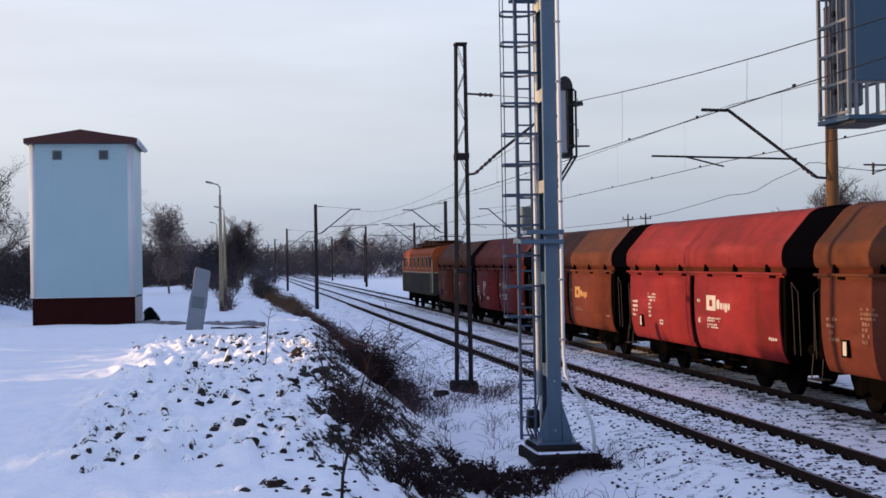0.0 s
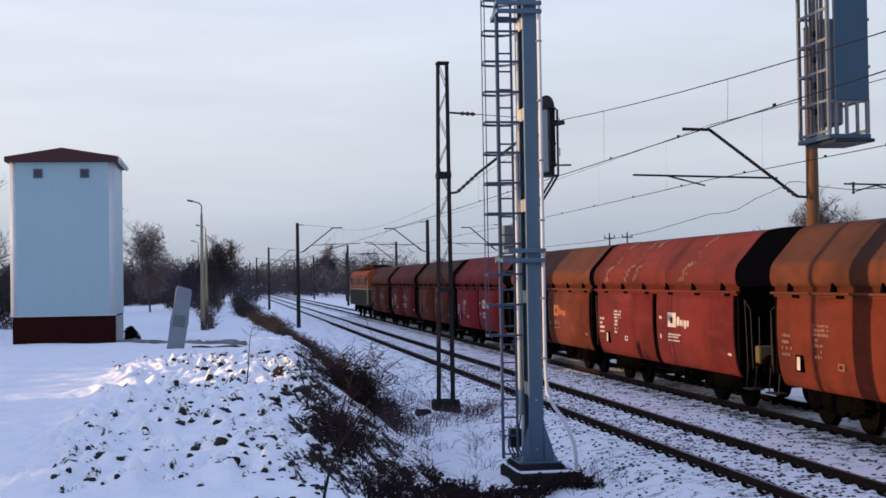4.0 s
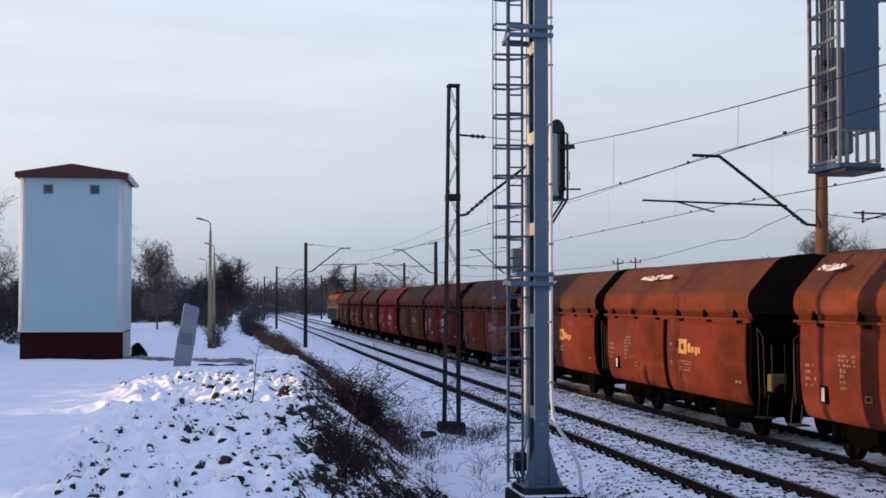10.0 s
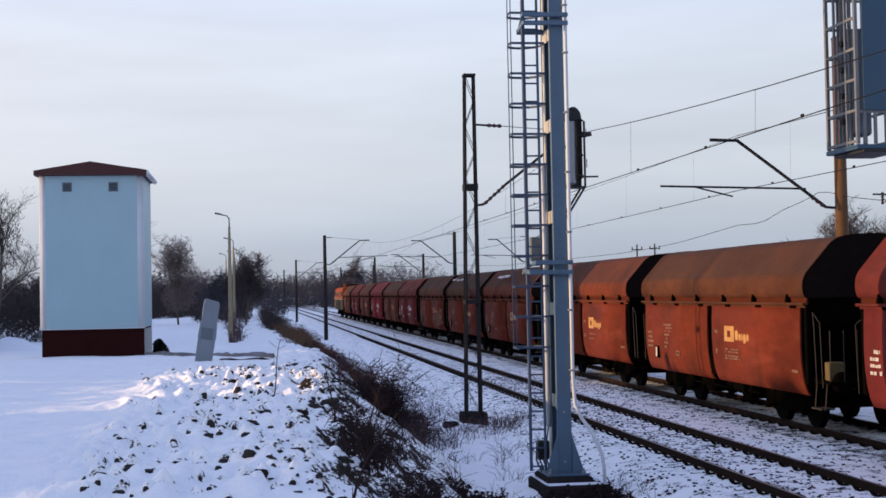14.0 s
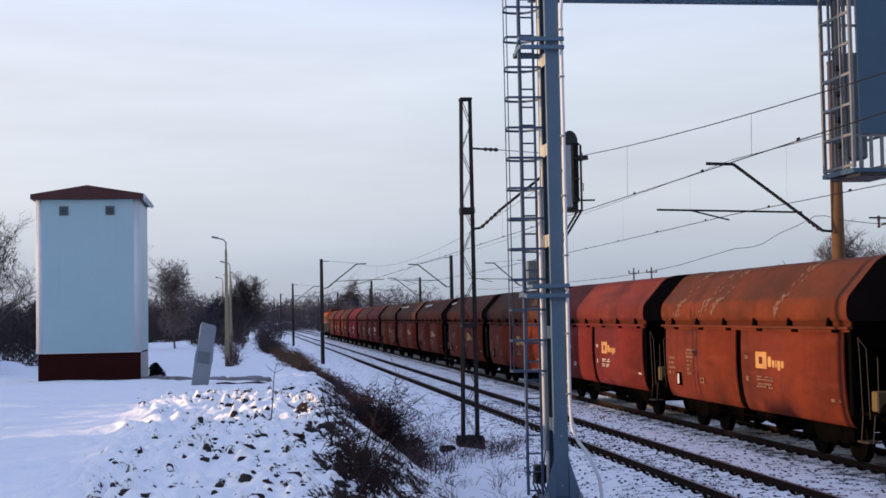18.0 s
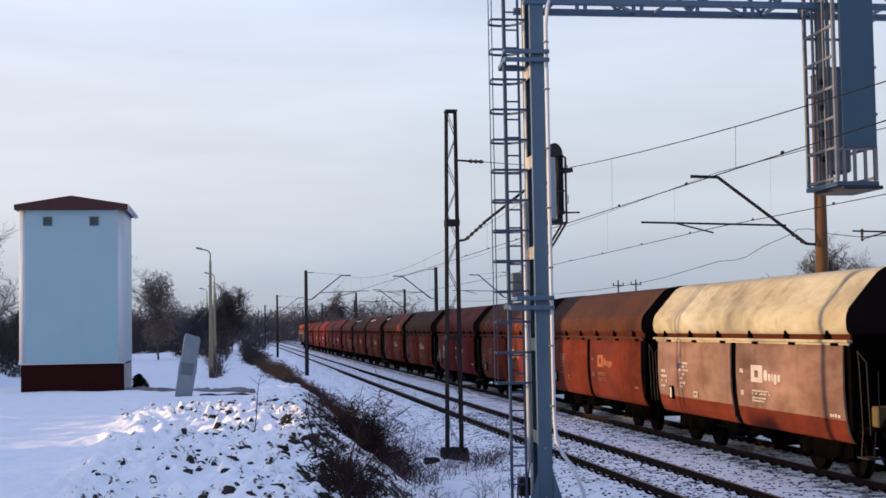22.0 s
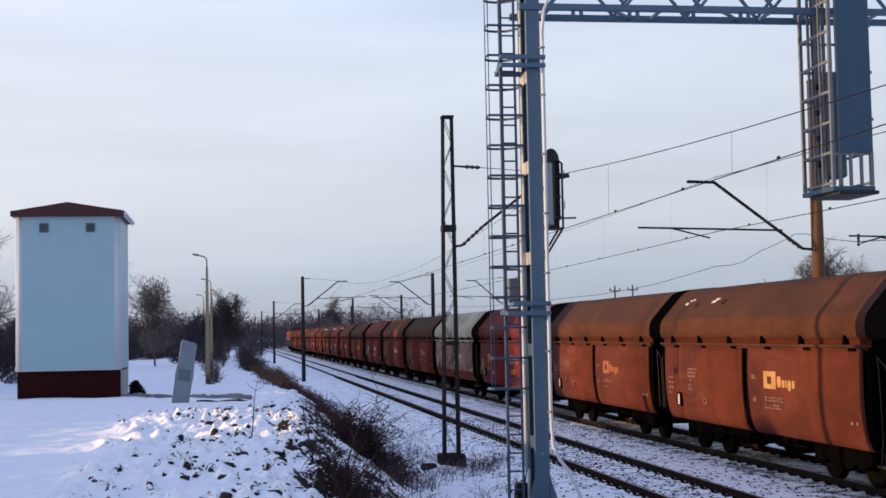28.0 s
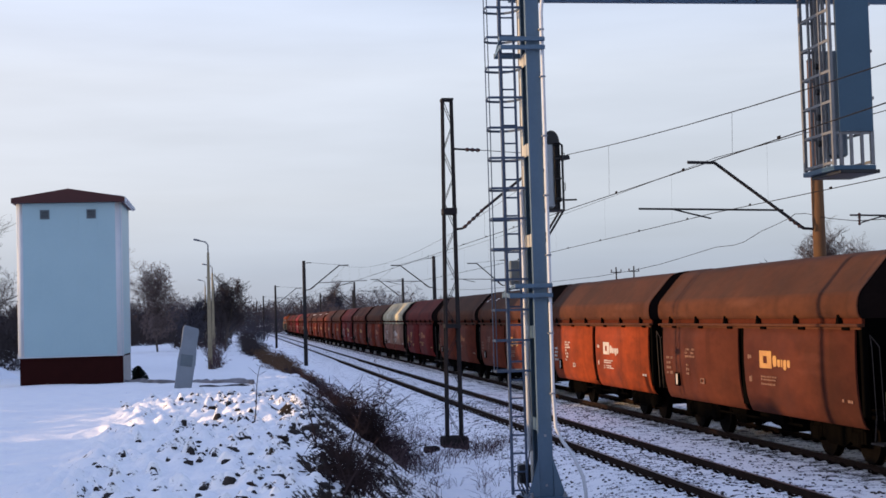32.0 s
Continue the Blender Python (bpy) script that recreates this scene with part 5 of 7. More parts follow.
        part("brake_box", cached("brakebox" + plat, lambda: Geo().box(-1.12, -0.80, e * (HL + 0.18), e * (HL + 0.45), 1.05, 1.42, 0.02), YELLOWBOX), None, pf, "dull yellow brake box")
        part("step", cached("step" + plat, lambda: Geo().box(-1.38, -1.1, e * (HL + 0.1), e * (HL + 0.6), 0.50, 0.53).tube([(-1.3, e * (HL + 0.1), 0.5), (-1.25, e * (HL + 0.1), 1.0)], 0.014, 5).tube([(-1.3, e * (HL + 0.6), 0.5), (-1.25, e * (HL + 0.6), 1.0)], 0.014, 5), RAILBAR), None, pf)
        for k in range(3):
            part("platform_rail", cached(f"prail{plat}{k}", lambda: Geo().tube([(-1.2 + 0.28 * k, e * (HL + 0.66), 1.05), (-1.2 + 0.28 * k, e * (HL + 0.66), 2.05)], 0.011, 5), RAILBAR), None, pf)
    part("brake_gear", cached("brake_gear", lambda: Geo().box(-0.9, -0.3, -0.8, 0.5, 0.52, 0.86, 0.05).tube([(-1.05, -1.6, 0.62), (-1.05, -0.9, 0.62)], 0.16, 10).tube([(-1.1, -2.4, 0.55), (-1.1, 2.4, 0.55)], 0.03, 5), UNDER), None, w)
    for y in (-2.35, 2.35):
        part("chute", cached("chute", lambda: Geo().add([(-1.15, -0.7, 0.9), (-1.15, 0.7, 0.9), (-1.0, 0.25, 0.36), (-1.0, -0.25, 0.36), (1.15, -0.7, 0.9), (1.15, 0.7, 0.9), (1.0, 0.25, 0.36), (1.0, -0.25, 0.36)], [(0, 1, 2, 3), (4, 5, 6, 7), (0, 1, 5, 4), (1, 2, 6, 5), (2, 3, 7, 6), (3, 0, 4, 7)]), UNDER), None, w, m=Matrix.Translation((0, y * 0.55, 0)))
    if hood == "pale":
        prof = [(1.387, 1.13), (1.330, 0.87), (1.275, 0.742), (1.225, 0.71)]
        for d, (a, b) in zip(doors[0], ((0.29, HL - 0.21), (-HL + 0.31, -0.09))):
            part("foot_band", Geo().add([(-x - o, y, z) for o in (0.0, 0.004) for y in (a, b) for x, z in prof], [(k + j, k + j + 1, k + j + 5, k + j + 4) for k in (0, 8) for j in range(3)]), DOORS["rust"], d, "rust-red band along the door's foot")
    add_marks(w, i, marks, loud, *doors[0])
    if graffiti:
        g = Geo()
        for y, zs, strokes in ((-2.75, 1.0, ((0, 0, 0, 9), (0, 0, 4, 0), (0, 4, 4, 4), (0, 9, 3, 9), (4, 0, 4, 4), (3, 5, 3, 9))), (-3.4, 0.98, ((0, 1, 0, 8), (4, 1, 4, 8), (0, 0, 4, 1), (0, 8, 4, 9))),
                               (-4.0, 1.02, ((0, 0, 1, 10), (4, 0, 3, 8), (1, 5, 4, 4))), (-4.6, 1.05, ((0, 0, 0, 9), (3, 0, 4, 9), (0, 4, 4, 5), (0, 8, 4, 9)))):
            for a, c, b, d in strokes:
                g.bar((-1.43, y - 0.095 * a, zs + 0.10 * c), (-1.43, y - 0.095 * b, zs + 0.10 * d), 0.016, 0.055, up=(0, 1, 0) if c != d else (0, 0, 1))
        tagged(part("painted_scrawl", g, MARKF, doors[0][1], "large faded scrawl in pale strokes"), kind="stuff")
    for k, (y, z, ln) in enumerate(snow):
        g = Geo()
        rnd = random.Random(i * 7 + k)
        for j in range(int(ln * 22)):
            u = rnd.uniform(-ln / 2, ln / 2)
            q = rnd.uniform(-0.12, 0.12) * (1 - abs(u) / ln)
            a = -0.95 - (z - 3.73) * 1.7 + q
            zz = 3.73 + (-0.95 - a) * -0.55
            r = rnd.uniform(0.03, 0.085)
            g.add([(a + r * 0.6 * math.cos(t), y + u + r * 1.5 * math.sin(t), zz + 0.52 * r * 0.6 * math.cos(t) + 0.012) for t in [6.28 * n / 7 for n in range(7)]] + [(a, y + u, zz + 0.05)], [(n, (n + 1) % 7, 7) for n in range(7)])
        part("snow_patch", g, HOODSNOW, w, "remnant of snow on the hood")
    if streaks:
        g = Geo()
        rnd = random.Random(i)
        for y in (4.6, 2.6, 1.8, -2.2):
            for j in range(90):
                u = rnd.random()
                q = 2 + u * (len(HOOD) // 2 - 3)
                k = int(q)
                xa, za = HOOD[k][0] + (HOOD[k + 1][0] - HOOD[k][0]) * (q - k), HOOD[k][1] + (HOOD[k + 1][1] - HOOD[k][1]) * (q - k)
                nx, nz = HOOD[k][1] - HOOD[k + 1][1], HOOD[k + 1][0] - HOOD[k][0]
                o = y - 1.1 * u + rnd.gauss(0, 0.10)
                r = rnd.uniform(0.012, 0.045)
                d = math.hypot(nx, nz)
                c = Vector((xa + nx / d * 0.012, o, za + nz / d * 0.012))
                t = Vector((nz / d, 0, -nx / d)) * r * 1.6
                g.add([tuple(c - t), tuple(c + Vector((0, r, 0))), tuple(c + t), tuple(c - Vector((0, r, 0)))], [(0, 1, 2, 3)])
        tagged(part("pale_streak", g, MARKF, w, "pale streaks spilled over the hood"), kind="stuff")
    return w


def build_loco(yc):
    lo = tagged(empty("electric_locomotive"), "orange and dark grey electric locomotive at the head of the train", "locomotive")
    lo.location = (TRACK2, yc, 0)
    ORANGE = material("orange_loco_paint", (0.36, 0.075, 0.022), (0.20, 0.045, 0.018), 0.6, scale=0.8, fine=12, bump=0.03, spec=0.14)
    GREYG = material("dark_grey_green_loco_paint", (0.060, 0.055, 0.046), (0.030, 0.028, 0.024), 0.7, scale=0.8, fine=12, bump=0.03, spec=0.1)
    GLASS = material("dark_loco_window", (0.02, 0.022, 0.025), None, 0.12, bump=0)
    CREAML = material("cream_loco_stripe", (0.32, 0.25, 0.13), None, 0.5, bump=0.02)
    L = 7.85
    def shell(z0, z1, w0, w1, l0, l1):
        vs = [(sx * w, sy * l, z) for z, w, l in ((z0, w0, l0), (z1, w1, l1)) for sx, sy in ((-1, -1), (1, -1), (1, 1), (-1, 1))]
        return Geo().add(vs, [(0, 1, 2, 3), (4, 5, 6, 7)] + [(k, (k + 1) % 4, 4 + (k + 1) % 4, 4 + k) for k in range(4)])
    part("lower_body", shell(0.95, 2.25, 1.46, 1.47, L, L), GREYG, lo)
    part("stripe", shell(2.25, 2.33, 1.478, 1.478, L + 0.005, L + 0.005), CREAML, lo)
    up = part("upper_body", shell(2.33, 3.45, 1.47, 1.42, L, L - 0.28), ORANGE, lo)
    rp = [(-1.42, 3.45), (-1.30, 3.66), (-0.9, 3.84), (0, 3.92), (0.9, 3.84), (1.30, 3.66), (1.42, 3.45)]
    part("roof", Geo().sweep(rp, -L + 0.3, L - 0.3), ORANGE, lo)
    for s in (-1, 1):
        for k in range(6):
            y = -5.2 + 2.08 * k
            wd = part("window", Geo().box(s * 1.432, s * 1.458, y - 0.40, y + 0.40, 2.55, 3.22, 0.01), GLASS, up)
            fr = Geo().box(s * 1.43, s * 1.466, y - 0.46, y + 0.46, 3.22, 3.27).box(s * 1.43, s * 1.466, y - 0.46, y + 0.46, 2.50, 2.55).box(s * 1.43, s * 1.466, y - 0.46, y - 0.40, 2.55, 3.22).box(s * 1.43, s * 1.466, y + 0.40, y + 0.46, 2.55, 3.22)
            part("window_frame", fr, CREAML, wd)
        for e in (-1, 1):
            part("cab_window", Geo().box(s * 1.432, s * 1.462, e * 6.6 - 0.42, e * 6.6 + 0.42, 2.62, 3.25, 0.01), GLASS, up)
            part("handrail", Geo().tube([(s * 1.52, e * 7.3, 1.1), (s * 1.52, e * 7.3, 2.6)], 0.02, 5), CREAML, lo)
            part("buffer", cached("buffer", buffer_geo, WHEEL, True), None, lo, m=pose(s * 0.875, e * L, 1.02, 0, 0, 0 if e > 0 else 180))
            part("headlight", Geo().tube([(s * 1.0, e * L, 1.55), (s * 1.0, e * (L + 0.08), 1.55)], 0.13, 12), CREAML, lo)
            part("windscreen", Geo().box(s * 0.15, s * 1.15, e * (L - 0.22), e * (L - 0.02), 2.62, 3.22, 0.02), GLASS, up)
    for e in (-1, 1):
        part("corner_strip", Geo().box(-1.482, -1.44, e * (L - 0.32), e * (L + 0.012), 1.1, 3.0, 0.01), CREAML, lo, "cream corner stripe")
        bg = part("bogie", Geo().box(-1.05, 1.05, -0.4, 0.4, 0.5, 0.95, 0.04), UNDER, lo, m=Matrix.Translation((0, e * 4.2, 0)))
        for s in (-1, 1):
            part("side_frame", Geo().box(s * 1.02, s * 1.18, -2.4, 2.4, 0.52, 0.90, 0.05).box(s * 1.05, s * 1.25, -1.85, -1.35, 0.35, 0.7, 0.04).box(s * 1.05, s * 1.25, 1.35, 1.85, 0.35, 0.7, 0.04), UNDER, bg)
        for y in (-1.6, 1.6):
            part("wheelset", cached("loco_wheel", lambda: Geo().tube([(-0.82, 0, 0.62), (-0.70, 0, 0.62), (-0.69, 0, 0.62), (-0.66, 0, 0.62)], [0.62, 0.62, 0.66, 0.66], 20).tube([(0.82, 0, 0.62), (0.70, 0, 0.62), (0.69, 0, 0.62), (0.66, 0, 0.62)], [0.62, 0.62, 0.66, 0.66], 20).tube([(-1, 0, 0.62), (1, 0, 0.62)], 0.09, 8), WHEEL), None, bg, m=Matrix.Translation((0, y, 0)))
        pg = part("pantograph", Geo().box(-0.7, 0.7, e * 5.2 - 0.6, e * 5.2 + 0.6, 4.08, 4.13, 0.01), UNDER, lo)
        pl = Geo()
        for s in (-1, 1):
            if e > 0:
                pl.tube([(s * 0.55, e * 5.2 - 0.5, 4.13), (s * 0.5, e * 5.2 + 0.7, 4.75), (s * 0.5, e * 5.2, 5.34)], 0.022, 5)
            else:
                pl.tube([(s * 0.55, e * 5.2 - 0.5, 4.13), (s * 0.5, e * 5.2 + 0.8, 4.32), (s * 0.5, e * 5.2, 4.42)], 0.022, 5)
        zt = 5.35 if e > 0 else 4.45
        pl.tube([(-0.85, e * 5.2, zt - 0.1), (-0.6, e * 5.2, zt), (0.6, e * 5.2, zt), (0.85, e * 5.2, zt - 0.1)], 0.03, 6)
        part("pantograph_arms", pl, UNDER, pg)
        for s in (-1, 1):
            for d in (-0.5, 0.5):
                g = Geo()
                insulator(g, (s * 0.6, e * 5.2 + d, 3.86), (s * 0.6, e * 5.2 + d, 4.1), 3, 0.08)
                part("insulator", g, INSUL, pg)
    for y, h in ((-2.6, 0.34), (-0.8, 0.28), (1.2, 0.40), (2.8, 0.3)):
        part("roof_box", Geo().box(-0.7, 0.7, y - 0.55, y + 0.55, 3.85, 3.9 + h, 0.03), PAINTS["brown"], lo)
    part("roof_busbar", Geo().tube([(-0.4, -5, 4.3), (-0.4, 0, 4.4), (-0.4, 5, 4.3)], 0.025, 5), WIRE, lo)
    part("roof_walkway", Geo().box(-1.12, -0.9, -6.5, 6.5, 3.86, 3.89).box(0.9, 1.12, -6.5, 6.5, 3.86, 3.89), UNDER, lo)
    return lo


# place of each wagon at the start, its colours, where its platform is
WAGONS = [
    (73.55, "orange", "brown", "far", MARKF, MARKF), (60.15, "darkred", "darkred", "near", MARKW, MARKF), (46.80, "orange", "orange", "far", MARKF, MARKY),
    (33.34, "red", "red", "far", MARKW, MARKW), (19.95, "orange", "orange", "far", MARKF, MARKO), (7.62, "darkred", "darkred", "near", MARKW, MARKW),
    (-6.11, "orange", "rust", "far", MARKF, MARKO), (-19.54, "brown", "rust", "far", MARKF, MARKY), (-32.38, "rust", "rust", "near", MARKF, MARKY),
    (-46.62, "rust", "rust", "far", MARKF, MARKY), (-60.06, "brown", "rust", "near", MARKF, MARKY), (-74.32, "darkred", "darkred", "near", MARKW, MARKY),
    (-87.88, "rust", "rust", "near", MARKF, MARKY), (-101.42, "brown", "rust", None, MARKF, MARKO), (-114.27, "pale", "greypink", "near", MARKW, MARKW),
    (-127.92, "darkred", "darkred", "near", MARKY, MARKO), (-142.00, "brown", "orange", "far", MARKF, MARKO), (-154.73, "brown", "orange", "near", MARKF, MARKY),
    (-169.08, "brown", "bright", "far", MARKW, MARKW), (-181.68, "brown", "brown", "near", MARKF, MARKY), (-195.22, "rust", "rust", "near", MARKF, MARKY),
]
SNOWS = {7: ((4.6, 3.86, 0.8), (2.6, 3.9, 0.5), (1.2, 3.88, 1.3)), 8: ((1.4, 3.90, 2.6),), 9: ((4.6, 3.88, 1.1),), 17: ((4.0, 3.92, 0.2), (2.2, 3.9, 0.15))}
TRAIN = []


def build_train():
    for i, (yc, hood, lower, plat, marks, loud) in enumerate(WAGONS):
        TRAIN.append((build_wagon(i, "wagon", yc, hood, lower, plat, marks, loud, SNOWS.get(i, ()), i in (5, 12), i == 6), yc))
    TRAIN.append((build_loco(89.2), 89.2))


build_train()

# ---- plants ----
def grow(trunk, crown, p, d, length, r, level, rnd, droop=0.0, top=None, twig_r=0.012, kids=(5, 5, 4)):
    """A branch and all that grows from it."""
    n = 4 if level == 0 else (3 if level == 1 else 2)
    pts, rs = [p.copy()], [r]
    q, dd = p.copy(), d.copy()
    for i in range(n):
        dd = (dd + Vector((rnd.uniform(-1, 1), rnd.uniform(-1, 1), rnd.uniform(-0.6, 0.6) - droop)) * (0.10 + 0.08 * level)).normalized()
        q = q + dd * (length / n)
        pts.append(q.copy())
        rs.append(max(twig_r * 0.6, r * (1 - (i + 1) / n * (0.55 if level == 0 else 0.75))))
    (trunk if level < 2 else crown).tube(pts, rs, 6 if level == 0 else (4 if level == 1 else 3), caps=False)
    if level >= len(kids):
        return
    for k in range(kids[level]):
        u = (0.28 if level == 0 else 0.15) + (0.72 if level == 0 else 0.85) * (k + rnd.random() * 0.7) / kids[level]
        u = min(u, 0.99)
        j = min(n - 1, int(u * n))
        b = pts[j].lerp(pts[j + 1], u * n - j)
        a = rnd.uniform(0, 6.283)
        side = Vector((math.cos(a), math.sin(a), 0))
        tilt = rnd.uniform(0.45, 0.95) if level == 0 else rnd.uniform(0.5, 1.1)
        nd = (dd * math.cos(tilt) + side * math.sin(tilt) + Vector((0, 0, 0.15 - droop * 0.4))).normalized()
        grow(trunk, crown, b, nd, length * rnd.uniform(0.38, 0.58) * (1.1 - 0.4 * u if level == 0 else 1), max(twig_r, r * 0.42), level + 1, rnd, droop, top, twig_r, kids)


def build_tree(name, x, y, z, h, seed, twig_r=0.012, kids=(9, 6, 5, 3), droop=0.0, label="bare leafless tree with fine winter twigs", r=None, mat=None, fluff=()):
    rnd = random.Random(seed)
    trunk, crown = Geo(), Geo()
    grow(trunk, crown, Vector((x, y, z - 0.2)), Vector((0, 0, 1)), h, r or h * 0.018, 0, rnd, droop, None, twig_r, kids)
    for n, u, rx, rz, s0, s1 in fluff:
        slivers(crown, rnd, n, x, y, z + u * h, rx, rx, rz, s0, s1)
    t = tagged(empty(name), label, "tree")
    part("trunk", trunk, BARK, t)
    part("crown", raw_mesh("crown", crown.v, crown.f, mat or TWIG), None, t)
    return t


def raw_mesh(name, vs, fs, mat, smooth=False):
    me = bpy.data.meshes.new(name)
    me.from_pydata(vs, [], fs)
    me.materials.append(mat)
    if smooth:
        me.polygons.foreach_set("use_smooth", [True] * len(me.polygons))
    return me


def build_bush(x, y, z, w, h, seed, stems=34, twigs=5, leaves=160, mat=None, leafmat=None, label="dark tangled bramble bush with withered leaves", lean=0.0, thick=1.0, leaf=1.0, spread=1.0):
    rnd = random.Random(seed)
    st, lv = Geo(), Geo()
    for i in range(stems):
        a, q = rnd.uniform(0, 6.283), rnd.random() ** 0.7 * w * 0.35
        bx, by = x + q * math.cos(a), y + q * math.sin(a)
        p = Vector((bx, by, ground_z(bx, by) - 0.05))
        d = Vector((math.cos(a) * rnd.uniform(0.1, 0.9) * spread + lean, math.sin(a) * rnd.uniform(0.1, 0.9) * spread, rnd.uniform(0.6, 1.3))).normalized()
        ln = h * rnd.uniform(0.6, 1.35)
        pts = [p]
        for k in range(5):
            d = (d + Vector((rnd.uniform(-0.25, 0.25), rnd.uniform(-0.25, 0.25), -0.10 * k + rnd.uniform(-0.1, 0.1)))).normalized()
            p = p + d * ln / 5
            pts.append(p)
        rr = rnd.uniform(0.0045, 0.0095) * thick
        st.tube(pts, [rr * (1 - 0.14 * k) for k in range(6)], 3, caps=False)
        for k in range(twigs):
            j = rnd.randint(1, 4)
            b = pts[j].lerp(pts[j + 1], rnd.random())
            e = Vector((rnd.uniform(-1, 1), rnd.uniform(-1, 1), rnd.uniform(-0.5, 0.8))).normalized() * ln * rnd.uniform(0.15, 0.38)
            st.tube([b, b + e * 0.5 + Vector((0, 0, 0.02)), b + e], [rr * 0.6, rr * 0.5, rr * 0.35], 3, caps=False)
            for _ in range(int(leaves / (stems * twigs) + rnd.random())):
                c = b + e * rnd.uniform(0.3, 1.05)
                s = rnd.uniform(0.012, 0.028) * leaf
                u = Vector((rnd.uniform(-1, 1), rnd.uniform(-1, 1), rnd.uniform(-1, 1))).normalized() * s
                v = u.orthogonal().normalized() * s * 0.55
                lv.add([tuple(c - u), tuple(c + v), tuple(c + u), tuple(c - v)], [(0, 1, 2, 3)])
    b = tagged(empty("bush"), label, "bush", "bushes on the bank")
    tagged(part("stem_tangle", raw_mesh("stem_tangle", st.v, st.f, mat or BRAMBLE), None, b), kind="stuff")
    if lv.f:
        tagged(part("leafage", raw_mesh("leafage", lv.v, lv.f, leafmat or DEADLEAF), None, b), kind="stuff")
    return b


def plant_bank():
    # the thick growth on the slope: place, spread, height, stems
    for k, (x, y, w, h, n) in enumerate(((2.42, 26.3, 0.62, 1.08, 70), (2.62, 28.6, 0.62, 0.95, 50), (2.55, 27.2, 0.8, 0.5, 36), (3.42, 31.2, 0.8, 0.80, 46), (3.2, 29.4, 0.6, 0.55, 24), (3.7, 33.0, 0.8, 0.5, 22),
                                         (1.0, 12.9, 0.36, 0.48, 46), (1.18, 13.8, 0.35, 0.56, 30), (0.80, 12.6, 0.2, 0.20, 12), (1.22, 11.7, 0.34, 0.44, 30), (1.5, 12.3, 0.4, 0.50, 34), (1.8, 13.5, 0.4, 0.46, 24), (1.05, 12.4, 0.3, 0.30, 16), (1.6, 16.6, 0.3, 0.30, 10), (1.35, 15.6, 0.3, 0.42, 14),
                                         (3.9, 36.5, 0.8, 0.45, 20), (3.8, 44.0, 1.2, 0.5, 24), (4.0, 54.0, 1.4, 0.6, 30))):
        build_bush(x, y, 0, w, h, 100 + k, n, 9, int(n * 9 * (0.55 if y < 20 else 1.2)), thick=0.9 if y < 20 else (1.35 if y < 33 else 1.8), leaf=0.6 if y < 24 else 1.2, spread=0.4 if y < 20 else (0.6 if y < 33 else 0.9))
    for k, (x, y, w, h) in enumerate(((1.4, 20.6, 0.4, 0.4), (1.05, 17.6, 0.3, 0.3), (1.9, 27.6, 0.5, 0.5), (3.4, 26.5, 0.9, 0.4), (4.2, 30.6, 1.0, 0.35))):
        build_bush(x, y, 0, w, h, 200 + k, 6, 4, 20, BRAMBLE, DEADLEAF, "sparse bare bramble arching out of the snow")
    for k, (x, y, w, h) in enumerate(((2.9, 70, 2.0, 0.5), (3.1, 78, 2.0, 0.6), (2.5, 84, 2.4, 0.8), (3.0, 88, 2.4, 0.8), (2.4, 94, 2.4, 0.9), (1.5, 101, 1.6, 1.0), (1.3, 106, 1.6, 1.2))):
        build_bush(x, y, 0, w, h, 300 + k, 90, 8, 90 * 8 * 2, DRYGRASS if y < 98 else TWIG, DRYGRASS if y < 98 else TWIG, "russet-brown dry scrub beside the track" if y < 98 else "dark dense scrub beside the path", thick=1.8, leaf=2.2, spread=0.6)
    for k, (x, y, w, h) in enumerate(((1.35, 118, 1.6, 0.9), (1.4, 134, 1.8, 1.0), (1.5, 152, 2.0, 1.1), (1.4, 172, 2.2, 1.3))):
        build_bush(x, y, 0, w, h, 400 + k, 90, 9, 0, TWIG, None, "dense bare hedge bush by the path", thick=2.2, spread=0.4)
    for k, (x, y, w, h) in enumerate(((-1.05, 75.5, 0.7, 0.6), (-0.85, 78.0, 0.7, 0.8), (-1.1, 83, 0.8, 1.2), (-1.3, 92, 1.0, 1.6))):
        build_bush(x, y, 0, w, h, 420 + k, 34, 5, 0, STRAW, None, "brown upright brush at the street lamp's foot", thick=1.8, spread=0.25)
    # low purple-brown scrub along the brink
    for k, (x, y, w, h, n) in enumerate(((2.65, 42.5, 0.9, 0.32, 50), (3.05, 43.5, 1.0, 0.42, 60), (3.35, 45.5, 1.0, 0.45, 60), (2.75, 47.5, 1.2, 0.42, 60), (3.2, 50.0, 1.3, 0.5, 60), (2.8, 54.0, 1.4, 0.5, 60), (3.3, 57.0, 1.4, 0.55, 60), (2.7, 61.0, 1.5, 0.55, 60), (3.2, 65.0, 1.6, 0.6, 60),
                                         (1.65, 28.5, 0.6, 0.20, 24), (2.05, 31.0, 0.7, 0.24, 30), (1.9, 33.5, 0.7, 0.24, 30), (2.6, 34.0, 0.8, 0.30, 36), (2.3, 36.5, 0.8, 0.28, 36), (2.8, 38.5, 0.9, 0.34, 44), (2.2, 40.5, 0.9, 0.30, 40), (2.3, 44.5, 0.9, 0.34, 44))):
        build_bush(x, y, 0, w, h, 800 + k, n, 6, n * 4, SCRUB, DEADLEAF, "low purple-brown scrub along the bank's brink", thick=1.6 if y > 41 else 1.1, leaf=1.6 if y > 41 else 0.9)
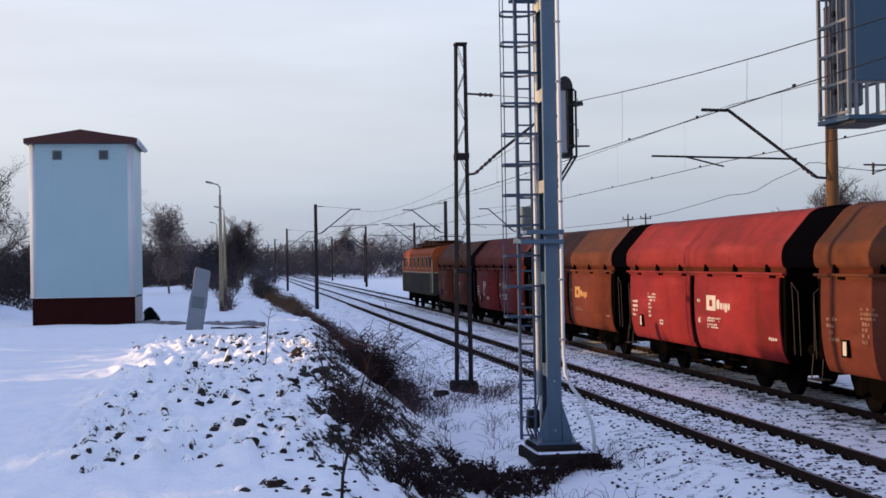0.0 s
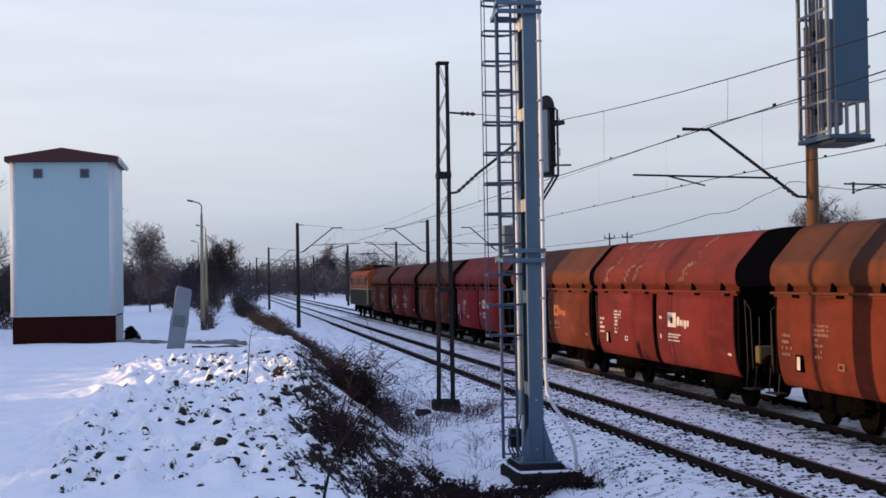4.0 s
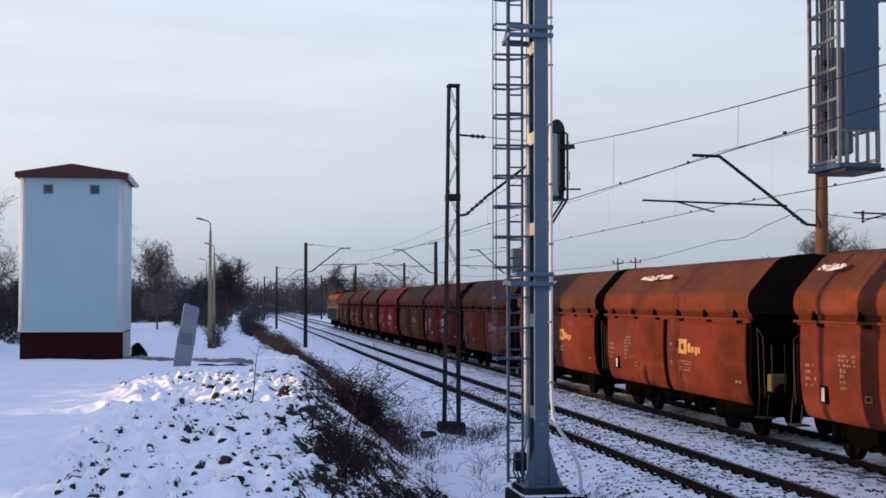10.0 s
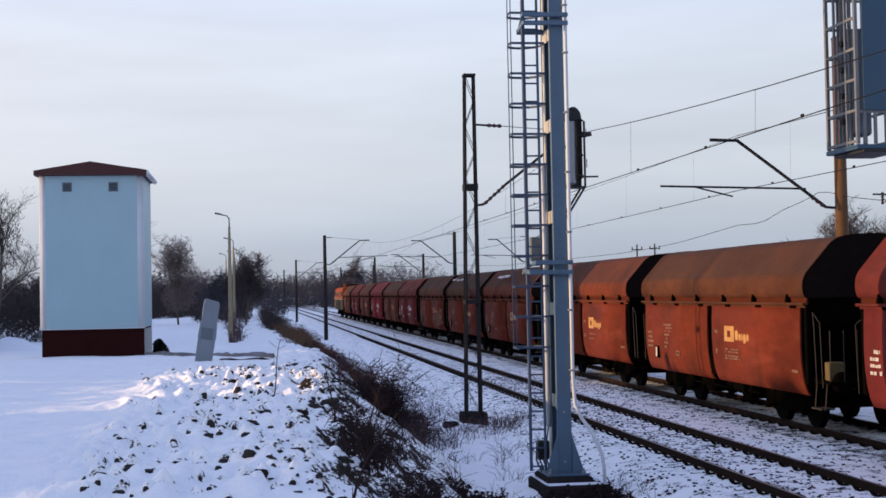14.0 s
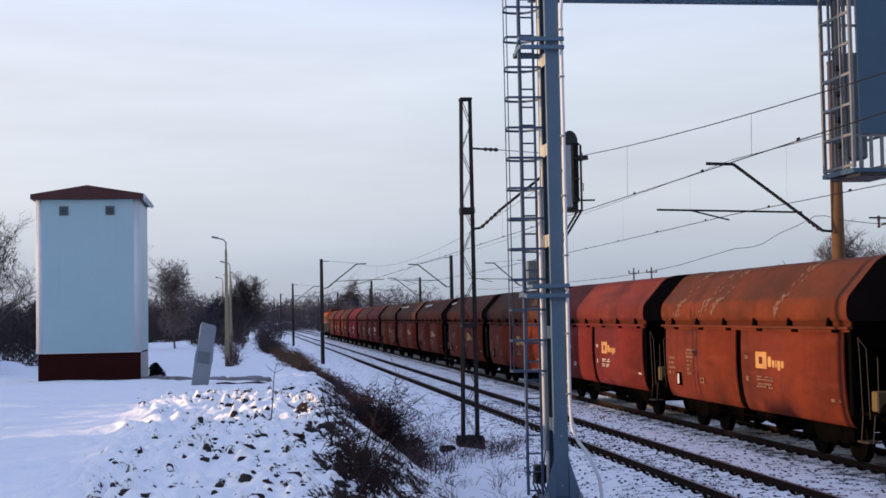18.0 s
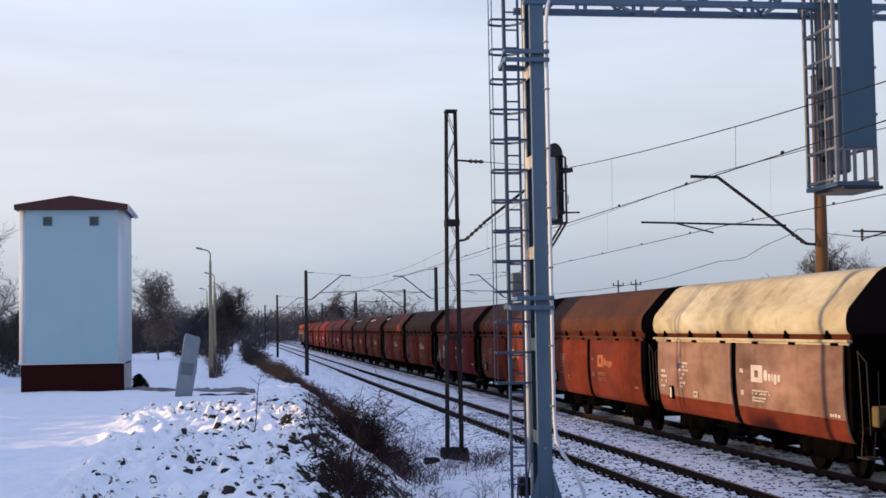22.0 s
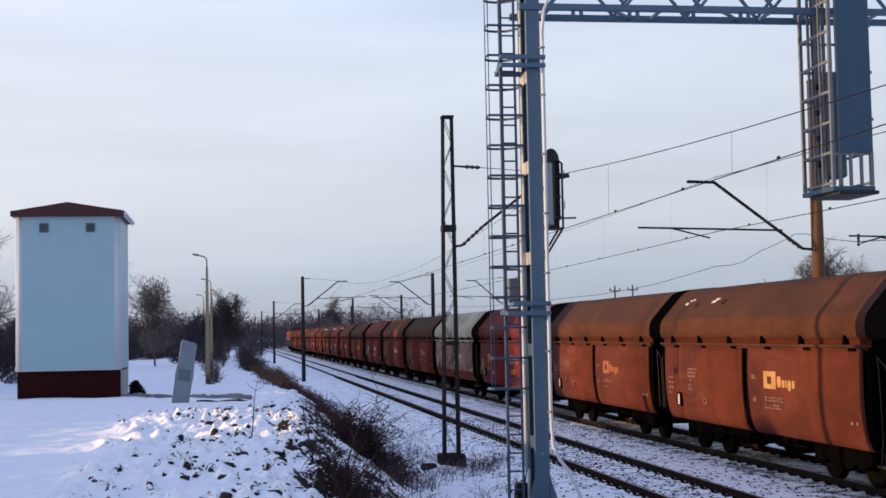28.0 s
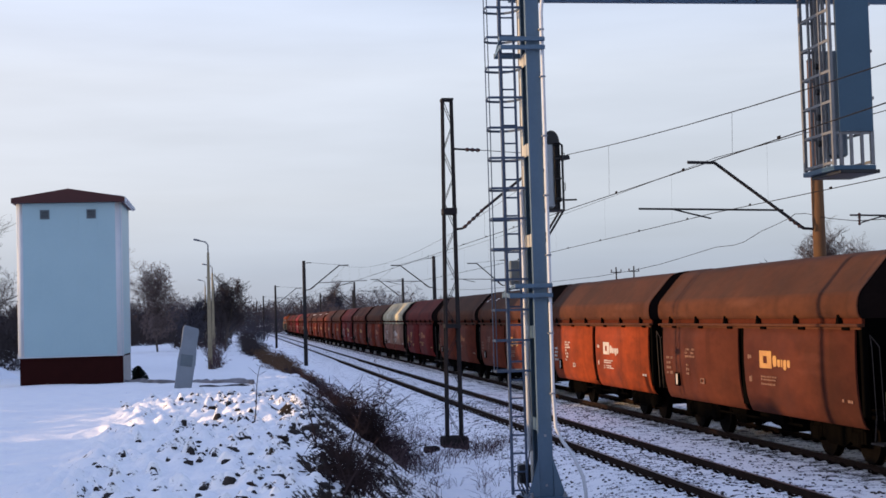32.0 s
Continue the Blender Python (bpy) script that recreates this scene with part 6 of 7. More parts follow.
    # dead grass round the mast's foot and on the far side of the ditch
    for k, (x, y, w, h, n) in enumerate(((5.9, 33.3, 1.5, 0.42, 90), (6.2, 33.9, 1.2, 0.36, 50), (5.5, 32.6, 1.6, 0.30, 50), (4.6, 32.7, 1.4, 0.36, 50), (4.1, 31.6, 1.4, 0.36, 50), (3.5, 31.0, 1.2, 0.5, 90), (3.4, 34.5, 1.2, 0.5, 90), (3.0, 37.0, 1.2, 0.6, 90), (3.0, 28.0, 0.9, 0.5, 70), (2.9, 46.0, 1.6, 0.6, 80), (3.1, 56.0, 1.8, 0.7, 80), (4.0, 36.6, 1.0, 0.35, 50))):
        build_bush(x, y, 0, w, h, 700 + k, n, 2, 0, STRAW, None, "tuft of purple-brown dead grass in the snow")
    # thin dead stalks scattered over the slope and the ditch
    rnd = random.Random(41)
    g = Geo()
    for i in range(900):
        x, y = rnd.uniform(2.2, 6.2), rnd.uniform(17, 46)
        if noise.noise(Vector((x * 0.9, y * 0.5, 8.0))) < rnd.uniform(-0.1, 0.5) - (0.25 if 26 < y < 38 and x < 5.4 else 0.0):
            continue
        z = ground_z(x, y)
        for _ in range(4):
            dx, dy, h = rnd.gauss(0, 0.09), rnd.gauss(0, 0.09), rnd.uniform(0.08, 0.32)
            g.tube([(x + dx * 0.4, y + dy * 0.4, z - 0.02), (x + dx, y + dy, z + h * 0.7), (x + dx * 2.2, y + dy * 2.2, z + h)], [0.005, 0.004, 0.002], 3, caps=False)
    tagged(part("dead_stalks", raw_mesh("dead_stalks", g.v, g.f, STRAW), None), "thin dead grass stalks sticking out of the snow", "dead grass", kind="stuff")
    # a broken branch on the slope
    g = Geo()
    g.tube([(2.75, 30.6, ground_z(2.75, 30.6) + 0.16), (3.1, 29.6, ground_z(3.1, 29.6) + 0.10), (3.45, 28.2, ground_z(3.45, 28.2) + 0.05), (3.85, 26.8, ground_z(3.85, 26.8) + 0.02)], [0.035, 0.03, 0.024, 0.012], 6)
    g.tube([(3.1, 29.6, ground_z(3.1, 29.6) + 0.10), (3.4, 29.4, ground_z(3.4, 29.4) + 0.35)], [0.014, 0.006], 5)
    tagged(part("fallen_branch", g, BARK), "broken bare branch lying on the snowy slope", "branch")
    # weeds with hanging seed heads at the gantry's foot
    for k, (x, y) in enumerate(((3.15, 18.6), (3.6, 19.4), (4.0, 20.2), (4.35, 21.0), (4.7, 21.6), (5.2, 22.0), (5.6, 22.1), (3.3, 20.6), (2.7, 18.0), (2.3, 17.0), (2.9, 19.4), (3.85, 21.2))):
        build_bush(x, y, 0, 0.75, 0.28, 500 + k, 44, 6, 44 * 6 * 4, BRAMBLE, DEADLEAF, "low dark weeds with withered leaves by the footing", thick=1.2, leaf=1.25)
    # single stems: foot, height, lean, thickness
    for k, (x, y, h, lean, r) in enumerate(((0.25, 19.2, 0.84, 0.12, 0.010), (0.95, 17.3, 0.74, -0.09, 0.014), (0.56, 8.7, 0.86, 0.30, 0.013), (1.0, 12.6, 0.85, 0.12, 0.012), (4.6, 37.0, 0.9, 0.15, 0.010), (-0.95, 92.0, 2.6, 0.25, 0.035), (1.75, 24.5, 0.6, 0.1, 0.008), (2.3, 22.5, 0.9, 0.2, 0.009), (1.35, 15.4, 0.7, 0.1, 0.009), (1.75, 17.5, 0.8, 0.22, 0.009), (2.1, 20.0, 0.7, -0.1, 0.008), (3.3, 27.0, 0.8, 0.2, 0.008))):
        rnd = random.Random(600 + k)
        z = ground_z(x, y) - 0.05
        g = Geo()
        pts = [(x + lean * u * u + 0.02 * math.sin(5 * u + k), y + 0.02 * math.sin(4 * u), z + h * u) for u in [q / 6 for q in range(7)]]
        g.tube(pts, [r * (1 - 0.65 * q / 6) for q in range(7)], 5)
        for q in range(6):
            b = Vector(pts[rnd.randrange(1, 6)])
            d = Vector((rnd.uniform(-1, 1), rnd.uniform(-0.5, 0.5), rnd.uniform(0.2, 1.2))).normalized() * h * rnd.uniform(0.10, 0.26)
            g.tube([b, b + d * 0.6, b + d + Vector((0, 0, 0.01))], [r * 0.4, r * 0.3, r * 0.15], 3, caps=False)
        t = tagged(empty("sapling"), "thin bare sapling standing in the snow", "sapling")
        tagged(part("stem", raw_mesh("stem", g.v, g.f, BRAMBLE), None, t), kind="stuff")


def rough_clod(g, x, y, w, h, rnd):
    """A jagged lump of earth, half sunk: half width w, height h."""
    n, o, turn = 12, rnd.uniform(0, 99), rnd.uniform(-0.4, 0.4)
    z = ground_z(x, y)
    vs = []
    for lv, k in ((-0.6, 1.05), (0.15, 1.0), (0.6, 0.82), (0.92, 0.5)):
        for j in range(n):
            a = 6.283 * j / n
            q = k * (1 + 0.9 * noise.noise(Vector((math.cos(a) * 1.7 + o, math.sin(a) * 1.7, lv * 0.7))))
            vs.append((x + w * q * math.cos(a), y + w * 0.9 * q * math.sin(a) + turn * w * math.cos(a), z + h * (lv + 0.5 * noise.noise(Vector((math.cos(a) * 2, math.sin(a) * 2 + o, lv))))))
    vs.append((x, y, z + h * 0.95))
    g.add(vs, [(a * n + j, a * n + (j + 1) % n, (a + 1) * n + (j + 1) % n, (a + 1) * n + j) for a in range(3) for j in range(n)] + [(3 * n + j, 3 * n + (j + 1) % n, 4 * n) for j in range(n)])


def snow_drift(g, x, y, w, h, rnd):
    """A soft swelling of the snow that runs out into the sheet: half width w, height h."""
    n, o, lean = 16, rnd.uniform(0, 99), rnd.uniform(-0.35, 0.35)
    vs = [(x, y - 0.15 * w, ground_z(x, y - 0.15 * w) + h)]
    for u in (0.2, 0.4, 0.6, 0.8, 1.0):
        for j in range(n):
            a = 6.283 * j / n
            q = u * (1 + 0.55 * noise.noise(Vector((math.cos(a) * 0.9 + o, math.sin(a) * 0.9, 0.2))))
            px, py = x + w * q * math.cos(a), y + w * (1.7 if math.sin(a) > 0 else 0.75) * q * math.sin(a) + lean * w * q * math.cos(a)
            vs.append((px, py, ground_z(px, py) + h * (1 - u * u) ** 2 * (1 + 0.5 * noise.noise(Vector((px * 14, py * 14, o)))) - 0.012 * u ** 4))
    g.add(vs, [(0, 1 + j, 1 + (j + 1) % n) for j in range(n)] + [(1 + a * n + j, 1 + (a + 1) * n + j, 1 + (a + 1) * n + (j + 1) % n, 1 + a * n + (j + 1) % n) for a in range(4) for j in range(n)])


def clods():
    """Dark lumps of earth that stick out of the snow on the heap; many stand for shaded pits."""
    rnd = random.Random(11)
    g = Geo()
    for i in range(1700):
        x, y = rnd.gauss(0.3, 0.85), rnd.uniform(11.5, 33)
        if x > 2.4 or x < -2.6:
            continue
        q = lump(x, y)
        if x < 0.7 and (q > 0.10 or lump(x, y - 0.12) > 0.3 or noise.noise(Vector((x * 0.9, y * 0.7, 5.5))) < rnd.uniform(-0.35, 0.25)):
            continue
        if x >= 0.7 and rnd.random() < 0.45 or 0.2 < x < 0.9 and 19.5 < y < 25.5:
            continue
        z = ground_z(x, y) + 0.004
        r = rnd.uniform(0.016, 0.038) * (1.7 if rnd.random() < 0.10 else 1) * (1.7 if x >= 0.7 and rnd.random() < 0.35 else 1)
        n = 7
        vs = [(x, y, z + r * 0.75)]
        for lv, k in ((0.45, 0.75), (-0.4, 1.0)):
            vs += [(x + r * k * rnd.uniform(0.8, 1.3) * 1.25 * math.cos(6.283 * j / n), y + r * k * rnd.uniform(0.8, 1.3) * math.sin(6.283 * j / n), z + r * lv) for j in range(n)]
        fs = [(0, 1 + j, 1 + (j + 1) % n) for j in range(n)] + [(1 + j, 1 + n + j, 1 + n + (j + 1) % n, 1 + (j + 1) % n) for j in range(n)]
        g.add(vs, fs)
    tagged(part("earth_clods", raw_mesh("earth_clods", g.v, g.f, SOIL), None), "dark clods of frozen earth in the snow, some standing for shaded creases", "clods", kind="stuff")
    # knobs of the heap: frozen clods under drifted snow, their dark fronts standing for shade
    drift, bare, spots = Geo(), Geo(), []
    for i in range(1200):
        near = i < 480
        x, y = (rnd.uniform(-1.35, 0.5), rnd.uniform(10.6, 16.2)) if near else (rnd.gauss(0.0, 0.75), rnd.uniform(15, 30))
        thin = noise.noise(Vector((x * 1.4, y * 0.6, 2.5))) < rnd.uniform(-0.35, 0.35) - (0.25 if near and 11.9 < y < 15.6 else 0.0)
        if not -1.9 < x < 1.2 or thin or any(abs(x - a) < 0.09 and abs(y - b) < 0.32 for a, b in spots):
            continue
        spots.append((x, y))
        r = 0.019 + 0.032 * rnd.random() ** 2.2
        snow_drift(drift, x, y + 0.8 * r, r * rnd.uniform(1.9, 3.2), r * rnd.uniform(1.5, 2.4), rnd)
        if rnd.random() < 0.70:
            rough_clod(bare, x, y - r * 0.7, r * rnd.uniform(0.7, 1.3), r * rnd.uniform(0.6, 1.3), rnd)
    for k in range(110):
        x, y = rnd.uniform(0.1, 0.95), rnd.uniform(9.3, 13.5)
        rough_clod(bare, x, y, 0.012 + 0.034 * rnd.random() ** 2, rnd.uniform(0.005, 0.016), rnd)
    tagged(part("clods_and_pit_shade", raw_mesh("clods_and_pit_shade", bare.v, bare.f, SOIL, True), None), "frozen earth clods of the turned-over heap, some standing for shaded pits", "clods", kind="stuff")
    tagged(part("clod_snow", raw_mesh("clod_snow", drift.v, drift.f, SNOW, True), None), "small drifts of snow on the earth clods", "snow", kind="stuff")
    # the large bare clods on the heap and along its brink, most doubling as shaded pits: x, y, half width in
    # centimetres
    for k, (x, y, r) in enumerate(((-2.05, 27.4, 10), (-0.98, 25.0, 7), (-0.36, 22.8, 12), (-0.92, 20.6, 6), (0.23, 19.5, 8), (-1.24, 13.6, 7), (-0.98, 13.6, 5), (-0.75, 13.4, 5), (-0.36, 15.3, 6), (-0.36, 14.1, 5), (-0.05, 15.1, 7),
                                   (0.06, 13.6, 6), (-0.47, 12.5, 8), (-0.23, 12.4, 6), (-0.06, 12.1, 8), (-0.89, 11.9, 6), (-0.67, 12.2, 5), (0.02, 11.2, 10), (0.19, 9.85, 11), (-0.02, 9.6, 6), (0.39, 9.6, 6),
                                   (0.59, 17.6, 12), (0.52, 16.2, 11), (0.48, 13.2, 9), (0.62, 14.0, 10), (0.74, 12.3, 9), (0.85, 19.5, 9))):
        rd = random.Random(k + 60)
        q = r * 0.0066
        c, d = Geo(), Geo()
        rough_clod(c, x, y, q, q * rd.uniform(0.5, 0.72), rd)
        snow_drift(d, x + rd.uniform(-0.3, 0.3) * q, y + 1.45 * q, q * 2.1, q * rd.uniform(0.85, 1.1), rd)
        e = tagged(empty("earth_clod"), "tan frozen clod of earth under a little snow" if k in (2, 17, 18) else "dark frozen clod under a little snow, doubling as a shaded pit", "clod", "bare clods on the heap")
        part("clod", raw_mesh("clod", c.v, c.f, CLOD if k in (2, 17, 18, 21) else SOIL, True), None, e)
        part("snow_cap", raw_mesh("snow_cap", d.v, d.f, SNOW, True), None, e, "thin drift of snow")
    # dark slivers along the sleepers' edges, standing for the edges and their shadows
    sl = Geo()
    for xc, y1 in ((TRACK1, 62), (TRACK2, 45)):
        for i in range(int((y1 - 12.3) / 0.6)):
            for side in (-0.15, 0.15):
                for _ in range(rnd.randrange(2, 5)):
                    a, y = rnd.uniform(-1.25, 1.2), 12.3 + 0.6 * i + side + rnd.uniform(-0.04, 0.04)
                    n, z = rnd.uniform(0.06, 0.24), ground_z(xc + a, y)
                    sl.add([(xc + a - n, y, z - 0.01), (xc + a - n * 0.3, y - 0.02, z + 0.008), (xc + a + n, y + 0.01, z - 0.01), (xc + a + n * 0.2, y + 0.03, z + 0.010)], [(0, 1, 2, 3)])
    tagged(part("sleeper_edge_shade", raw_mesh("sleeper_edge_shade", sl.v, sl.f, SOIL), None), "dark slivers for sleeper edges and their shadows in the snow", "snow slits", kind="stuff")
    h = Geo()
    for i in range(2800):
        x, y = rnd.choice((rnd.uniform(5.4, 7.4), rnd.uniform(9.2, 11.2), rnd.uniform(7.75, 8.85))), rnd.uniform(15, 50)
        r = rnd.uniform(0.010, 0.026)
        z = ground_z(x, y)
        h.box(x - r, x + r, y - r * 1.4, y + r * 1.4, z - r, z + r * 0.8, r * 0.4)
    tagged(part("ballast_stones", raw_mesh("ballast_stones", h.v, h.f, SOIL), None), "loose ballast stones in thin snow", "ballast", kind="stuff")


def slivers(g, rnd, n, cx, cy, cz, rx, ry, rz, s0, s1, up=0.6, wd=0.13):
    """Fine twigs in an uneven round crown."""
    for _ in range(n):
        a, b = rnd.uniform(0, 6.283), rnd.uniform(-1, 1)
        q = rnd.random() ** 0.45 * (0.82 + 0.3 * noise.noise(Vector((cx + 1.6 * math.cos(a), cy + 1.6 * math.sin(a), b * 2.0))))
        h = math.sqrt(1 - b * b)
        c = Vector((cx + rx * q * h * math.cos(a), cy + ry * q * h * math.sin(a), cz + rz * q * b))
        s = rnd.uniform(s0, s1)
        d = Vector((rnd.uniform(-1, 1), rnd.uniform(-1, 1), rnd.uniform(-0.4, 1) + up)).normalized() * s
        o = d.orthogonal().normalized()
        o.rotate(Matrix.Rotation(rnd.uniform(0, 3.14), 3, d.normalized()))
        o = o * s * wd
        g.add([tuple(c - d), tuple(c + o), tuple(c + d), tuple(c - o)], [(0, 1, 2, 3)])


def build_woods():
    """Bare woods at a distance: trees of a few shapes, joined."""
    shapes = []
    for k in range(6):
        rnd = random.Random(900 + k)
        g = Geo()
        if k < 4:
            grow(g, g, Vector((0, 0, 0)), Vector((0, 0, 1)), 1.0, 0.016, 0, rnd, 0.0, None, 0.006, (11, 6, 3))
        for j in range(6 if k < 4 else 10):
            a = rnd.uniform(0, 6.28)
            grow(g, g, Vector((0.2 * math.cos(a), 0.2 * math.sin(a), 0)), Vector((0.5 * math.cos(a), 0.5 * math.sin(a), 1)).normalized(), rnd.uniform(0.25, 0.5), 0.008, 1, rnd, 0.0, None, 0.006, (0, 5, 3))
        shapes.append((np.array(g.v), g.f))
    def wood(name, spots, label, mat):
        vs, fs, k = [], [], 0
        for x, y, z, h, wd, i, rot in spots:
            v, f = shapes[i]
            c, s = math.cos(rot), math.sin(rot)
            a = np.column_stack([(v[:, 0] * c - v[:, 1] * s) * h * wd + x, (v[:, 0] * s + v[:, 1] * c) * h * wd + y, v[:, 2] * h + z])
            vs.append(a)
            fs.extend([tuple(q + k for q in face) for face in f])
            k += len(v)
        me = raw_mesh(name, np.concatenate(vs).tolist(), fs, mat)
        tagged(new(name, me), label, "woods", kind="stuff")
    rnd = random.Random(77)
    def spots(n, xs, ys, hs, z=0.0):
        return [(rnd.uniform(*xs), rnd.uniform(*ys), z - 0.3, rnd.uniform(*hs) * 0.68, rnd.uniform(1.1, 1.7), rnd.randrange(6), rnd.uniform(0, 6.28)) for _ in range(n)]
    wood("far_woods", spots(90, (-40, 32), (330, 420), (6.5, 10)) + spots(80, (28, 120), (260, 400), (4.0, 6.6)) + spots(50, (-60, 5), (230, 320), (4, 8)), "far bare woods along the line", WOODFAR)
    wood("woods_beside_path", spots(70, (-50, -9), (185, 240), (4.5, 8.5), 0.2) + spots(50, (-50, -12), (75, 118), (3.5, 6.5), 0.3) + spots(24, (-15, -7), (165, 190), (3, 5.5), 0.2), "bare woods and thicket beyond the path", TWIG)
    wood("trees_beyond_train", spots(9, (58, 72), (140, 175), (7, 10)), "bare trees beyond the train", TWIG)
    # undergrowth and crowns too fine to tell apart
    g = Geo()
    for i in range(150):
        x, y = rnd.uniform(-60, 48), rnd.uniform(290, 380)
        hh = rnd.uniform(4.2, 6.6) + 1.6 * noise.noise(Vector((x * 0.06, 1, 1)))
        slivers(g, rnd, 420, x, y, -0.5 + hh * 0.8, rnd.uniform(3, 5), 4, hh, 0.3, 0.7, 0.3, 0.11)
    for i in range(60):
        x, y = rnd.uniform(34, 130), rnd.uniform(260, 380)
        slivers(g, rnd, 130, x, y, 0.8, 4, 4, rnd.uniform(1.5, 3.2), 0.5, 1.0)
    for i in range(10):
        x, y = rnd.uniform(-6, 26), rnd.uniform(270, 300)
        slivers(g, rnd, 260, x, y, 3.6, 2.6, 2.6, rnd.uniform(3.0, 4.6), 0.35, 0.8)
    tagged(part("distant_undergrowth", raw_mesh("distant_undergrowth", g.v, g.f, WOODFAR), None), "hazy grey-brown far woods along the line", "woods", kind="stuff")
    g = Geo()
    for i in range(46):
        x, y = rnd.uniform(-46, -8), rnd.uniform(180, 215)
        slivers(g, rnd, 330, x, y, 1.2, 2.6, 2.2, rnd.uniform(1.8, 3.4), 0.25, 0.6)
    for i in range(26):
        x, y = rnd.uniform(-24, -12), rnd.uniform(84, 98)
        slivers(g, rnd, 480, x, y, 1.8, 1.4, 1.2, rnd.uniform(1.8, 3.2), 0.12, 0.32)
    for i in range(16):
        x, y = rnd.uniform(-5.2, -0.4) - 0.4, rnd.uniform(128, 160)
        slivers(g, rnd, 260, x, y, 1.3, 1.1, 1.2, rnd.uniform(1.0, 2.0), 0.15, 0.36)
    tagged(part("brown_thicket", raw_mesh("brown_thicket", g.v, g.f, TWIG), None), "dense brown thicket of bare twigs at the field's edge", "thicket", kind="stuff")
    g = Geo()
    for i in range(26):
        y = 68 + 2.0 * i
        if noise.noise(Vector((y * 0.11, 3.3, 0.5))) < -0.05:
            continue
        x = 2.4 + 0.5 * math.sin(y * 0.55) - 0.006 * (y - 68)
        slivers(g, rnd, rnd.randrange(60, 230), x, y, ground_z(x, y) + 0.2, rnd.uniform(0.4, 1.0), 1.2, rnd.uniform(0.3, 1.1), 0.06, 0.22, 0.8, 0.09)
    tagged(part("russet_scrub", raw_mesh("russet_scrub", g.v, g.f, DRYGRASS), None), "russet dry scrub along the bank", "scrub", kind="stuff")
    # small evergreen by the hut, in one mesh with the added unseen hedge
    g = Geo()
    for k in range(1100):
        u, a = rnd.random() ** 1.3, rnd.uniform(0, 6.283)
        rr = math.sqrt(max(0, 1 - u * u)) * 0.29 * math.sqrt(rnd.random()) * (0.7 + 0.5 * math.sin(a * 3 + u * 5))
        c = Vector((-3.45 + rr * math.cos(a), 52.5 + rr * math.sin(a), 0.85 + u * 0.58))
        d = Vector((math.cos(a), math.sin(a), rnd.uniform(-0.5, 0.5))).normalized() * 0.07
        o = d.orthogonal().normalized() * 0.03
        g.add([tuple(c - d), tuple(c + o), tuple(c + d), tuple(c - o)], [(0, 1, 2, 3)])
    # tall unseen evergreen belt and hedge, added on the sun's side to cast shade
    for n, xr, yr, hr in ((60, (-34, -24), (57, 93), (12.5, 15)), (70, (-38, -33), (93, 165), (8.5, 12.5)), (80, (-70, -62), (165, 330), (11.5, 16.0)), (150, (-27.5, -24.5), (-14, 57), (5.4, 5.9))):
        for i in range(n):
            x = rnd.uniform(*xr)
            y = yr[0] + (yr[1] - yr[0]) * (i + rnd.random()) / n
            # hedge lowered over two stretches to let the sun through
            h = rnd.uniform(*hr) - (1.2 if n > 100 and 20.5 < y < 28.0 else 0) - (0.9 if n > 100 and 44.5 < y < 53 else 0)
            z = 1.0 if n > 100 else bank_z(x, y)
            for k in range(90 if n > 100 else 260):
                u = rnd.random()
                rr = ((1 - 0.5 * u) * 0.7 if n > 100 else (1 - u * u) * 0.2 * h) * rnd.uniform(0.3, 1.0)
                a = rnd.uniform(0, 6.283)
                c = Vector((x + rr * math.cos(a), y + rr * math.sin(a), z + u * (h - z if n > 100 else h)))
                s = rnd.uniform(0.25, 0.5) * (1 if n > 100 else 1.7)
                d = Vector((rnd.uniform(-1, 1), rnd.uniform(-1, 1), rnd.uniform(-0.7, 0.3))).normalized() * s
                o = d.orthogonal().normalized() * s * 0.6
                g.add([tuple(c - d), tuple(c + o), tuple(c + d), tuple(c - o)], [(0, 1, 2, 3)])
    tagged(part("evergreens_and_shade_belt", raw_mesh("evergreens_and_shade_belt", g.v, g.f, FIR), None), "dark evergreen shrub, with unseen hedge and belt added for shade", "thicket", kind="stuff")


def snow_mound():
    g = Geo()
    n = 22
    rows = [[(-11.6 + 1.6 * r * math.cos(6.283 * k / n) * (1 + 0.2 * noise.noise(Vector((math.cos(6.283 * k / n), math.sin(6.283 * k / n), 3)))), 70.0 + 1.2 * r * math.sin(6.283 * k / n),
              bank_z(-11, 70) - 0.12 + 0.75 * (1 - r * r) + 0.1 * noise.noise(Vector((r * 3, k * 0.6, 1)))) for k in range(n)] for r in (1.0, 0.8, 0.6, 0.4, 0.2, 0.05)]
    g.add([p for row in rows for p in row], [(i * n + k, i * n + (k + 1) % n, (i + 1) * n + (k + 1) % n, (i + 1) * n + k) for i in range(5) for k in range(n)] + [tuple(range(5 * n, 6 * n))])
    tagged(part("snow_mound", g, SNOWCAP, None, smooth=True), "low heap of old snow in the field", "snow heap")


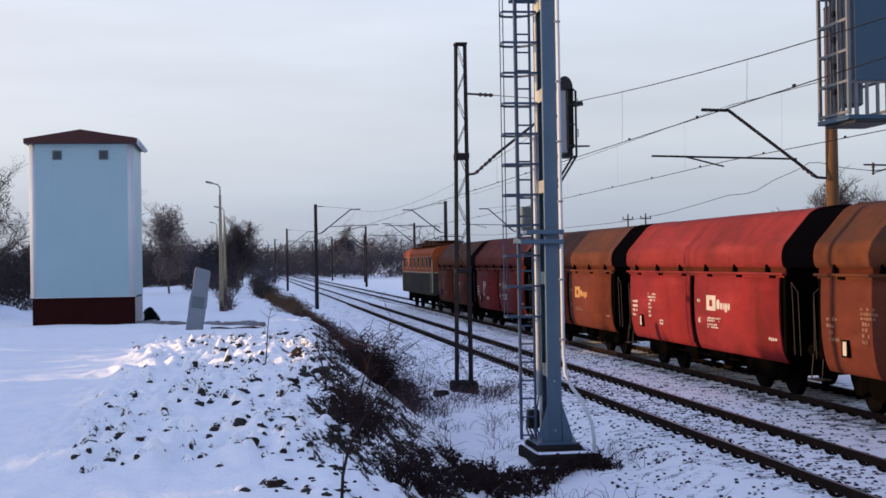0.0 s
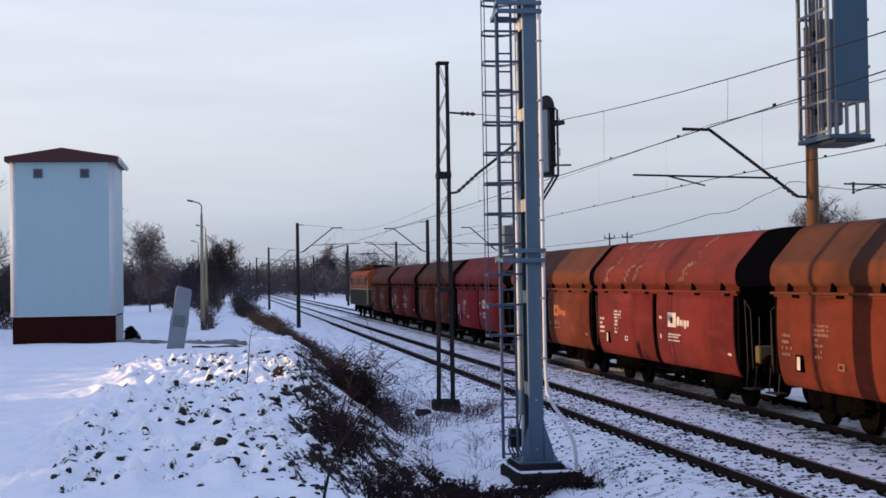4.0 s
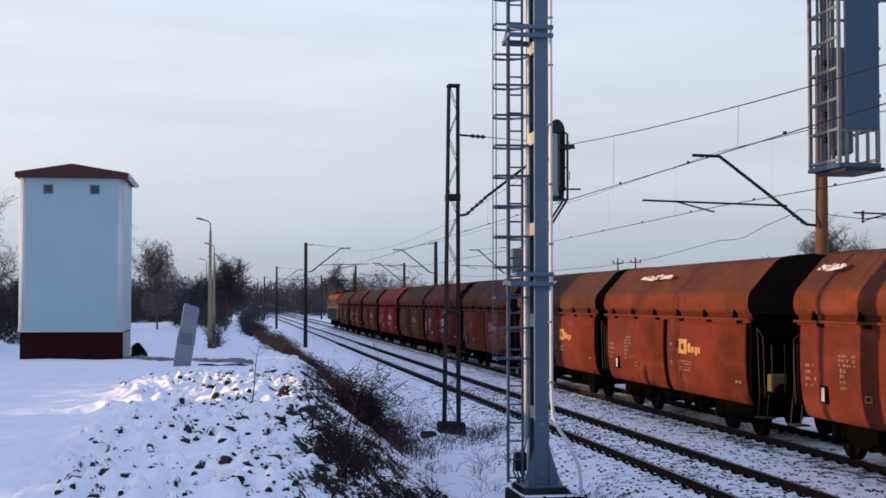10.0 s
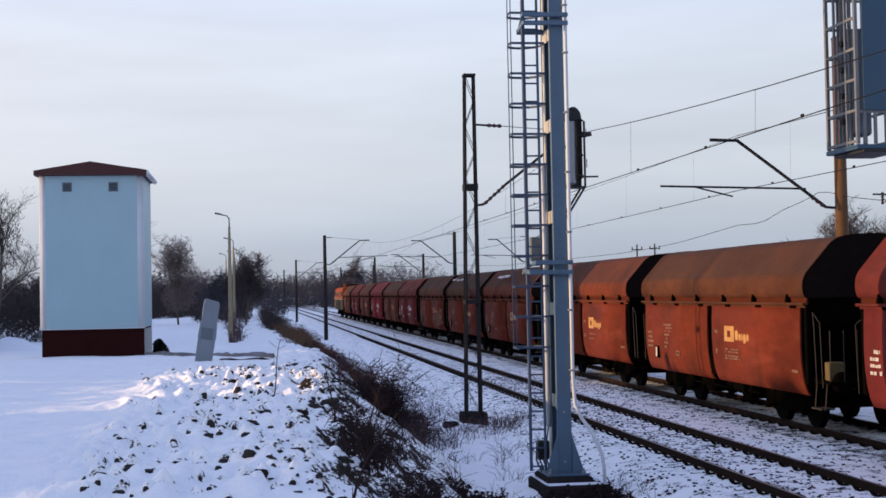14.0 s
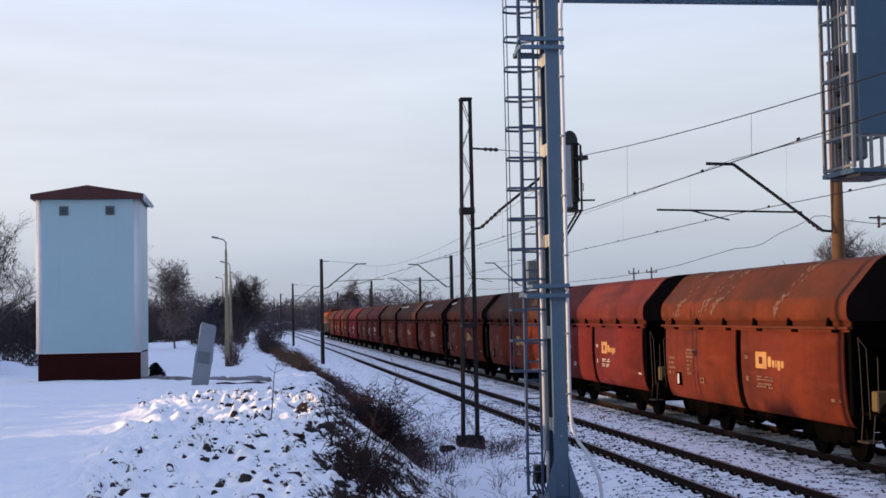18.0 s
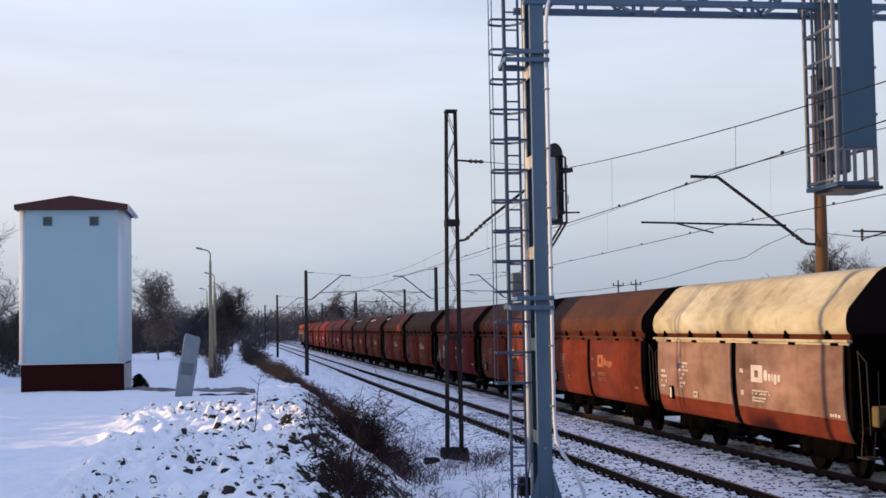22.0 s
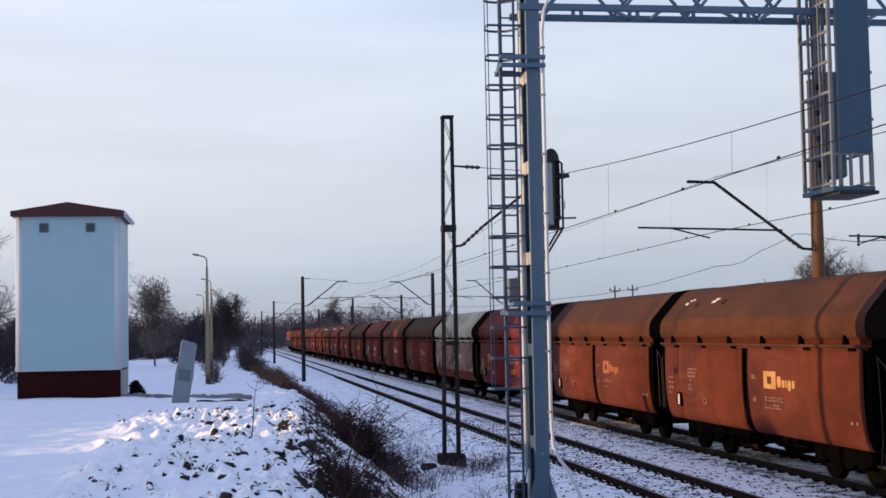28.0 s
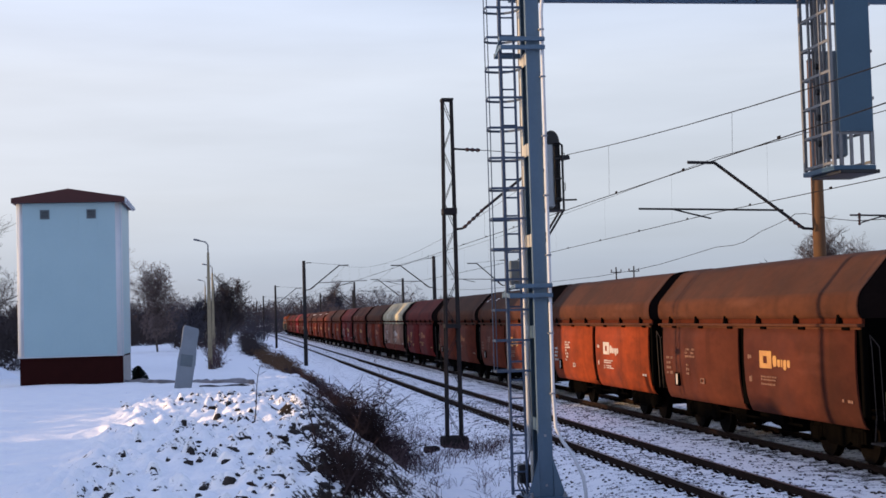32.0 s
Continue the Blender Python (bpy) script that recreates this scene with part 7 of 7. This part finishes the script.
snow_mound()
plant_bank()
clods()
build_woods()
build_tree("tree", -11.6, 66, 0.7, 5.6, 5, 0.006, (12, 8, 6, 4), r=0.09, fluff=((1600, 0.9, 1.6, 2.2, 0.06, 0.2),))
build_tree("tree", -8.3, 80, 0.6, 6.2, 9, 0.005, (12, 8, 6, 4), r=0.06, mat=TWIGLIT)
build_tree("tree", -6.7, 128, 0.3, 5.9, 21, 0.010, (20, 9, 6, 3), label="round-crowned bare birch at the wood's edge", r=0.10, mat=TWIGLIT, fluff=((2300, 1.0, 1.9, 2.8, 0.09, 0.26), (1300, 0.45, 2.0, 1.8, 0.12, 0.3)))
build_tree("tree", -0.75, 122, 0.3, 5.2, 22, 0.014, (18, 9, 6, 3), mat=TWIG, label="dark round-crowned bare tree beside the path", fluff=((3400, 0.80, 1.35, 2.3, 0.08, 0.24),))
build_tree("tree", -2.2, 126, 0.3, 4.0, 24, 0.012, (16, 8, 6, 3), mat=TWIG, fluff=((1600, 0.75, 1.2, 1.7, 0.10, 0.28),))
build_tree("tree", -3.3, 112, 0.3, 3.5, 23, 0.012, (16, 8, 6, 3), mat=WOODFAR, fluff=((1200, 0.6, 1.3, 1.6, 0.12, 0.3),))
build_tree("tree", 65.8, 150, -0.5, 9.4, 31, 0.010, (18, 9, 7, 3), mat=TWIG, fluff=((2300, 1.0, 3.7, 2.5, 0.12, 0.36),))
build_tree("tree", 71.5, 153, -0.5, 8.2, 35, 0.010, (14, 8, 6, 3), mat=TWIG, fluff=((1500, 1.0, 3.0, 2.0, 0.14, 0.42),))
build_tree("tree", 21.0, 300, -0.5, 9.0, 33, 0.02, (14, 7, 5, 3), mat=WOODFAR, fluff=((1600, 0.7, 3.2, 3.4, 0.3, 0.8),))
# added post out of view, there only for its upright shadow on the train
build_street_lamp(25.65, -7.6, 7.4, 1.3)

# ---- track pieces ----
build_track("railway_track_near", TRACK1, -60, 900, 150, 12.3)
build_track("railway_track_far", TRACK2, -60, 900, 110, 12.3)


def motions():
    """The train draws away along the far track; metres run since the start."""
    run = [(0, 0), (2, 13.73), (4, 27.29), (6, 40.68), (8, 53.92), (10, 67.01), (12, 79.96), (14, 92.82), (16, 105.61), (18, 118.39), (20, 131.20),
           (22, 144.09), (24, 157.10), (26, 170.28), (28, 183.65), (30, 197.20), (32, 210.93)]
    for thing, yc in TRAIN:
        walk(thing, [(t, pose(TRACK2, yc + s, 0)) for t, s in run])


motions()
